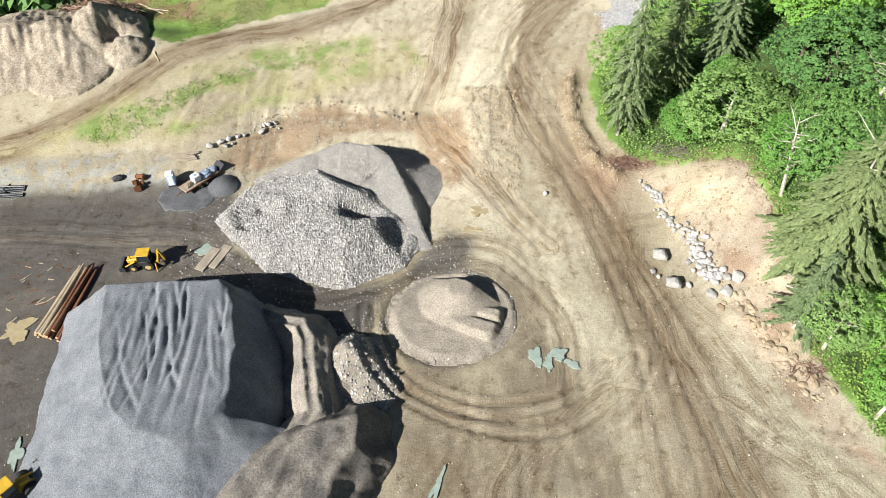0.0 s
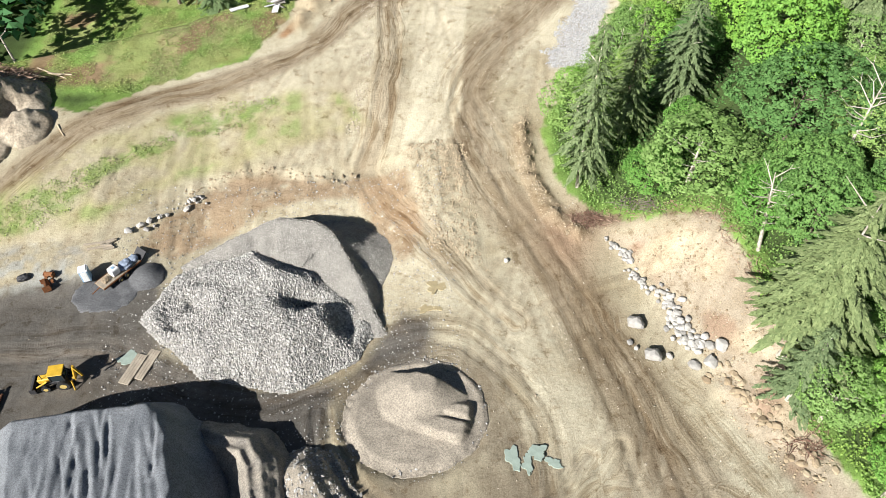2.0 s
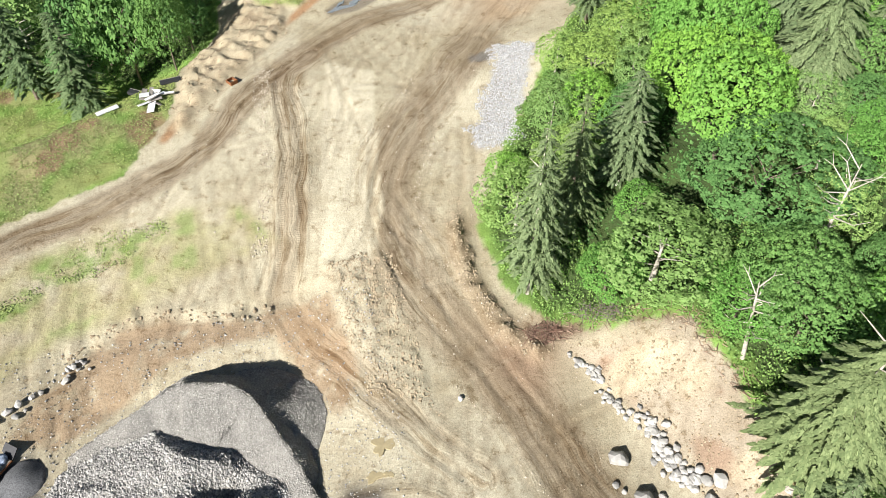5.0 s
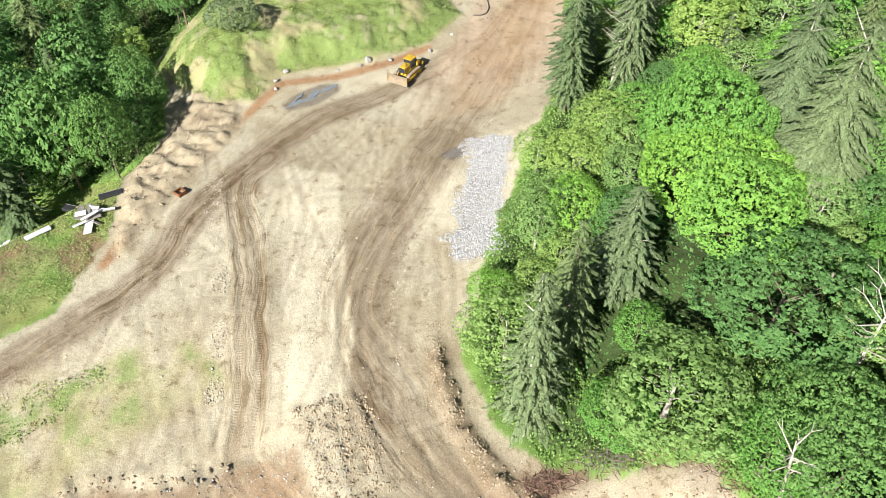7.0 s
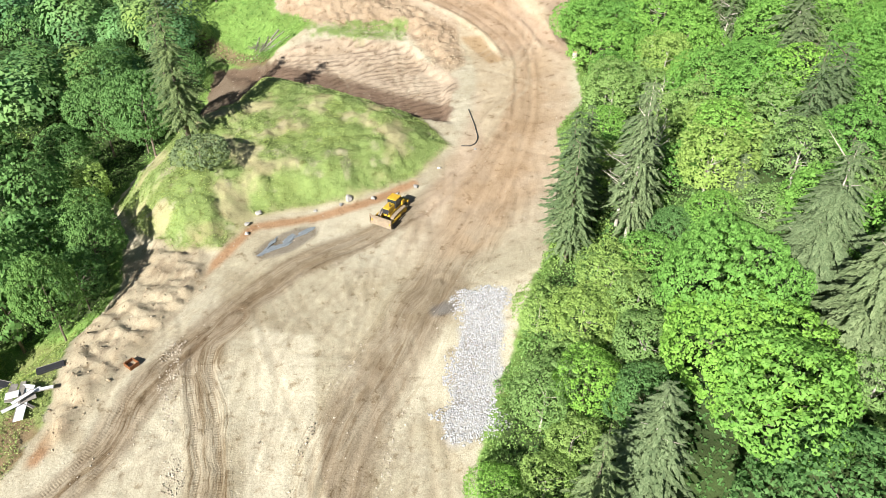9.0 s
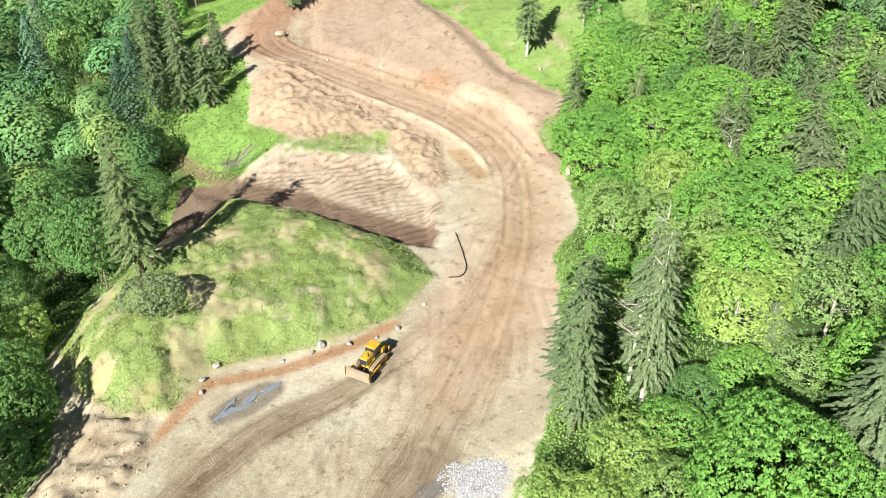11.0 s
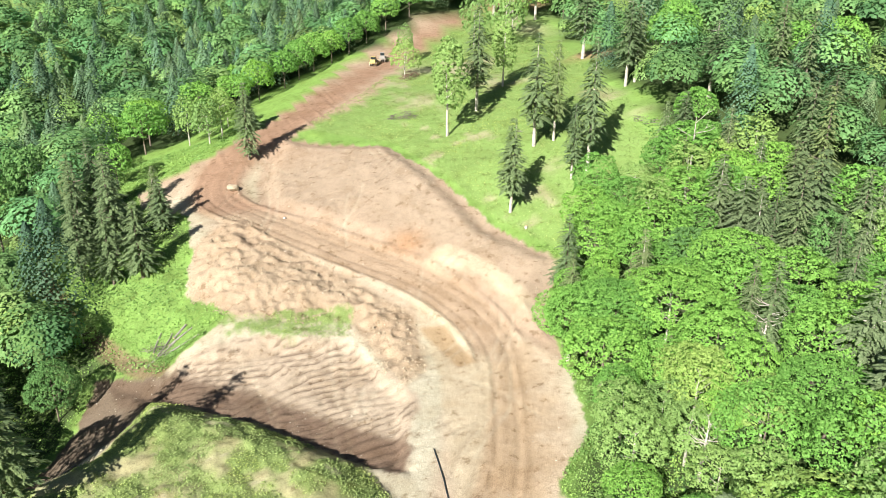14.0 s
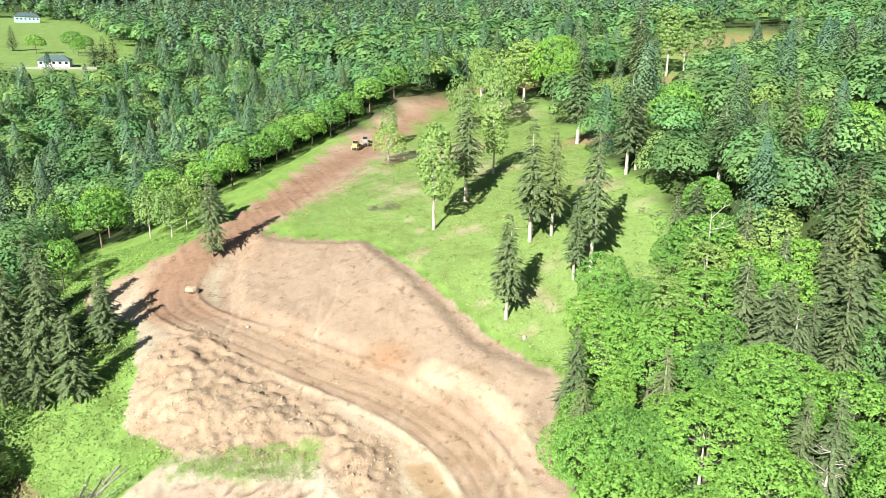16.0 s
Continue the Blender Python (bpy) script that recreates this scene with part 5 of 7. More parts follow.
for x, y in tries[np.argsort(tries[:, 0] - 0.4 * tries[:, 1])]:
    kind = ("maple", "alder", "dark_maple", "spruce", "maple", "dark_maple", "fir")[int(rng.integers(7))]
    height = rng.uniform(13, 19) if kind in ("fir", "spruce") else rng.uniform(9, 13)
    spread = height * (0.2 if kind in ("fir", "spruce") else 0.40)
    if x > 96 + 0.95 * (y - 120) or any((x - a) ** 2 + (y - c) ** 2 < (0.66 * (r + spread)) ** 2 for a, c, r in SPOTS):
        continue
    plant(kind, x, y, height, spread)


def snag(x, y, h, lean, limbs, seed):
    """A dead, bleached tree with bare limbs."""
    r = np.random.default_rng(seed)
    root = thing("dead_tree", (x, y, at_ground(x, y)), "dead bleached tree with bare broken limbs", "tree", "dead trees")
    bm = bmesh.new()
    tip = Vector((lean[0] * h, lean[1] * h, h))
    rod(bm, (0, 0, -0.4), tip * 0.55, 0.26, 0.17, 7)
    rod(bm, tip * 0.55, tip, 0.17, 0.04, 6)
    part("trunk", bm, PALE_BARK, root)
    for k in range(limbs):
        bm = bmesh.new()
        f = r.uniform(0.4, 0.98)
        th, l = r.uniform(0, 6.28), h * r.uniform(0.08, 0.22)
        a = tip * f
        b2 = a + Vector((math.cos(th) * l, math.sin(th) * l, l * r.uniform(0.1, 0.8)))
        c = b2 + Vector((math.cos(th + 0.5) * l * 0.5, math.sin(th + 0.5) * l * 0.5, l * r.uniform(0.1, 0.6)))
        rod(bm, a, b2, 0.08, 0.05, 5)
        rod(bm, b2, c, 0.05, 0.015, 4)
        rod(bm, b2, b2 + Vector((math.cos(th - 0.7) * l * 0.5, math.sin(th - 0.7) * l * 0.5, l * 0.3)), 0.04, 0.012, 4)
        part("limb", bm, PALE_BARK, root)
    return root


for x, y, h, lean, limbs, seed in ((46, 70.7, 12, (-0.12, 0.12), 16, 1), (62.2, 136.6, 12, (0.05, 0.05), 14, 2), (57, 77.7, 14, (0.1, 0.1), 18, 3), (105.6, 172.3, 11, (0, 0), 20, 4), (50, 41, 9, (0.3, 0.2), 4, 5),
                                   (68, 139, 13, (0.03, 0.02), 14, 6), (134, 222, 15, (0, 0.02), 8, 7), (84, 160, 9, (0.02, 0), 14, 8), (-62, 128, 12, (-0.1, 0.05), 6, 9), (100, 186, 9, (0, 0), 12, 10)):
    snag(x, y, h, lean, limbs, seed)


# ---- undergrowth and grass ----
def cover(name, n, x0, x1, y0, y1, keep, tall, size, mat, label, lumps=3.0):
    """Low plants spread over the ground in uneven clumps."""
    p = rng.uniform((x0, y0), (x1, y1), (n, 2))
    p = p[keep(p[:, 0], p[:, 1])]
    lump = np.clip(fbm(p[:, 0] / lumps, p[:, 1] / lumps, 701, 3) + 0.28, 0.02, 1)
    z = surface(p[:, 0], p[:, 1]) + tall * lump * rng.uniform(0.5, 1.15, len(p))
    n3 = np.stack([rng.normal(0, 0.35, len(p)), rng.normal(0, 0.35, len(p)), np.ones(len(p))], 1)
    v, f = leaves(np.column_stack([p, z]), n3, size, rng)
    return tagged(new(name, raw_mesh(name, v, f, mat)), label, "plants", kind="stuff")


def is_wild(x, y):
    return (inside(x, y, *SITE) + 3 * fbm(x / 4, y / 4, 703, 3) < -0.3) & (inside(x, y, *MEADOW) < 0.5) & (inside(x, y, *WEST_GRASS) < 0)


cover("undergrowth", 340000, 22, 112, 28, 222, lambda x, y: is_wild(x, y) & (inside(x, y, *SITE) > -7 - 16 * vnoise(x / 9, y / 9, 77)), 2.2, 0.15, BUSH, "dense bright green bushes along the wood's edge")
cover("valley_undergrowth", 150000, -60, 60, 118, 310, lambda x, y: is_wild(x, y) & (inside(x, y, *SITE) > -40), 1.6, 0.18, BUSH, "leafy bushes on the slope below the site")

cover("fern_floor", 90000, 34, 150, 50, 245, lambda x, y: is_wild(x, y) & (inside(x, y, *SITE) < -5) & (x < 90 + np.maximum(0, y - 90)), 0.9, 0.24, DARK_MAPLE, "dark ferns and low plants on the woodland floor", 4.0)


def is_turf(x, y):
    mound = (inside(x, y, *MOUND) > 0.4) & (fbm(x / 5, y / 5, 221, 4) + 0.3 * fbm(x, y, 705, 2) > -0.05)
    strip = (inside(x, y, -60, 88, -53, 95, -42, 101, -28, 110, -17, 113, -15, 110, -29, 104.5, -40, 97, -49, 88) + 5 * fbm(x / 4, y / 4, 707, 3) > 0.6) & (fbm(x / 1.2, y / 1.2, 719, 3) > -0.06)
    rim = inside(x, y, 36, 224, 57, 219, 55, 213, 44, 216, 36, 220) + 3 * fbm(x / 3, y / 3, 713, 3) > 0.3
    west = (inside(x, y, *WEST_GRASS) + 3 * fbm(x / 3, y / 3, 709, 3) > 0) & (inside(x, y, *SITE) < 0) & (fbm(x / 5, y / 5, 225, 4) + 0.2 * fbm(x, y, 711, 2) < 0.09)
    return mound | strip | rim | west


cover("grass", 380000, -66, 60, 86, 226, is_turf, 0.6, 0.105, GRASS, "patchy green grass on the mound and banks", 1.6)
cover("meadow_grass", 130000, 62, 175, 216, 392, lambda x, y: (inside(x, y, *MEADOW) > 0.6) & (fbm(x / 14, y / 14, 201, 4) < 0.12), 0.4, 0.15, GRASS, "bright green meadow grass below the ridge", 2.0)


# ---- far woods ----
def far_woods(name, xy, scale, per, mat, label, kind="broad", height=15.0):
    vs, fs, tints, base = [], [], [], 0
    z = surface(xy[:, 0], xy[:, 1])
    for (x, y), g in zip(xy, z):
        h = height * rng.uniform(0.6, 1.4)
        r = h * (0.27 if kind == "fir" else 0.44)
        if kind == "fir":
            f = np.arange(per) / per
            th = np.arange(per) * 2.399963 + rng.uniform(0, 6.3)
            rr = r * (1 - f) ** 0.85 * np.where(np.arange(per) % 3, 1.0, 0.72) * rng.uniform(0.8, 1.1, per) + 0.15
            p = np.stack([np.cos(th) * rr, np.sin(th) * rr, h * (0.1 + 0.9 * f)], 1)
            n = np.stack([np.cos(th), np.sin(th), np.full(per, 0.9)], 1)
        else:
            p, n = broad_crown(rng, h, r, per, 1, 0.4, -0.15, 1.25)
        v, fc = leaves(p, n, scale * h / height, rng, 0.16)
        vs.append(v + np.array([x, y, g]))
        fs.append(fc + base)
        base += len(v)
        light, warm = rng.uniform(0.62, 1.15), rng.uniform(-0.08, 0.16)
        tints.append(np.tile((light * (1 + warm), light, light * (1 - 0.6 * warm), 1.0), (len(v), 1)))
    me = raw_mesh(name, np.concatenate(vs), np.concatenate(fs), mat)
    layer = me.color_attributes.new("tint", "FLOAT_COLOR", "POINT")
    layer.data.foreach_set("color", np.concatenate(tints).astype(np.float32).ravel())
    return tagged(new(name, me), label, "woods", kind="stuff")


def scatter(n, x0, x1, y0, y1, avoid_near=True):
    q = rng.uniform((x0, y0), (x1, y1), (n, 2))
    q = q[wooded(q[:, 0], q[:, 1], 5.0)]
    if avoid_near:
        a = np.array(SPOTS)
        q = q[[np.min(np.hypot(a[:, 0] - p[0], a[:, 1] - p[1]) - 0.75 * a[:, 2]) > 3.2 for p in q]]
    return q


HILL, VALE = scatter(2100, 62, 330, 40, 470), scatter(2600, -150, 120, 125, 560)
for at, place in ((HILL, "on the hillside above the site"), (VALE, "in the valley below the site")):
    gap = np.hypot(at[:, 0] - 45, at[:, 1] - 125)
    open_side = (at[:, 0] < 85 + np.maximum(0, at[:, 1] - 90) * 0.98) & (at[:, 0] > -52)
    close = (gap > 80) & (gap < 200) & open_side
    for ring, size, per in ((at[close], 0.34, 820), (at[(gap >= 200) & open_side], 0.52, 400), (at[(gap > 80) & ~open_side], 0.95, 130)):
        n = len(ring)
        a, c = (0.56, 0.80) if at is HILL else (0.54, 0.76)
        far_woods("woods", ring[:int(n * a)], size, per, FAR_LEAF, "dense broadleaf woods " + place, height=13.0)
        far_woods("alder_woods", ring[int(n * a):int(n * c)], size, per, FAR_ALDER, "pale alder woods " + place, height=12.0)
        far_woods("fir_woods", ring[int(n * c):], size * 0.75, int(per * 1.2), FAR_FIR, "scattered dark firs " + place, "fir", 19.0)
far_woods("ridge_woods", np.concatenate([scatter(700, 330, 760, 250, 545, False), scatter(330, 120, 330, 470, 545, False), scatter(500, -420, -150, 200, 545, False)]), 1.15, 120, FAR_LEAF, "broadleaf woods along the ridge", height=14.0)
far_woods("distant_woods", scatter(3900, -420, 760, 540, 1000, False), 1.35, 78, FAR_LEAF, "distant broadleaf woods across the valley", height=13.0)
far_woods("distant_fir_woods", scatter(2900, -420, 760, 540, 1000, False), 1.1, 62, FAR_FIR, "distant firs across the valley", "fir", 20.0)
far_woods("horizon_woods", scatter(3600, -1200, 2300, 980, 2900, False), 5.0, 34, FAR_FIR, "wooded hills on the skyline", height=24.0)


# ---- paints and metals ----
YELLOW = plain("yellow_paint", (0.72, 0.45, 0.04), 0.5, 0.0, 0.35, 1.5)
PALE_YELLOW = plain("dusty_yellow_paint", (0.62, 0.47, 0.16), 0.6, 0.0, 0.35, 1.5)
STEEL = plain("worn_steel", (0.32, 0.27, 0.22), 0.55, 0.6, 0.45, 2.0)
MUDDY = plain("muddy_steel", (0.36, 0.28, 0.19), 0.9, 0.0, 0.4, 2.0)
RUBBER = plain("black_rubber", (0.03, 0.03, 0.03), 0.8, 0.0, 0.3, 3.0)
DARK = plain("dark_metal", (0.045, 0.045, 0.05), 0.6, 0.2, 0.3, 3.0)
RUST = plain("rusty_steel", (0.30, 0.12, 0.045), 0.85, 0.2, 0.5, 3.0)
WHITE = plain("white_plastic", (0.78, 0.79, 0.80), 0.5, 0.0, 0.12, 2.0)
BLUE = plain("blue_plastic", (0.30, 0.48, 0.66), 0.5, 0.0, 0.2, 2.0)
TARP = plain("blue_grey_tarpaulin", (0.33, 0.40, 0.52), 0.6, 0.0, 0.35, 2.0)
PIPE = plain("black_pipe_plastic", (0.03, 0.035, 0.04), 0.4, 0.0, 0.3, 2.0)
PLANK = plain("weathered_plank", (0.43, 0.37, 0.29), 0.9, 0.0, 0.35, 1.2)
GREY_WOOD = plain("grey_driftwood", (0.36, 0.33, 0.29), 0.9, 0.0, 0.4, 1.5)
PALE_LOG = plain("peeled_log", (0.56, 0.46, 0.32), 0.8, 0.0, 0.35, 0.9)
RED_LOG = plain("red_bark_log", (0.25, 0.11, 0.055), 0.9, 0.0, 0.5, 1.2)
CUT_END = plain("sawn_end", (0.62, 0.45, 0.25), 0.8, 0.0, 0.25, 4.0)
TWIG = plain("red_brown_twigs", (0.22, 0.12, 0.085), 0.9, 0.0, 0.5, 1.5)
GREY_TWIG = plain("grey_twigs", (0.24, 0.20, 0.17), 0.9, 0.0, 0.5, 1.5)
FINES = heap_material("dark_fines", (0.09, 0.092, 0.098), (0.14, 0.142, 0.148), 6.0, 0.3)
ROOF = plain("slate_blue_roof", (0.10, 0.16, 0.17), 0.7, 0.0, 0.25, 0.4)
WALL = plain("white_house_wall", (0.74, 0.76, 0.76), 0.7, 0.0, 0.1, 0.5)
BLUE_WALL = plain("pale_blue_house_wall", (0.50, 0.66, 0.74), 0.7, 0.0, 0.1, 0.5)
DRIVE = plain("grey_gravel_drive", (0.40, 0.38, 0.35), 0.95, 0.0, 0.2, 0.4)
GLASS = material("dark_window_glass", 0.06)[0]
GLASS.node_tree.nodes["Principled BSDF"].inputs["Base Color"].default_value = (0.02, 0.03, 0.035, 1)


def water(name, col):
    m, nodes, links, shader = material(name, 0.12)
    n = noise_node(nodes, links, 1.2, 4.0)
    links.new(ramp_node(nodes, links, n, (0.35, tuple(c * 0.8 for c in col)), (0.65, col)), shader.inputs["Base Color"])
    return m


TAN_WATER = water("muddy_water", (0.42, 0.35, 0.21))
GREEN_WATER = water("milky_green_water", (0.33, 0.40, 0.35))
GREY_WATER = water("grey_blue_water", (0.24, 0.27, 0.29))


# ---- stones ----
def stone_mesh(seed, mat, flat=0.75):
    """A faceted boulder about 1 m across."""
    r = np.random.default_rng(seed)
    bm = bmesh.new()
    bmesh.ops.create_icosphere(bm, subdivisions=2, radius=0.5)
    for v in bm.verts:
        d = v.co.normalized()
        k = 1 + 0.35 * (noise.noise(d * 1.3 + Vector((seed * 3.1, 0, 0)))) + 0.12 * noise.noise(d * 3.5 + Vector((0, seed * 2.3, 0)))
        v.co = Vector((d.x * k * 0.5 * r.uniform(0.97, 1.03), d.y * k * 0.42, d.z * k * 0.5 * flat))
    for k in range(9):
        n = Vector(ball(r, 1)[0])
        far = max(v.co.dot(n) for v in bm.verts) * r.uniform(0.66, 0.88)
        for v in bm.verts:
            over = v.co.dot(n) - far
            if over > 0:
                v.co -= n * over
    me = bpy.data.meshes.new("boulder")
    bm.to_mesh(me)
    bm.free()
    me.materials.append(mat)
    return me


BOULDERS = [stone_mesh(k, BOULDER) for k in range(6)]
srng = np.random.default_rng(11)


def boulder(x, y, size, label="grey weathered boulder lying on bare soil", group="boulders", sink=0.12, name="boulder"):
    ob = new(name, BOULDERS[int(srng.integers(6))])
    s = size * srng.uniform(0.9, 1.1)
    ob.matrix_basis = pose(x, y, at_ground(x, y) + s * (0.36 - sink), srng.uniform(-12, 12), srng.uniform(-12, 12), srng.uniform(0, 360)) @ Matrix.Diagonal((s * srng.uniform(0.85, 1.2), s, s * srng.uniform(0.8, 1.05), 1))
    return tagged(ob, label, "boulder", group)


row = smooth_line((29.4, 79.2, 31.2, 76.4, 31.6, 73.6, 33.4, 70.4, 34.8, 68, 35.3, 65.4, 35.4, 62.6, 36.8, 60.4))
for k in range(150):
    u = srng.uniform(0, 1) ** 0.8
    i = min(int(u * (len(row) // 2 - 1)), len(row) // 2 - 2)
    f = u * (len(row) // 2 - 1) - i
    w = 0.55 + 1.0 * u
    bx = row[2 * i] * (1 - f) + row[2 * i + 2] * f + srng.normal(0, 0.48 * w)
    by = row[2 * i + 1] * (1 - f) + row[2 * i + 3] * f + srng.normal(0, 0.45 * w)
    boulder(bx, by, srng.uniform(0.55, 1.1) * (0.85 + 0.4 * u), "pale grey boulder in a long row on bare soil", "boulder row", 0.05)
for x, y, s in ((30.2, 66, 2.3), (31, 61, 2.4), (37.0, 58.5, 2.5), (38.6, 60.0, 1.9), (35.3, 58.8, 1.8), (33, 60.8, 1.2), (28.8, 63.5, 0.9), (29.3, 62.6, 0.8), (15.2, 77.4, 1.0)):
    boulder(x, y, s, "large pale boulder with a flat top on bare soil", "large boulders")
for x, y, s in ((-36.9, 88.2, 1.4), (-35.4, 89.2, 1.2), (-34.6, 88.6, 1.0), (-34.3, 90, 1.1), (-33, 90.6, 0.9), (-32, 91, 0.8), (-33.6, 89.2, 0.7)):
    boulder(x, y, s, "blue-grey boulder at the foot of the bank", "bank boulders")
for k in range(16):
    boulder(-29.5 + 0.14 * k + srng.normal(0, 0.4), 92.6 + 0.13 * k + srng.normal(0, 0.4), srng.uniform(0.4, 1.0), "dark broken concrete lump at the foot of the bank", "rubble lumps", 0.05, "concrete_lump")
for x, y, s in ((40.1, 161.8, 0.9), (32.5, 160.8, 1.0), (28.6, 161.6, 1.3), (27.2, 160.8, 0.8), (23, 160.6, 0.7), (45.5, 165.5, 0.7), (36.6, 161, 0.6), (53.5, 168.8, 0.6), (14.5, 162.5, 1.2), (12.4, 160.6, 1.0), (12, 158.5, 0.9)):
    boulder(x, y, s, "small pale rock at the foot of the grassy mound", "mound rocks")
boulder(44.8, 270.6, 2.9, "big tan rounded boulder beside the hairpin bend", "", 0.05).data = stone_mesh(3, CLOD, 0.7)
boulder(52.5, 252, 0.9, "small pale boulder beside the haul road", "")


def gravel(name, points, sizes, mat, label, category="stones"):
    """Loose stones, joined: small eight-sided lumps."""
    n = len(points)
    base = np.array([(1, 0, -0.35), (0.3, 0.95, -0.35), (-0.8, 0.6, -0.35), (-0.8, -0.6, -0.35), (0.3, -0.95, -0.35), (0.1, 0, 0.75)])
    v = base[None] * srng.uniform(0.6, 1.25, (n, 6, 1))
    a = srng.uniform(0, 6.283, n)
    tilt = srng.normal(0, 0.4, n)
    ca, sa, ct, st = np.cos(a)[:, None], np.sin(a)[:, None], np.cos(tilt)[:, None], np.sin(tilt)[:, None]
    x, y, z = v[..., 0], v[..., 1], v[..., 2]
    y, z = y * ct - z * st, y * st + z * ct
    x, y = x * ca - y * sa, x * sa + y * ca
    v = np.stack([x, y, z], -1) * np.asarray(sizes)[:, None, None] * 0.5 + points[:, None]
    f = np.array([(0, 1, 5), (1, 2, 5), (2, 3, 5), (3, 4, 5), (4, 0, 5)])
    faces = (f[None] + 6 * np.arange(n)[:, None, None]).reshape(-1, 3)
    return tagged(new(name, raw_mesh(name, v.reshape(-1, 3), faces, mat)), label, category, kind="stuff")


def strew(n, x0, x1, y0, y1, keep, lo, hi, power=2.5):
    p = srng.uniform((x0, y0), (x1, y1), (n, 2))
    p = p[keep(p[:, 0], p[:, 1])]
    return p, lo + (hi - lo) * srng.uniform(0, 1, len(p)) ** power


pile_thing = HEAPS[0]
p, s = strew(120000, -40, 6, 56, 98, lambda x, y: (gravel_heap(x, y)[0] > 0.1) & gravel_heap(x, y)[1], 0.14, 0.52, 2.6)
gravel("coarse_stone", np.column_stack([p, surface(p[:, 0], p[:, 1]) + gravel_heap(p[:, 0], p[:, 1])[0] + 0.05]), s, STONE, "coarse pale crushed stone lying on the gravel stockpile", "").parent = pile_thing
p, s = strew(110000, -40, 6, 56, 98, lambda x, y: (gravel_heap(x, y)[0] > 0.05) & ~gravel_heap(x, y)[1], 0.09, 0.26, 2.0)
gravel("fine_stone", np.column_stack([p, surface(p[:, 0], p[:, 1]) + gravel_heap(p[:, 0], p[:, 1])[0] + 0.02]), s, FINE_STONE, "finer grey crushed stone on the gravel stockpile", "").parent = pile_thing
p, s = strew(1000, -34, -6, 60, 82, lambda x, y: (gravel_heap(x, y)[0] > 0.3) & gravel_heap(x, y)[1], 0.35, 0.62, 2.0)
LUMPS = [stone_mesh(20 + k, STONE, 0.8) for k in range(4)]
for (x, y), size in list(zip(p, s))[:290]:
    lump = new("stone", LUMPS[int(srng.integers(4))])
    lump.parent = pile_thing
    g = at_ground(x, y) + float(gravel_heap(np.array([x]), np.array([y]))[0][0])
    lump.matrix_basis = pose(x, y, g + 0.1 * size, srng.uniform(-40, 40), srng.uniform(-40, 40), srng.uniform(0, 360)) @ Matrix.Diagonal((size, size, size, 1))
p, s = strew(5000, -38, 8, 54, 96, lambda x, y: (gravel_heap(x, y)[0] <= 0.1) & (gravel_heap(x, y)[0] > -1.2), 0.1, 0.35)
gravel("spilled_stone", np.column_stack([p, surface(p[:, 0], p[:, 1]) + 0.03]), s, STONE, "stones spilled round the foot of the stockpile")
p, s = strew(15000, 26, 46, 112, 138, lambda x, y: inside(x, y, 38, 136.5, 44, 133.5, 38.5, 124, 33.5, 114, 28.5, 114.5, 28.5, 118, 34, 126) + 5 * fbm(x / 3, y / 3, 801, 4) > srng.uniform(-0.9, 0.3, len(x)), 0.15, 0.42, 1.5)
gravel("rock_bed", np.column_stack([p, surface(p[:, 0], p[:, 1]) + 0.06]), s, PALE_STONE, "bed of pale crushed rock beside the road")
p, s = strew(900, -12, 14, 46, 67, lambda x, y: np.abs(np.hypot((x - 1) / 7.2, (y - 56.3) / 6.2) - 1.17) < 0.13, 0.12, 0.5)
gravel("ring_stone", np.column_stack([p, surface(p[:, 0], p[:, 1]) + np.maximum(round_heap(p[:, 0], p[:, 1]), 0) + 0.02]), s, STONE, "pale stones round the low sand stockpile", "").parent = HEAPS[2]
p, s = strew(2400, -18, -3, 40, 56, lambda x, y: rubble_heap(x, y) > 0, 0.15, 0.6)
gravel("rubble_stone", np.column_stack([p, surface(p[:, 0], p[:, 1]) + rubble_heap(p[:, 0], p[:, 1]) + 0.02]), s, STONE, "broken pale rubble on the small stockpile", "").parent = HEAPS[3]
p, s = strew(30000, -75, 95, 28, 290, lambda x, y: (inside(x, y, *SITE) > 0.3) & (inside(x, y, *MOUND) < 0) & (fbm(x / 6, y / 6, 803, 3) > 0.0), 0.06, 0.34, 4)
gravel("loose_stone", np.column_stack([p, surface(p[:, 0], p[:, 1]) + 0.02]), s, SOIL_STONE, "loose stones and clods strewn over the bare soil")
p, s = strew(5200, 1, 14, 74, 102, lambda x, y: inside(x, y, *MUD) + 3 * fbm(x / 2, y / 2, 807, 3) > 0, 0.15, 0.55, 2)
gravel("soil_clod", np.column_stack([p, surface(p[:, 0], p[:, 1]) - 0.02]), s, CLOD, "tan clods of churned clay")
p, s = strew(12000, 28, 70, 195, 262, lambda x, y: (inside(x, y, *FILL) + 3 * fbm(x / 2, y / 2, 809, 3) > 0) & (fbm(x / 2.4, y / 1.6, 833, 3) > -0.04), 0.12, 0.6, 3)
gravel("fill_clod", np.column_stack([p, surface(p[:, 0], p[:, 1]) + 0.03]), s, CLOD, "orange-tan clods on the fill slope")
p, s = strew(1500, -18, 8, 125, 165, lambda x, y: inside(x, y, *GULLY) + fbm(x / 2, y / 2, 811, 3) > 0, 0.1, 0.5, 3)
gravel("gully_clod", np.column_stack([p, surface(p[:, 0], p[:, 1]) + 0.02]), s, CLOD, "crumbled clods on the eroded bank")
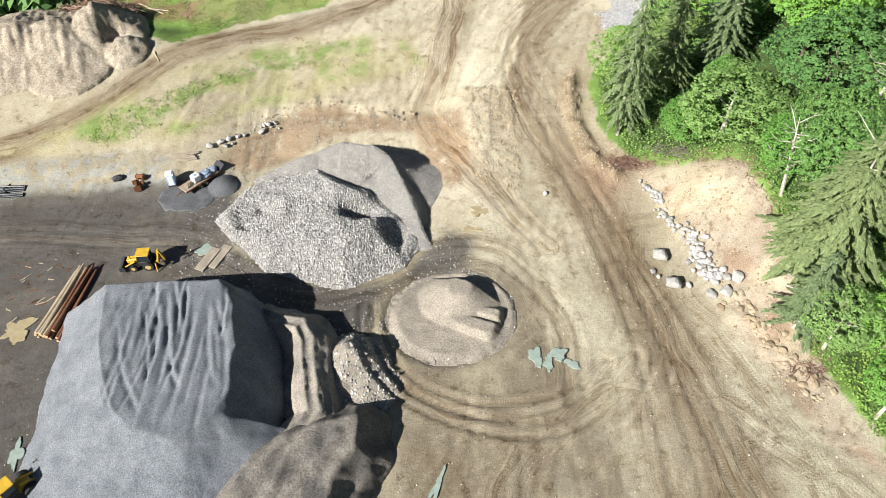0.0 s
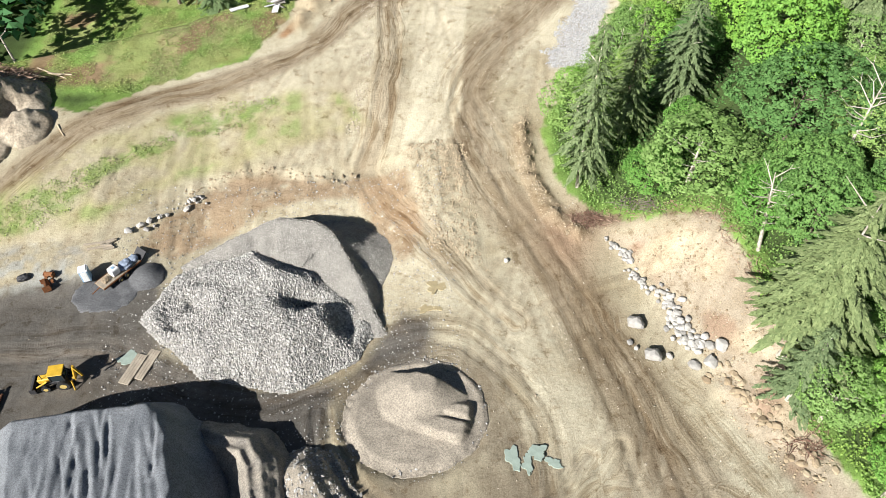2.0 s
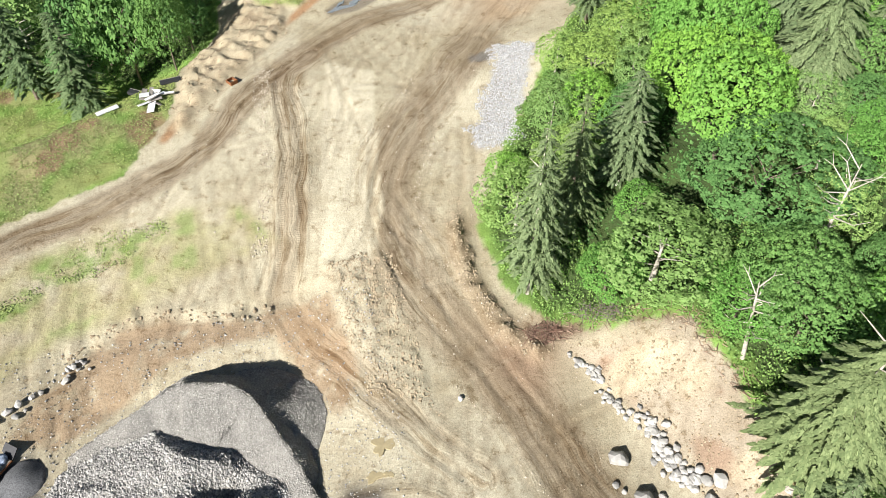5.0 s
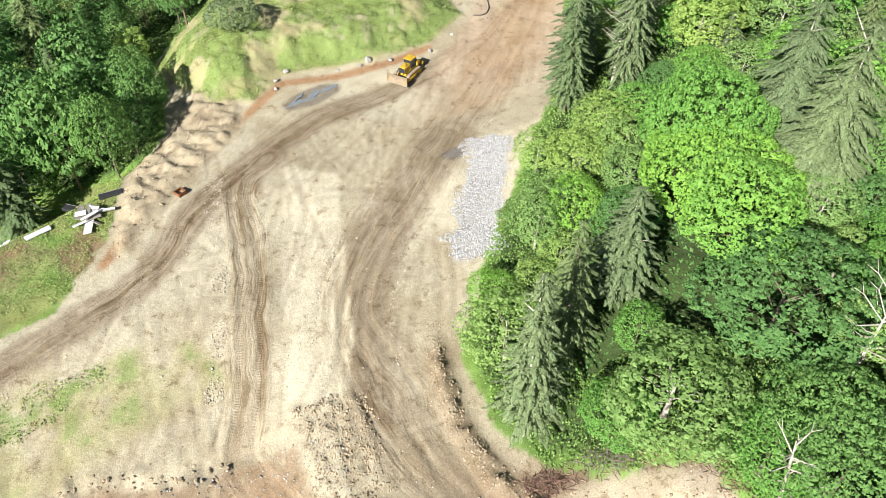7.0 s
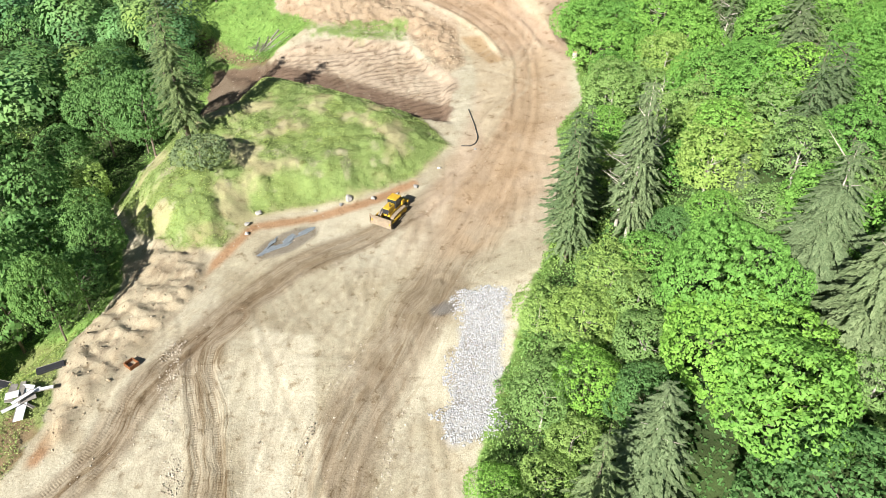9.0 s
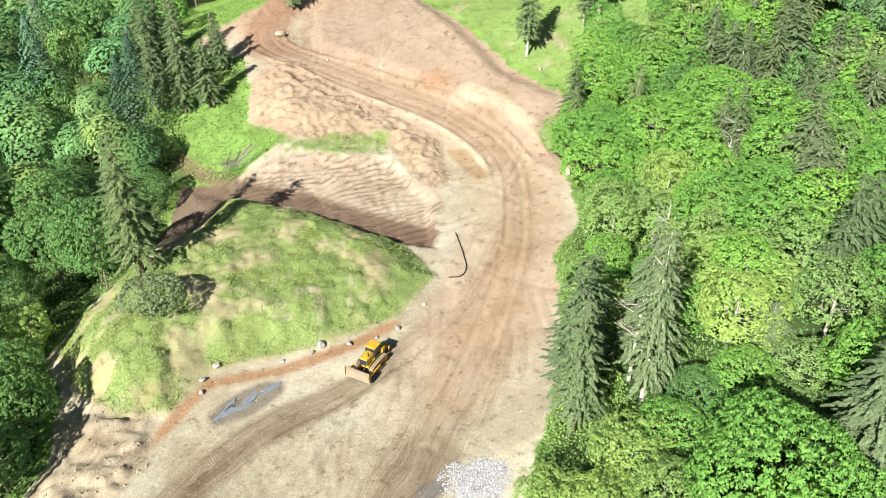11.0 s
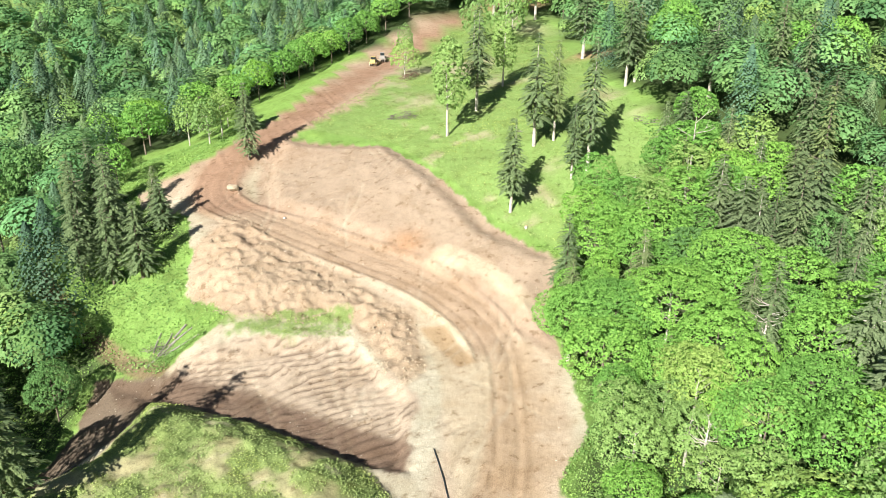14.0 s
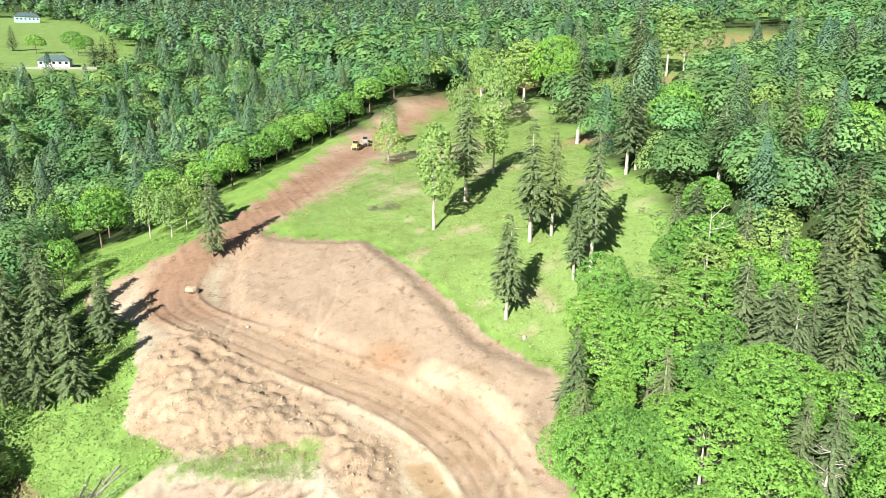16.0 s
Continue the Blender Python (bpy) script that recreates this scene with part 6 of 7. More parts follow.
p, s = strew(6000, 16, 32, 78, 108, lambda x, y: np.abs(along(x, y, *WINDROW)[1] + 1.6 * fbm(x / 2, y / 2, 120, 3)) < 1.4, 0.1, 0.5, 2.5)
gravel("windrow_clod", np.column_stack([p, surface(p[:, 0], p[:, 1])]), s, CLOD, "lumpy clods in the bank of pushed soil beside the road")
for line, off, half, x0, x1, y0, y1 in ((WEST_RUT, 3.8, 1.1, -9, 6, 104, 140), (EAST_RUT, -5.2, 0.6, 6, 30, 84, 140), (EAST_RUT, 4.8, 0.5, 4, 28, 60, 132), (WEST_TRACK, 3.4, 0.5, -50, 4, 96, 140)):
    p, s = strew(9000, x0, x1, y0, y1, lambda x, y: (np.abs(along(x, y, *line)[1] - off + 1.2 * fbm(x / 3, y / 3, 835, 3)) < half) & (fbm(x / 4, y / 4, 837, 3) > -0.05), 0.08, 0.42, 2.6)
    gravel("rut_clod", np.column_stack([p, surface(p[:, 0], p[:, 1])]), s, SOIL_STONE, "crumbled clods thrown up beside the wheel ruts")
CLODS = [stone_mesh(40 + k, CLOD, 0.8) for k in range(4)]
for k in range(100):
    u = srng.uniform(0, 26)
    x = -30 + u
    y = float(np.interp(x, (-30, -23, -18, -11, -4), (95, 98.2, 98.7, 96.5, 96.2))) + srng.normal(0, 0.6)
    ob = new("soil_clod", CLODS[k % 4])
    size = srng.uniform(0.2, 0.62)
    ob.matrix_basis = pose(x, y, at_ground(x, y) - 0.1 * size, 0, 0, srng.uniform(0, 360)) @ Matrix.Diagonal((size * 1.4, size, size * 0.7, 1))
    tagged(ob, "rounded tan soil clod along the top of the bank", "clod", "bank clods")
p, s = strew(6000, 44, 102, 192, 296, lambda x, y: inside(x, y, *CUT) + 2 * fbm(x / 3, y / 3, 815, 3) > 0.5, 0.1, 0.5, 3)
gravel("cut_clod", np.column_stack([p, surface(p[:, 0], p[:, 1])]), s, CLOD, "small clods on the cut slope above the bend")
p, s = strew(6000, 28, 50, 40, 84, lambda x, y: inside(x, y, 29, 82, 43, 77.5, 45, 66, 46, 55, 47, 44, 44, 40, 37, 52, 36, 62, 33, 72) > 0, 0.08, 0.5, 3)
gravel("bank_stone", np.column_stack([p, surface(p[:, 0], p[:, 1]) + 0.02]), s, CLOD, "broken rock and clods on the cut bank")


for k in range(70):
    u = srng.uniform(0, 1)
    x, y = 37.5 + 7.5 * u + srng.normal(0, 0.9), 57.5 - 14 * u + srng.normal(0, 0.7)
    ob = new("soil_clod", CLODS[k % 4])
    size = srng.uniform(0.3, 1.1)
    ob.matrix_basis = pose(x, y, at_ground(x, y) + 0.08 * size, 0, 0, srng.uniform(0, 360)) @ Matrix.Diagonal((size * 1.3, size, size * 0.8, 1))
    tagged(ob, "broken tan soil clod on the cut bank", "clod", "cut bank clods")


def sticks(name, points, length, thick, mat, label):
    """Loose brush: thin three-sided sticks lying every way."""
    n = len(points)
    a, tilt = srng.uniform(0, 6.283, n), srng.normal(0, 0.25, n)
    l = length * srng.uniform(0.4, 1.3, n)
    way = np.stack([np.cos(a) * np.cos(tilt), np.sin(a) * np.cos(tilt), np.sin(tilt)], 1) * (l / 2)[:, None]
    side = np.stack([-np.sin(a), np.cos(a), np.zeros(n)], 1) * thick * srng.uniform(0.6, 1.5, (n, 1))
    up = np.array([0, 0, 1.0]) * thick * 1.6
    v = np.stack([points - way - side, points - way + side, points - way + up, points + way - side, points + way + side, points + way + up], 1)
    f = np.array([(0, 1, 4), (0, 4, 3), (1, 2, 5), (1, 5, 4), (2, 0, 3), (2, 3, 5), (0, 2, 1), (3, 4, 5)])
    faces = (f[None] + 6 * np.arange(n)[:, None, None]).reshape(-1, 3)
    return tagged(new(name, raw_mesh(name, v.reshape(-1, 3), faces, mat)), label, "brush", kind="stuff")


RED_BRUSH = stone_material("reddish_brush", (0.13, 0.075, 0.05), (0.36, 0.25, 0.18))
p, s = strew(5200, 24, 50, 40, 88, lambda x, y: (np.abs(along(x, y, 27, 83.5, 35, 82, 43, 78, 45.5, 66, 46.5, 55, 46, 48)[1] + 1.5 * fbm(x / 2, y / 2, 821, 3)) < 1.3), 0, 1)
sticks("brush", np.column_stack([p, surface(p[:, 0], p[:, 1]) + srng.uniform(0, 0.25, len(p))]), 1.1, 0.035, RED_BRUSH, "reddish brown brush and twigs along the wood's edge")
p, s = strew(1600, -78, -50, 108, 128, lambda x, y: np.hypot((x + 62) / 1.6, y - 119 + 0.2 * (x + 62)) + 4 * fbm(x / 3, y / 3, 823, 3) < 4, 0, 1)
sticks("brush_pile", np.column_stack([p, surface(p[:, 0], p[:, 1]) + np.maximum(soil_heap(p[:, 0], p[:, 1]), 0) + srng.uniform(0, 0.9, len(p))]), 2.6, 0.06, RED_BRUSH, "tangled pile of dead branches behind the soil heap")


# ---- puddles ----
def puddle(x, y, rx, ry, turn, mat, label, lift=0.05, seed=1):
    n, vs = 40, []
    for k in range(n):
        a = 6.283 * k / n
        q = 0.8 + 0.75 * noise.noise(Vector((math.cos(a) * 1.2 + seed * 5.3, math.sin(a) * 1.2, 0.3 * seed))) + 0.3 * noise.noise(Vector((math.cos(a) * 3.5, math.sin(a) * 3.5 + seed, 0)))
        vs.append((math.cos(a) * rx * q, math.sin(a) * ry * q, 0.0))
    bm = bmesh.new()
    ring = [bm.verts.new(v) for v in vs]
    low = [bm.verts.new((v[0] * 1.04, v[1] * 1.04, -0.12)) for v in vs]
    bm.faces.new(ring)
    for k in range(n):
        bm.faces.new((ring[k - 1], low[k - 1], low[k], ring[k]))
    me = bpy.data.meshes.new("puddle")
    bm.to_mesh(me)
    bm.free()
    me.materials.append(mat)
    ob = new("puddle", me)
    ob.matrix_basis = pose(x, y, at_ground(x, y) + lift, 0, 0, turn)
    return tagged(ob, label, "puddle", "puddles")


TAN_L, GREEN_L, GREY_L = "shallow muddy tan puddle in the ruts", "milky blue-green puddle in the ruts", "shallow grey-blue pool beside the grassy mound"
for k, (x, y, rx, ry, turn, mat, label, lift) in enumerate((
        (-55, 54, 2.6, 2.2, 20, TAN_WATER, TAN_L, 0.10), (-48.3, 37, 0.8, 2.2, 10, GREEN_WATER, GREEN_L, 0.08), (5.3, 74.3, 1.5, 1.2, 30, TAN_WATER, TAN_L, 0.10), (3.8, 71.2, 1.2, 0.7, 0, TAN_WATER, TAN_L, 0.10),
        (5.2, 71.0, 0.7, 0.7, 0, TAN_WATER, TAN_L, 0.10), (11.6, 49.6, 0.9, 1.6, 8, GREEN_WATER, GREEN_L, 0.14), (13.0, 49.0, 0.6, 1.5, 0, GREEN_WATER, GREEN_L, 0.14), (14.4, 50.2, 1.0, 0.9, 0, GREEN_WATER, GREEN_L, 0.14),
        (16, 48.8, 1.1, 0.6, -20, GREEN_WATER, GREEN_L, 0.14), (-46.3, 40, 0.5, 1.6, 15, TAN_WATER, TAN_L, 0.08), (-34.2, 68.2, 1.4, 0.9, 20, GREEN_WATER, GREEN_L, 0.08), (-0.6, 33.6, 0.5, 1.9, -20, GREEN_WATER, GREEN_L, 0.12),
        (14.0, 153.7, 1.8, 0.6, 30, GREY_WATER, GREY_L, 0.12), (16.2, 154.3, 2.0, 0.5, 12, GREY_WATER, GREY_L, 0.12), (17.8, 155.6, 1.7, 0.6, 34, GREY_WATER, GREY_L, 0.12), (15.4, 155.6, 1.3, 0.35, 45, GREY_WATER, GREY_L, 0.12), (20.4, 156.3, 1.8, 0.5, 22, GREY_WATER, GREY_L, 0.12), (-43, 32.5, 2.2, 1.2, 10, GREEN_WATER, GREEN_L, 0.08))):
    puddle(x, y, rx, ry, turn, mat, label, lift, k + 1)


# ---- machines ----
def wheel(parent, x, y, r, w):
    t = new("wheel")
    t.parent = parent
    t.matrix_basis = pose(x, y, r, 90, 0, 0)
    bm = bmesh.new()
    bmesh.ops.create_cone(bm, cap_ends=True, segments=18, radius1=r, radius2=r, depth=w)
    bmesh.ops.bevel(bm, geom=[ed for ed in bm.edges if ed.calc_face_angle(0) > 1], offset=0.08 * r, segments=2, affect="EDGES")
    for k in range(18):
        box(bm, (0.07, 0.05, w * 0.9), (math.cos(k * 0.349) * r, math.sin(k * 0.349) * r, 0), (0, 0, k * 20))
    part("tyre", bm, RUBBER, t)
    bm = bmesh.new()
    bmesh.ops.create_cone(bm, cap_ends=True, segments=14, radius1=r * 0.52, radius2=r * 0.52, depth=w * 1.06)
    part("rim", bm, PALE_YELLOW, t, "pale dusty wheel rim")
    return t


def cab(parent, x, z, size, roof_mat=None):
    """A glazed cab with posts and a roof."""
    l, w, h = size
    c = new("cab")
    c.parent = parent
    c.matrix_basis = pose(x, 0, z)
    part("cab_frame", box(bmesh.new(), (l, w, h * 0.3), (0, 0, h * 0.15), bevel=0.05), DARK, c)
    for sx in (-1, 1):
        for sy in (-1, 1):
            part("post", box(bmesh.new(), (0.1, 0.1, h * 0.7), (sx * (l / 2 - 0.05), sy * (w / 2 - 0.05), h * 0.62)), DARK, c)
    for sy in (-1, 1):
        part("side_pane", box(bmesh.new(), (l - 0.22, 0.02, h * 0.6), (0, sy * (w / 2 - 0.06), h * 0.6)), GLASS, c)
    for sx in (-1, 1):
        part("front_pane", box(bmesh.new(), (0.02, w - 0.22, h * 0.6), (sx * (l / 2 - 0.06), 0, h * 0.6)), GLASS, c)
    part("roof", box(bmesh.new(), (l * 1.12, w * 1.08, 0.14), (0, 0, h + 0.02), bevel=0.05), roof_mat or YELLOW, c, "yellow painted cab roof")
    return c


def bucket_bm(w, d, h):
    """An open digging bucket: curved back, floor, two cheeks."""
    bm = bmesh.new()
    arc = [(d * 0.5 - d * 0.5 * math.cos(a) - d * 0.5, h * 0.5 - h * 0.5 * math.sin(a)) for a in np.linspace(-1.5, 1.7, 9)]
    for (x0, z0), (x1, z1) in zip(arc, arc[1:]):
        mid = ((x0 + x1) / 2, 0, (z0 + z1) / 2)
        box(bm, (math.hypot(x1 - x0, z1 - z0) + 0.03, w, 0.06), mid, (0, -math.degrees(math.atan2(z1 - z0, x1 - x0)), 0))
    for sy in (-1, 1):
        box(bm, (d * 0.75, 0.05, h * 0.9), (-d * 0.12, sy * (w / 2 - 0.03), h * 0.5))
    return bm


def bulldozer(x, y, turn, label, paint, z=None):
    g = thing("bulldozer", (x, y, at_ground(x, y) + 0.02 if z is None else z), label, "bulldozer", turn=turn)
    for sy in (-1, 1):
        t = new("crawler_track")
        t.parent = g
        t.matrix_basis = pose(0, sy * 1.15, 0)
        bm = bmesh.new()
        outline = []
        for k in range(28):
            a = 6.283 * k / 28
            ex, ez = math.cos(a), math.sin(a)
            outline.append((2.0 * np.sign(ex) * abs(ex) ** 0.55, 0.6 + 0.55 * np.sign(ez) * abs(ez) ** 0.55))
        for k in range(28):
            (x0, z0), (x1, z1) = outline[k - 1], outline[k]
            box(bm, (math.hypot(x1 - x0, z1 - z0) + 0.02, 0.6, 0.1), ((x0 + x1) / 2, 0, (z0 + z1) / 2), (0, -math.degrees(math.atan2(z1 - z0, x1 - x0)), 0))
            box(bm, (0.05, 0.6, 0.18), ((x0 + x1) / 2, 0, (z0 + z1) / 2), (0, -math.degrees(math.atan2(z1 - z0, x1 - x0)), 0))
        part("track_belt", bm, MUDDY, t, "muddy steel crawler belt")
        bm = box(bmesh.new(), (3.0, 0.42, 0.5), (0, 0, 0.6), bevel=0.08)
        for wx in (-1.6, 1.6):
            bmesh.ops.create_cone(bm, cap_ends=True, segments=16, radius1=0.46, radius2=0.46, depth=0.5, matrix=pose(wx, 0, 0.6, 90, 0, 0))
        part("track_frame", bm, paint, t)
        part("push_arm", box(bmesh.new(), (3.2, 0.2, 0.32), (1.9, sy * 1.62, 0.7), bevel=0.03), paint, g)
    part("body", box(bmesh.new(), (3.4, 1.5, 0.9), (-0.1, 0, 1.05), bevel=0.08), paint, g)
    part("hood", box(bmesh.new(), (1.9, 1.15, 1.0), (1.05, 0, 1.9), (0, 3, 0), bevel=0.1), paint, g)
    part("grille", box(bmesh.new(), (0.06, 1.0, 0.85), (2.04, 0, 1.85)), DARK, g)
    part("exhaust", rod(bmesh.new(), (1.2, 0.35, 2.3), (1.2, 0.35, 3.1), 0.09, 0.08, 10), DARK, g)
    cab(g, -0.55, 1.5, (1.5, 1.5, 1.55), paint)
    part("fuel_tank", box(bmesh.new(), (0.8, 1.9, 0.9), (-1.75, 0, 1.75), bevel=0.1), paint, g)
    bm = bmesh.new()
    for k in range(7):
        a = -0.55 + 1.1 * k / 6
        box(bm, (0.09, 3.9, 0.27), (3.3 + 0.35 * (1 - math.cos(a * 1.6)) * 1.6, 0, 0.2 + 0.23 * k), (0, 40 * a, 0))
    for sy in (-1, 1):
        box(bm, (0.35, 0.08, 1.5), (3.42, sy * 1.92, 0.85))
    part("blade", bm, MUDDY, g, "broad mud-caked dozer blade")
    for sy in (-1, 1):
        part("lift_cylinder", rod(bmesh.new(), (1.9, sy * 0.62, 2.2), (3.2, sy * 0.62, 1.0), 0.08, 0.06, 8), DARK, g)
    part("ripper_beam", box(bmesh.new(), (0.4, 2.2, 0.4), (-3.05, 0, 1.25), bevel=0.05), paint, g)
    part("ripper_arm", box(bmesh.new(), (1.2, 1.0, 0.25), (-2.5, 0, 1.3), (0, 10, 0)), paint, g)
    for sy in (-0.8, 0, 0.8):
        part("ripper_tooth", box(bmesh.new(), (0.28, 0.12, 1.3), (-3.25, sy, 0.8), (0, 14, 0)), STEEL, g)
    return g


bulldozer(34.4, 156.2, 221, "yellow bulldozer with a mud-caked blade parked on the haul road", YELLOW)
bulldozer(109.2, 360.6, 60, "small pale bulldozer working on the ridge road", PALE_YELLOW)
bulldozer(114.4, 366, 70, "small grey crawler machine parked on the ridge road", GREY_WOOD)


def backhoe(x, y, turn):
    g = thing("backhoe_loader", (x, y, at_ground(x, y) + 0.02), "yellow backhoe loader with folded boom parked in the dark yard", "backhoe", turn=turn)
    for sy in (-1, 1):
        wheel(g, 1.35, sy * 0.85, 0.52, 0.4)
        wheel(g, -0.75, sy * 0.85, 0.78, 0.5)
        part("loader_arm", rod(bmesh.new(), (0.9, sy * 0.62, 1.6), (2.5, sy * 0.62, 0.6), 0.11, 0.09, 6), YELLOW, g)
        part("stabiliser", rod(bmesh.new(), (-1.75, sy * 0.7, 1.2), (-1.95, sy * 1.35, 0.1), 0.1, 0.09, 6), YELLOW, g)
    part("chassis", box(bmesh.new(), (3.9, 0.8, 0.5), (0, 0, 0.85), bevel=0.05), DARK, g)
    part("hood", box(bmesh.new(), (1.5, 0.85, 0.75), (1.35, 0, 1.4), (0, 4, 0), bevel=0.1), YELLOW, g)
    part("exhaust", rod(bmesh.new(), (1.5, 0.25, 1.7), (1.5, 0.25, 2.5), 0.05, 0.05, 8), DARK, g)
    cab(g, -0.35, 1.0, (1.6, 1.5, 1.75))
    b3 = part("front_bucket", bucket_bm(2.2, 0.95, 0.85), DARK, g, "black front loading bucket")
    b3.matrix_basis = pose(2.75, 0, 0.05, 0, 0, 180)
    part("boom_swing", box(bmesh.new(), (0.4, 0.7, 0.8), (-1.95, 0, 0.95), bevel=0.05), YELLOW, g)
    part("boom", rod(bmesh.new(), (-2.0, 0.1, 1.1), (-2.6, 0.25, 3.5), 0.2, 0.16, 6), YELLOW, g)
    part("stick", rod(bmesh.new(), (-2.55, 0.25, 3.4), (-3.1, 0.35, 1.5), 0.16, 0.12, 6), YELLOW, g)
    rb = part("rear_bucket", bucket_bm(0.65, 0.7, 0.7), STEEL, g)
    rb.matrix_basis = pose(-2.9, 0.35, 0.75, 0, 60, 0)
    return g


backhoe(-41.4, 65.2, 184)


def loader(x, y, turn):
    g = thing("wheel_loader", (x, y, at_ground(x, y) + 0.02), "yellow wheel loader parked beside the sand stockpile", "loader", turn=turn)
    for sy in (-1, 1):
        wheel(g, 1.6, sy * 1.05, 0.85, 0.65)
        wheel(g, -1.6, sy * 1.05, 0.85, 0.65)
        part("lift_arm", rod(bmesh.new(), (1.0, sy * 0.45, 2.0), (3.2, sy * 0.45, 0.8), 0.16, 0.14, 6), YELLOW, g)
        part("fender", box(bmesh.new(), (1.7, 0.6, 0.1), (-1.6, sy * 1.05, 1.85), bevel=0.03), YELLOW, g)
    part("rear_body", box(bmesh.new(), (2.6, 1.5, 1.3), (-1.9, 0, 1.65), bevel=0.12), YELLOW, g)
    part("front_frame", box(bmesh.new(), (1.6, 1.1, 0.9), (1.3, 0, 1.2), bevel=0.08), YELLOW, g)
    part("exhaust", rod(bmesh.new(), (-1.6, 0.4, 2.2), (-1.6, 0.4, 3.1), 0.07, 0.07, 8), DARK, g)
    cab(g, -0.1, 1.5, (1.5, 1.5, 1.75))
    b3 = part("bucket", bucket_bm(2.9, 1.3, 1.2), STEEL, g)
    b3.matrix_basis = pose(3.6, 0, 0.1, 0, 0, 180)
    return g


loader(-46.2, 32.0, 52)


# ---- logs ----
def tube(bm, pts, radii, sides):
    """One closed round stem through the points."""
    way = (pts[-1] - pts[0]).normalized()
    side = way.cross(Vector((0, 0, 1)) if abs(way.z) < 0.9 else Vector((1, 0, 0))).normalized()
    up = side.cross(way)
    rings = [[bm.verts.new(p + (side * math.cos(6.2832 * k / sides) + up * math.sin(6.2832 * k / sides)) * q) for k in range(sides)] for p, q in zip(pts, radii)]
    for a, b2 in zip(rings, rings[1:]):
        for k in range(sides):
            bm.faces.new((a[k - 1], a[k], b2[k], b2[k - 1]))
    bm.faces.new(rings[0][::-1])
    bm.faces.new(rings[-1])
    bmesh.ops.recalc_face_normals(bm, faces=bm.faces)


def log(a, b2, r, mat, label, group, name="log"):
    a, b2 = Vector(a), Vector(b2)
    g = thing(name, tuple((a + b2) / 2), label, "log", group)
    o = (a + b2) / 2
    bm, n = bmesh.new(), 6
    bend = Vector((srng.normal(0, 0.08), srng.normal(0, 0.08), 0))
    pts = [a - o + (b2 - a) * k / n + bend * math.sin(math.pi * k / n) for k in range(n + 1)]
    tube(bm, pts, [r * (1 - 0.3 * k / n) * srng.uniform(0.93, 1.07) for k in range(n + 1)], 9)
    part("stem", bm, mat, g)
    d = (b2 - a).normalized() * 0.02
    part("butt", rod(bmesh.new(), pts[0] - d, pts[0] + d, r * 0.93, r * 0.93, 9), CUT_END, g, "pale sawn log end")
    part("tip", rod(bmesh.new(), pts[-1] - d, pts[-1] + d, r * 0.64, r * 0.64, 9), CUT_END, g, "pale sawn log end")
    return g


gz = at_ground(-50, 58)
for k in range(15):
    row_at = k % 9
    up = 0 if k < 9 else 1
    across = (row_at + 0.5 * up) / 8.0
    r = srng.uniform(0.17, 0.26)
    a = (-52.2 + 3.2 * across + srng.normal(0, 0.08), 53.4 - 0.6 * across + srng.normal(0, 0.35), gz + 0.25 + 0.38 * up)
    b2 = (-50.6 + 2.9 * across + srng.normal(0, 0.12), 64.2 + srng.normal(0, 0.4), gz + 0.25 + 0.38 * up)
    pale_one = across < 0.45
    log(a, b2, r, PALE_LOG if pale_one else RED_LOG, "long peeled pale log stacked in the yard" if pale_one else "long red-barked log stacked in the yard", "log stack")


def strewn_log(x, y, length, turn, r, mat=GREY_WOOD, label="bleached grey log lying at the wood's edge", group="fallen logs", rise=0.0):
    c, s = math.cos(radians(turn)), math.sin(radians(turn))
    x2, y2 = x + c * length, y + s * length
    log((x, y, at_ground(x, y) + r * 0.8), (x2, y2, at_ground(x2, y2) + r * 0.8 + rise), r, mat, label, group)


for x, y, l, turn, r in ((22, 221, 6, 30, 0.16), (24, 222.6, 5, 55, 0.2), (26, 223.6, 4.5, 20, 0.18), (23.4, 224, 5, 70, 0.14), (25, 221.6, 6, 5, 0.13), (27, 225, 3, 40, 0.25), (4.6, 194, 7, 60, 0.15), (7, 199, 6, 40, 0.14), (0, 189, 6, 75, 0.13),
                         (-4, 183, 5, 62, 0.12), (-24, 168, 7, 10, 0.12), (-18, 167, 6, 20, 0.12), (-14, 165, 5, 40, 0.14)):
    strewn_log(x, y, l, turn, r)
for x, y, l, turn, r in ((262, 344, 22, 60, 0.35), (268, 352, 20, 20, 0.3), (256, 338, 12, 75, 0.3), (128, 224, 7, 40, 0.15), (133, 234, 6, 10, 0.15)):
    strewn_log(x, y, l, turn, r, PALE_LOG, "long pale felled log lying in the clearing", "felled logs")
for x, y, l, turn, r in ((-58, 121, 5, -20, 0.14), (-56, 122, 6, -30, 0.12), (-54, 120.5, 4, -10, 0.16), (-51.5, 108.6, 2.6, -60, 0.14), (-49.4, 107.2, 2.4, -60, 0.12), (-60, 119, 4, 20, 0.12)):
    strewn_log(x, y, l, turn, r, PALE_LOG, "broken pale log beside the soil stockpile", "broken logs")


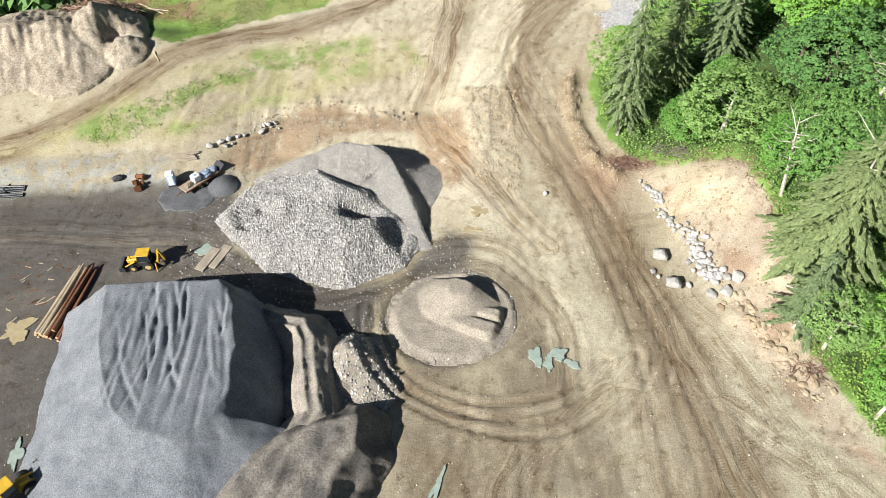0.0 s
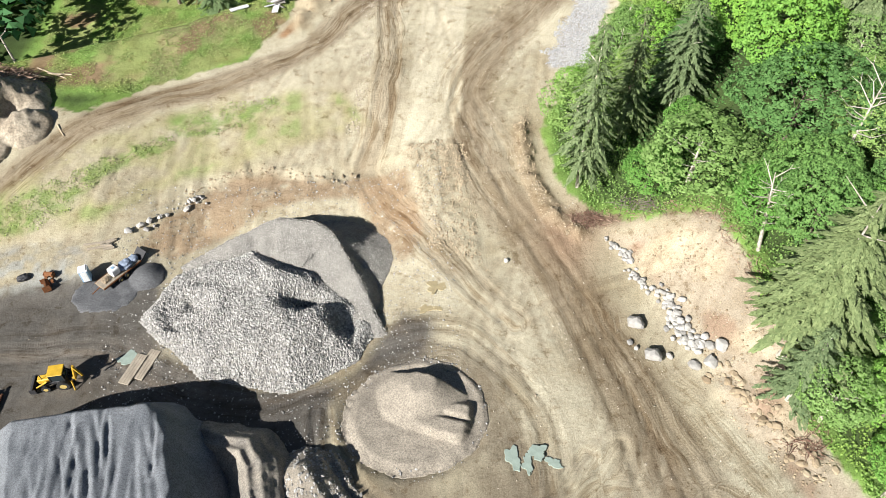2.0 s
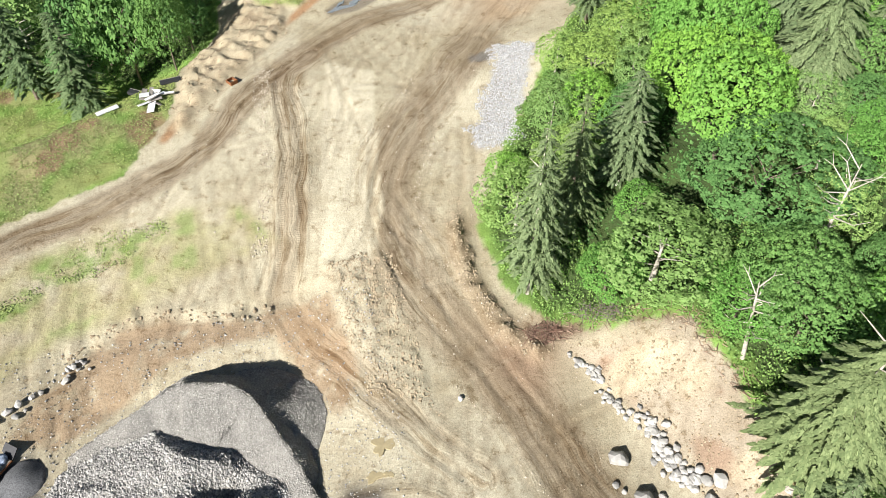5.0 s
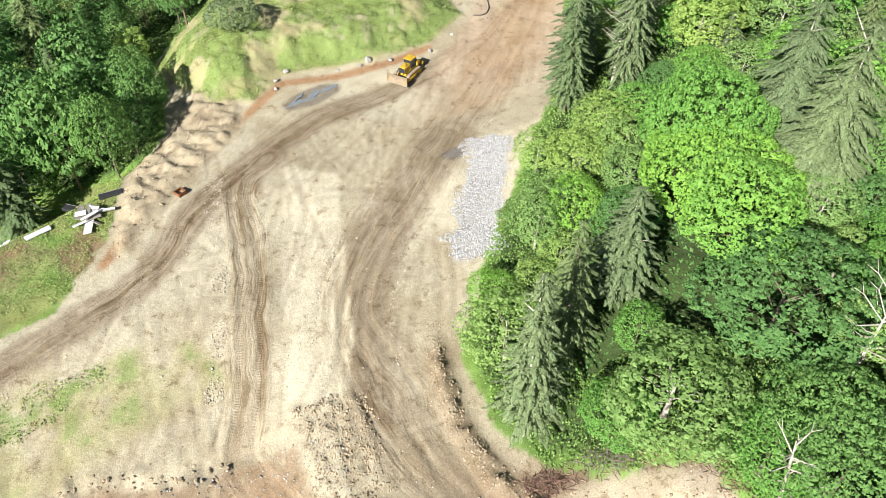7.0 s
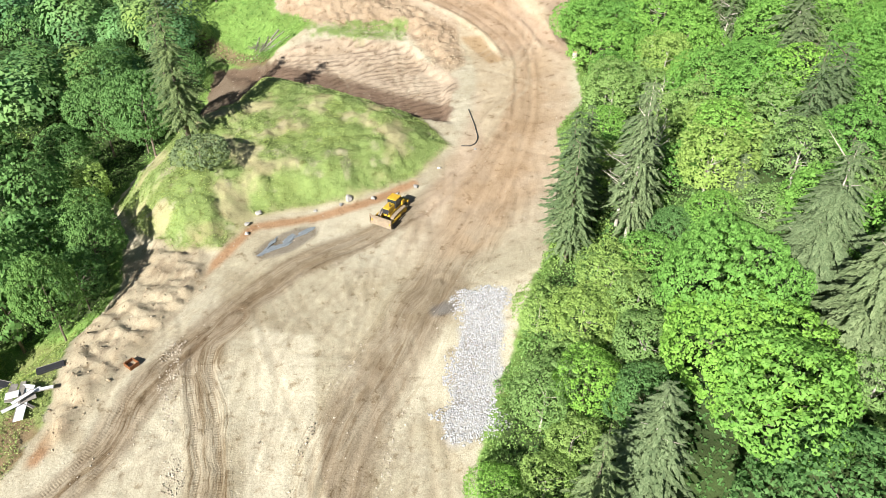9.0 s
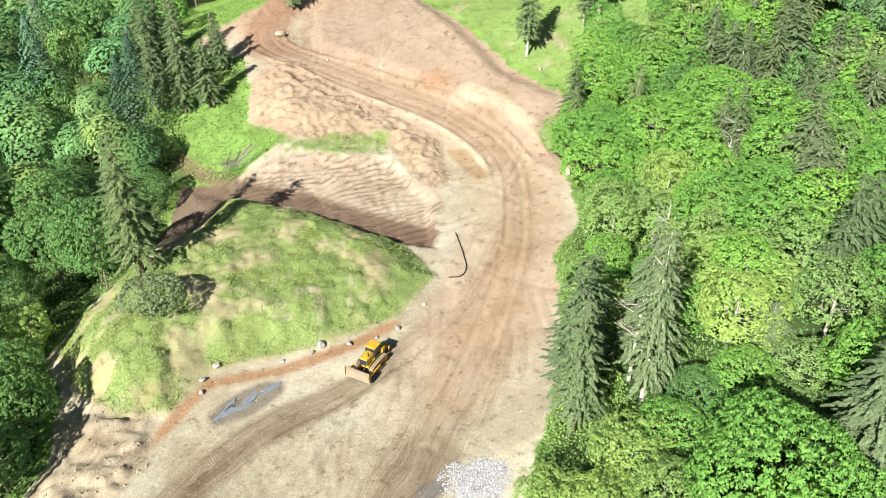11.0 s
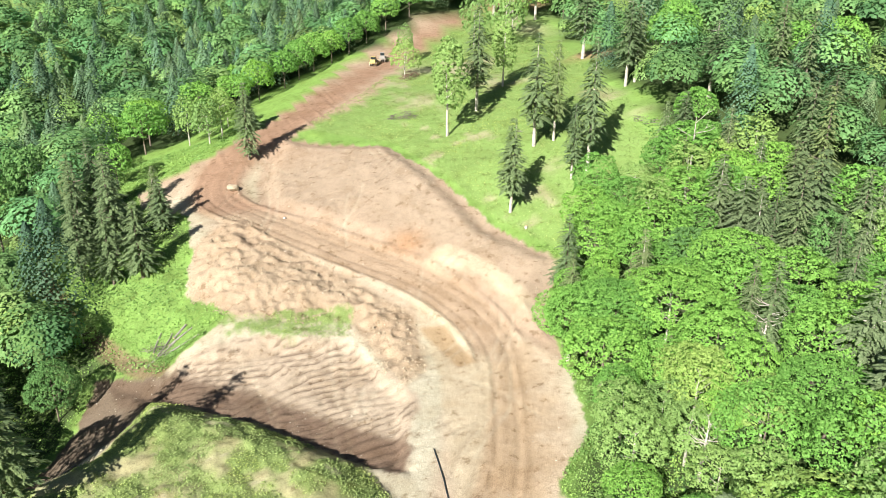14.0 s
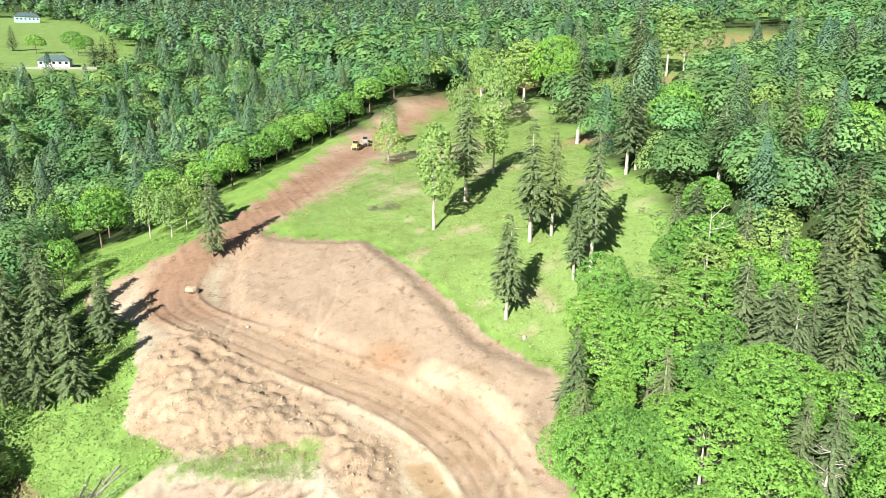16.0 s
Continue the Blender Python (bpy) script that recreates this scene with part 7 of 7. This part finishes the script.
def brush(x, y, rx, ry, h, n, mat, label, turn=0.0, name="slash"):
    """A tangle of cut branches."""
    r = np.random.default_rng(int(abs(x * 13 + y * 7)) + n)
    bm = bmesh.new()
    for k in range(n):
        a, q = r.uniform(0, 6.28), math.sqrt(r.uniform(0, 1))
        px, py = math.cos(a) * q * rx, math.sin(a) * q * ry
        pz = h * (1 - q * q) * r.uniform(0.1, 1)
        th, l = r.uniform(0, 6.28), r.uniform(0.7, 2.2)
        rod(bm, (px, py, pz), (px + math.cos(th) * l, py + math.sin(th) * l, max(0.03, pz + r.normal(0, 0.35))), r.uniform(0.02, 0.07), 0.012, 4)
    me = bpy.data.meshes.new(name)
    bm.to_mesh(me)
    bm.free()
    me.materials.append(mat)
    ob = new(name, me)
    ob.matrix_basis = pose(x, y, at_ground(x, y) - 0.05, 0, 0, turn)
    return tagged(ob, label, "brush", "", "stuff")


brush(27.6, 83.0, 2.8, 1.6, 1.3, 150, TWIG, "tangled red-brown brush pile beside the haul road")
brush(36.5, 81.6, 6.5, 1.1, 0.7, 170, GREY_TWIG, "dry grey slash lying along the cut bank", -12)
brush(-58, 119.5, 4.5, 1.8, 1.5, 170, TWIG, "red-brown heap of roots and slash", -15)
brush(110.5, 327, 5.5, 3.0, 2.4, 170, TWIG, "large brown slash pile beside the ridge road", 40)
brush(93.6, 285, 2.6, 2.0, 2.2, 110, GREY_TWIG, "grey uprooted stump heap in the meadow")
brush(90, 287.5, 1.2, 1.0, 1.2, 50, GREY_TWIG, "small grey slash heap in the meadow")
brush(25.5, 223, 3.2, 2.0, 0.9, 90, GREY_TWIG, "grey slash among bleached logs")
brush(-12, 165, 5, 1.6, 0.7, 90, GREY_TWIG, "dry grey slash at the foot of the slope", 50)
brush(140, 246, 5, 3, 0.8, 90, GREY_TWIG, "dry slash at the edge of the meadow", 60)
brush(44, 47.5, 2.2, 1.2, 0.5, 70, TWIG, "red-brown roots on the cut bank", -30)


# ---- yard clutter ----
def toilet(x, y, turn):
    g = thing("portable_toilet", (x, y, at_ground(x, y)), "blue portable toilet with a white roof beside the trailer", "toilet", turn=turn)
    part("cabin", box(bmesh.new(), (1.15, 1.15, 2.0), (0, 0, 1.1), bevel=0.05), BLUE, g)
    part("door", box(bmesh.new(), (0.8, 0.05, 1.8), (0, -0.6, 1.1), bevel=0.02), WHITE, g, "pale plastic door")
    part("skid", box(bmesh.new(), (1.2, 1.2, 0.12), (0, 0, 0.06)), DARK, g)
    bm = box(bmesh.new(), (1.25, 1.25, 0.12), (0, 0, 2.12), bevel=0.04)
    box(bm, (0.9, 0.9, 0.16), (0, 0, 2.22), bevel=0.06)
    part("roof", bm, WHITE, g, "white domed plastic roof")
    part("vent", rod(bmesh.new(), (0.4, 0.4, 2.2), (0.4, 0.4, 2.5), 0.06, 0.06, 8), WHITE, g)
    return g


toilet(-41.5, 81.2, 12)

trailer = thing("flatbed_trailer", (-37.6, 81.9, at_ground(-37.6, 81.9)), "brown flatbed trailer loaded with tarps and a tank", "trailer", turn=50)
part("deck", box(bmesh.new(), (6.2, 1.9, 0.16), (0, 0, 0.72), bevel=0.03), MUDDY, trailer)
for sy in (-1, 1):
    part("rail", box(bmesh.new(), (6.2, 0.1, 0.2), (0, sy * 0.98, 0.7)), RUST, trailer)
    for wx in (-0.5, 0.5):
        wheel(trailer, wx, sy * 1.12, 0.36, 0.24)
part("drawbar", rod(bmesh.new(), (-3.0, 0, 0.6), (-4.4, 0, 0.4), 0.08, 0.06, 6), RUST, trailer)
part("ramp", box(bmesh.new(), (1.6, 1.8, 0.1), (3.7, 0, 0.95), (0, -35, 0)), DARK, trailer)
for k in range(6):
    part("deck_board", box(bmesh.new(), (6.0, 0.26, 0.05), (0, -0.75 + 0.3 * k, 0.82)), PLANK, trailer)


def rumpled(name, x, y, z, size, turn, mat, label, category, seed=1):
    """A soft bundle with folds."""
    bm = bmesh.new()
    bmesh.ops.create_icosphere(bm, subdivisions=3, radius=0.5)
    for v in bm.verts:
        k = 1 + 0.3 * noise.noise(v.co * 4 + Vector((seed * 7.1, 0, 0)))
        v.co = Vector((v.co.x * size[0] * k, v.co.y * size[1] * k, max(v.co.z, -0.3) * size[2] * k + 0.3 * size[2]))
    me = bpy.data.meshes.new(name)
    bm.to_mesh(me)
    bm.free()
    me.materials.append(mat)
    ob = new(name, me)
    ob.matrix_basis = pose(x, y, z, 0, 0, turn)
    return tagged(ob, label, category)


tz = at_ground(-37.6, 81.9) + 0.84
rumpled("tarpaulin", -36.7, 82.8, tz, (2.2, 1.7, 1.0), 50, TARP, "crumpled blue-grey tarpaulin bundle on the trailer", "tarpaulin", 2)
rumpled("tarpaulin", -35.9, 83.9, tz, (1.3, 1.3, 0.8), 20, TARP, "crumpled blue-grey tarpaulin bundle on the trailer", "tarpaulin", 5)
tank = thing("water_tank", (-37.9, 81.6, tz), "square white plastic tank on the trailer", "tank", turn=50)
part("tank_body", box(bmesh.new(), (1.2, 1.2, 1.05), (0, 0, 0.6), bevel=0.1), WHITE, tank)
part("pallet", box(bmesh.new(), (1.25, 1.25, 0.12), (0, 0, 0.06)), PLANK, tank)
part("lid", rod(bmesh.new(), (0, 0, 1.12), (0, 0, 1.2), 0.22, 0.22, 12), BLUE, tank, "blue screw lid")
rumpled("tarpaulin", -38.9, 80.4, tz, (1.0, 1.2, 0.6), 0, MUDDY, "brown folded cover on the trailer deck", "tarpaulin", 7)

for x, y, turn, s in ((-46.8, 80.2, 205, 1.0), (-46.4, 81.9, 80, 0.75)):
    ob = thing("digger_bucket", (x, y, at_ground(x, y)), "rusty excavator bucket lying in the yard", "bucket", "spare buckets", turn=turn)
    part("shell", bucket_bm(1.6 * s, 1.3 * s, 1.1 * s), RUST, ob)
    part("hinge", box(bmesh.new(), (0.3 * s, 0.5 * s, 0.3 * s), (-1.1 * s, 0, 0.8 * s)), RUST, ob)
    for k in range(4):
        part("tooth", box(bmesh.new(), (0.25 * s, 0.14 * s, 0.08), (0.1 * s, (-0.6 + 0.4 * k) * s, 0.06)), STEEL, ob)
rumpled("scrap_bundle", -49.8, 81.6, at_ground(-49.8, 81.6), (1.7, 1.1, 0.9), 20, DARK, "bundle of black scrap lying in the yard", "scrap", 9)


def fines_heap(x, y):
    return np.maximum(cones(x, y, -33.8, 81.4, 1.2, 1.9), 0.12 * sstep(3.2, 2.2, np.hypot((x + 38.8) / 1.5, y - 78.6) + fbm(x, y, 811, 2)))


heap("fines_stockpile", fines_heap, -46, -30, 73, 86, 0.25, FINES, "small dark grey heap of stone fines beside the trailer")

for k, (x, y, turn, l) in enumerate(((-40.9, 86.4, 4, 3.6), (-40.4, 85.7, 8, 3.4), (-39.4, 86.6, 20, 1.8), (-39.6, 86.0, -5, 1.6), (-38.9, 86.5, 35, 1.4), (-39.2, 85.5, 12, 1.5))):
    ob = thing("timber_beam", (x, y, at_ground(x, y)), "pale weathered timber beam lying on dry grass", "beam", "timber beams", turn=turn)
    part("beam", box(bmesh.new(), (l, 0.28, 0.24), (0, 0, 0.14 + 0.1 * (k > 1)), bevel=0.02), PLANK, ob)
for k in range(7):
    y0 = 78.3 + 0.42 * (k % 5)
    g = at_ground(-66, y0)
    ob = thing("black_pipe", (-66.5, y0, g), "long black plastic drain pipe lying in the yard", "pipe", "drain pipes", turn=(6, 3, 8, 5, 2, 62, 58)[k])
    bm = rod(bmesh.new(), (-3, 0, 0.2), (3, 0, 0.2), 0.17, 0.17, 12)
    if k > 4:
        bm.free()
        bm = rod(bmesh.new(), (0.5, 0.5 * (k - 5), 0.5), (6, 0.5 * (k - 5), 0.4), 0.2, 0.2, 12)
    part("pipe", bm, PIPE, ob)
for x, y, turn in ((-31.5, 66.9, 68), (-33.0, 66.3, 68)):
    ob = thing("timber_mat", (x, y, at_ground(x, y)), "worn tan timber crane mat lying in the yard", "mat", "timber mats", turn=turn)
    for k in range(4):
        part("plank", box(bmesh.new(), (4.4, 0.34, 0.2), (0, -0.52 + 0.35 * k, 0.16), bevel=0.02), PLANK, ob)
for k in range(40):
    x, y = srng.uniform(-60, -51), srng.uniform(55, 66)
    ob = new("bark_strip", bpy.data.meshes.new("bark_strip"))
    bm = box(bmesh.new(), (srng.uniform(0.4, 1.3), srng.uniform(0.06, 0.16), 0.05), (0, 0, 0.04))
    bm.to_mesh(ob.data)
    bm.free()
    ob.data.materials.append(RUST if k % 3 else PALE_LOG)
    ob.matrix_basis = pose(x, y, at_ground(x, y) + 0.02, 0, 0, srng.uniform(-30, 60))
    tagged(ob, "strip of orange bark lying on dark yard soil", "bark", "bark strips")


# ---- junk by the western slope ----
def panel(x, y, size, turn, tilt, mat, label, lift=0.2):
    ob = thing("panel", (x, y, at_ground(x, y) + lift), label, "panel", "discarded panels", turn=turn)
    part("sheet", box(bmesh.new(), size, (0, 0, 0), (tilt, 0, 0), bevel=0.01), mat, ob)
    part("edge_strip", box(bmesh.new(), (size[0] * 1.01, 0.07, size[2] + 0.04), (0, size[1] / 2 * math.cos(radians(tilt)), size[1] / 2 * math.sin(radians(tilt))), (tilt, 0, 0)), GREY_WOOD, ob)
    return ob


for k in range(12):
    panel(-17 + srng.normal(0, 0.9), 135.6 + srng.normal(0, 0.9), (srng.uniform(1.2, 3), srng.uniform(0.3, 1.4), 0.08), srng.uniform(0, 180), srng.uniform(-25, 25), WHITE if k % 3 else GREY_WOOD,
          "discarded white panel in a heap on the grass" if k % 3 else "discarded grey board in a heap on the grass", 0.3 + 0.08 * k)
panel(-14.6, 140.2, (3.2, 1.0, 0.3), 8, 0, DARK, "dark grey box panel lying on the grass")
panel(-24, 135, (3.4, 0.9, 0.15), 25, 0, WHITE, "long white board lying on the grass")
for x, y, s, turn in ((-22, 142.5, (3, 1.8, 0.5), 30), (-26, 144, (2.6, 1.4, 0.4), 10), (-30, 147, (4, 1.8, 0.6), 0), (-33, 149, (3, 1.5, 0.6), 15)):
    panel(x, y, s, turn, 6, WHITE, "white sheeted bundle lying under the trees")
panel(-20, 140.5, (3.4, 1.0, 0.5), -35, 0, DARK, "black metal frame lying beside white bundles")
drain = thing("drain_box", (-5.2, 137.4, at_ground(-5.2, 137.4)), "rusty open drain box set in wet orange soil", "drain", turn=35)
for sx, sy, w, l in ((0, -0.6, 1.3, 0.1), (0, 0.6, 1.3, 0.1), (-0.6, 0, 0.1, 1.1), (0.6, 0, 0.1, 1.1)):
    part("side_plate", box(bmesh.new(), (w, l, 0.7), (sx, sy, 0.15)), RUST, drain)
part("floor_plate", box(bmesh.new(), (1.1, 1.1, 0.05), (0, 0, -0.1)), DARK, drain)

hose = bpy.data.curves.new("hose", "CURVE")
hose.dimensions, hose.bevel_depth = "3D", 0.09
line = hose.splines.new("BEZIER")
line.bezier_points.add(5)
for bp, (x, y) in zip(line.bezier_points, ((57.5, 182), (56.8, 178), (56, 174.5), (55, 171.5), (53.4, 170), (51.5, 170.4))):
    bp.co = (x, y, at_ground(x, y) + 0.12)
    bp.handle_left_type = bp.handle_right_type = "AUTO"
hose.materials.append(PIPE)
tagged(new("drain_hose", hose), "black corrugated drain hose lying on wet soil", "hose")

for x, y, r, h in ((86.3, 193.6, 0.5, 1.6), (44.6, 54.4, 0.5, 1.2), (43.9, 56.8, 0.45, 1.0), (97, 227, 0.3, 0.5)):
    ob = thing("tree_stump", (x, y, at_ground(x, y)), "pale cut tree stump at the wood's edge", "stump", "stumps")
    part("stump", rod(bmesh.new(), (0, 0, -0.3), (0.1, 0, h), r * 1.25, r, 10), PALE_BARK, ob)
    part("cut_face", rod(bmesh.new(), (0.1, 0, h), (0.1, 0, h + 0.03), r * 0.97, r * 0.97, 10), CUT_END, ob)


# ---- houses across the valley ----
def house(x, y, turn, l, w, h, wall_mat, label):
    g = thing("house", (x, y, float(land(np.array([x]), np.array([y]))[0]) + 0.5), label, "house", turn=turn)
    part("wall", box(bmesh.new(), (l, w, h + 2), (0, 0, h / 2 - 1)), wall_mat, g)
    bm = bmesh.new()
    a = [bm.verts.new(v) for v in ((-l / 2 - 0.8, -w / 2 - 0.8, h), (l / 2 + 0.8, -w / 2 - 0.8, h), (l / 2 + 0.8, w / 2 + 0.8, h), (-l / 2 - 0.8, w / 2 + 0.8, h), (-l / 2 + w * 0.4, 0, h + w * 0.32), (l / 2 - w * 0.4, 0, h + w * 0.32))]
    for f in ((0, 1, 5, 4), (2, 3, 4, 5), (1, 2, 5), (3, 0, 4), (3, 2, 1, 0)):
        bm.faces.new([a[k] for k in f])
    part("roof", bm, ROOF, g, "hipped slate-blue roof")
    n = int(l / 3.2)
    for k in range(n):
        wx = -l / 2 + (k + 0.5) * l / n
        win = part("window", box(bmesh.new(), (1.7, 0.12, 1.5), (wx, -w / 2 - 0.02, h * 0.55)), WALL, g)
        part("pane", box(bmesh.new(), (1.45, 0.06, 1.25), (wx, -w / 2 - 0.08, h * 0.55)), GLASS, win)
    part("chimney", box(bmesh.new(), (0.9, 0.9, 2.0), (l * 0.2, w * 0.1, h + w * 0.3)), GREY_WOOD, g)
    return g


for x, y, h, r in ((34, 578, 19, 5), (39, 576, 20, 5), (29, 585, 17, 5), (17, 656, 15, 6), (-4, 654, 12, 6), (-18, 672, 16, 4), (20, 640, 11, 4), (24, 650, 13, 5), (47, 528, 12, 5), (50, 545, 10, 5), (-30, 600, 9, 5)):
    plant("fir" if r < 6 and h > 14 else "maple", x, y, h, r)
house(9, 594, -8, 16, 9, 3.0, WALL, "low white house with a slate-blue hipped roof in a green field")
house(76, 626, -30, 20, 11, 4, WALL, "white house with a slate roof and gravel drive")
house(-27, 926, 10, 20, 11, 5, BLUE_WALL, "pale blue house on the far green hillside")
drive = thing("terrace_wall", (9, 584, float(land(np.array([9.0]), np.array([584.0]))[0])), "long low grey retaining wall below the house", "wall", turn=-5)
part("wall_face", box(bmesh.new(), (42, 1.0, 1.6), (0, 0, 0.4)), DRIVE, drive)
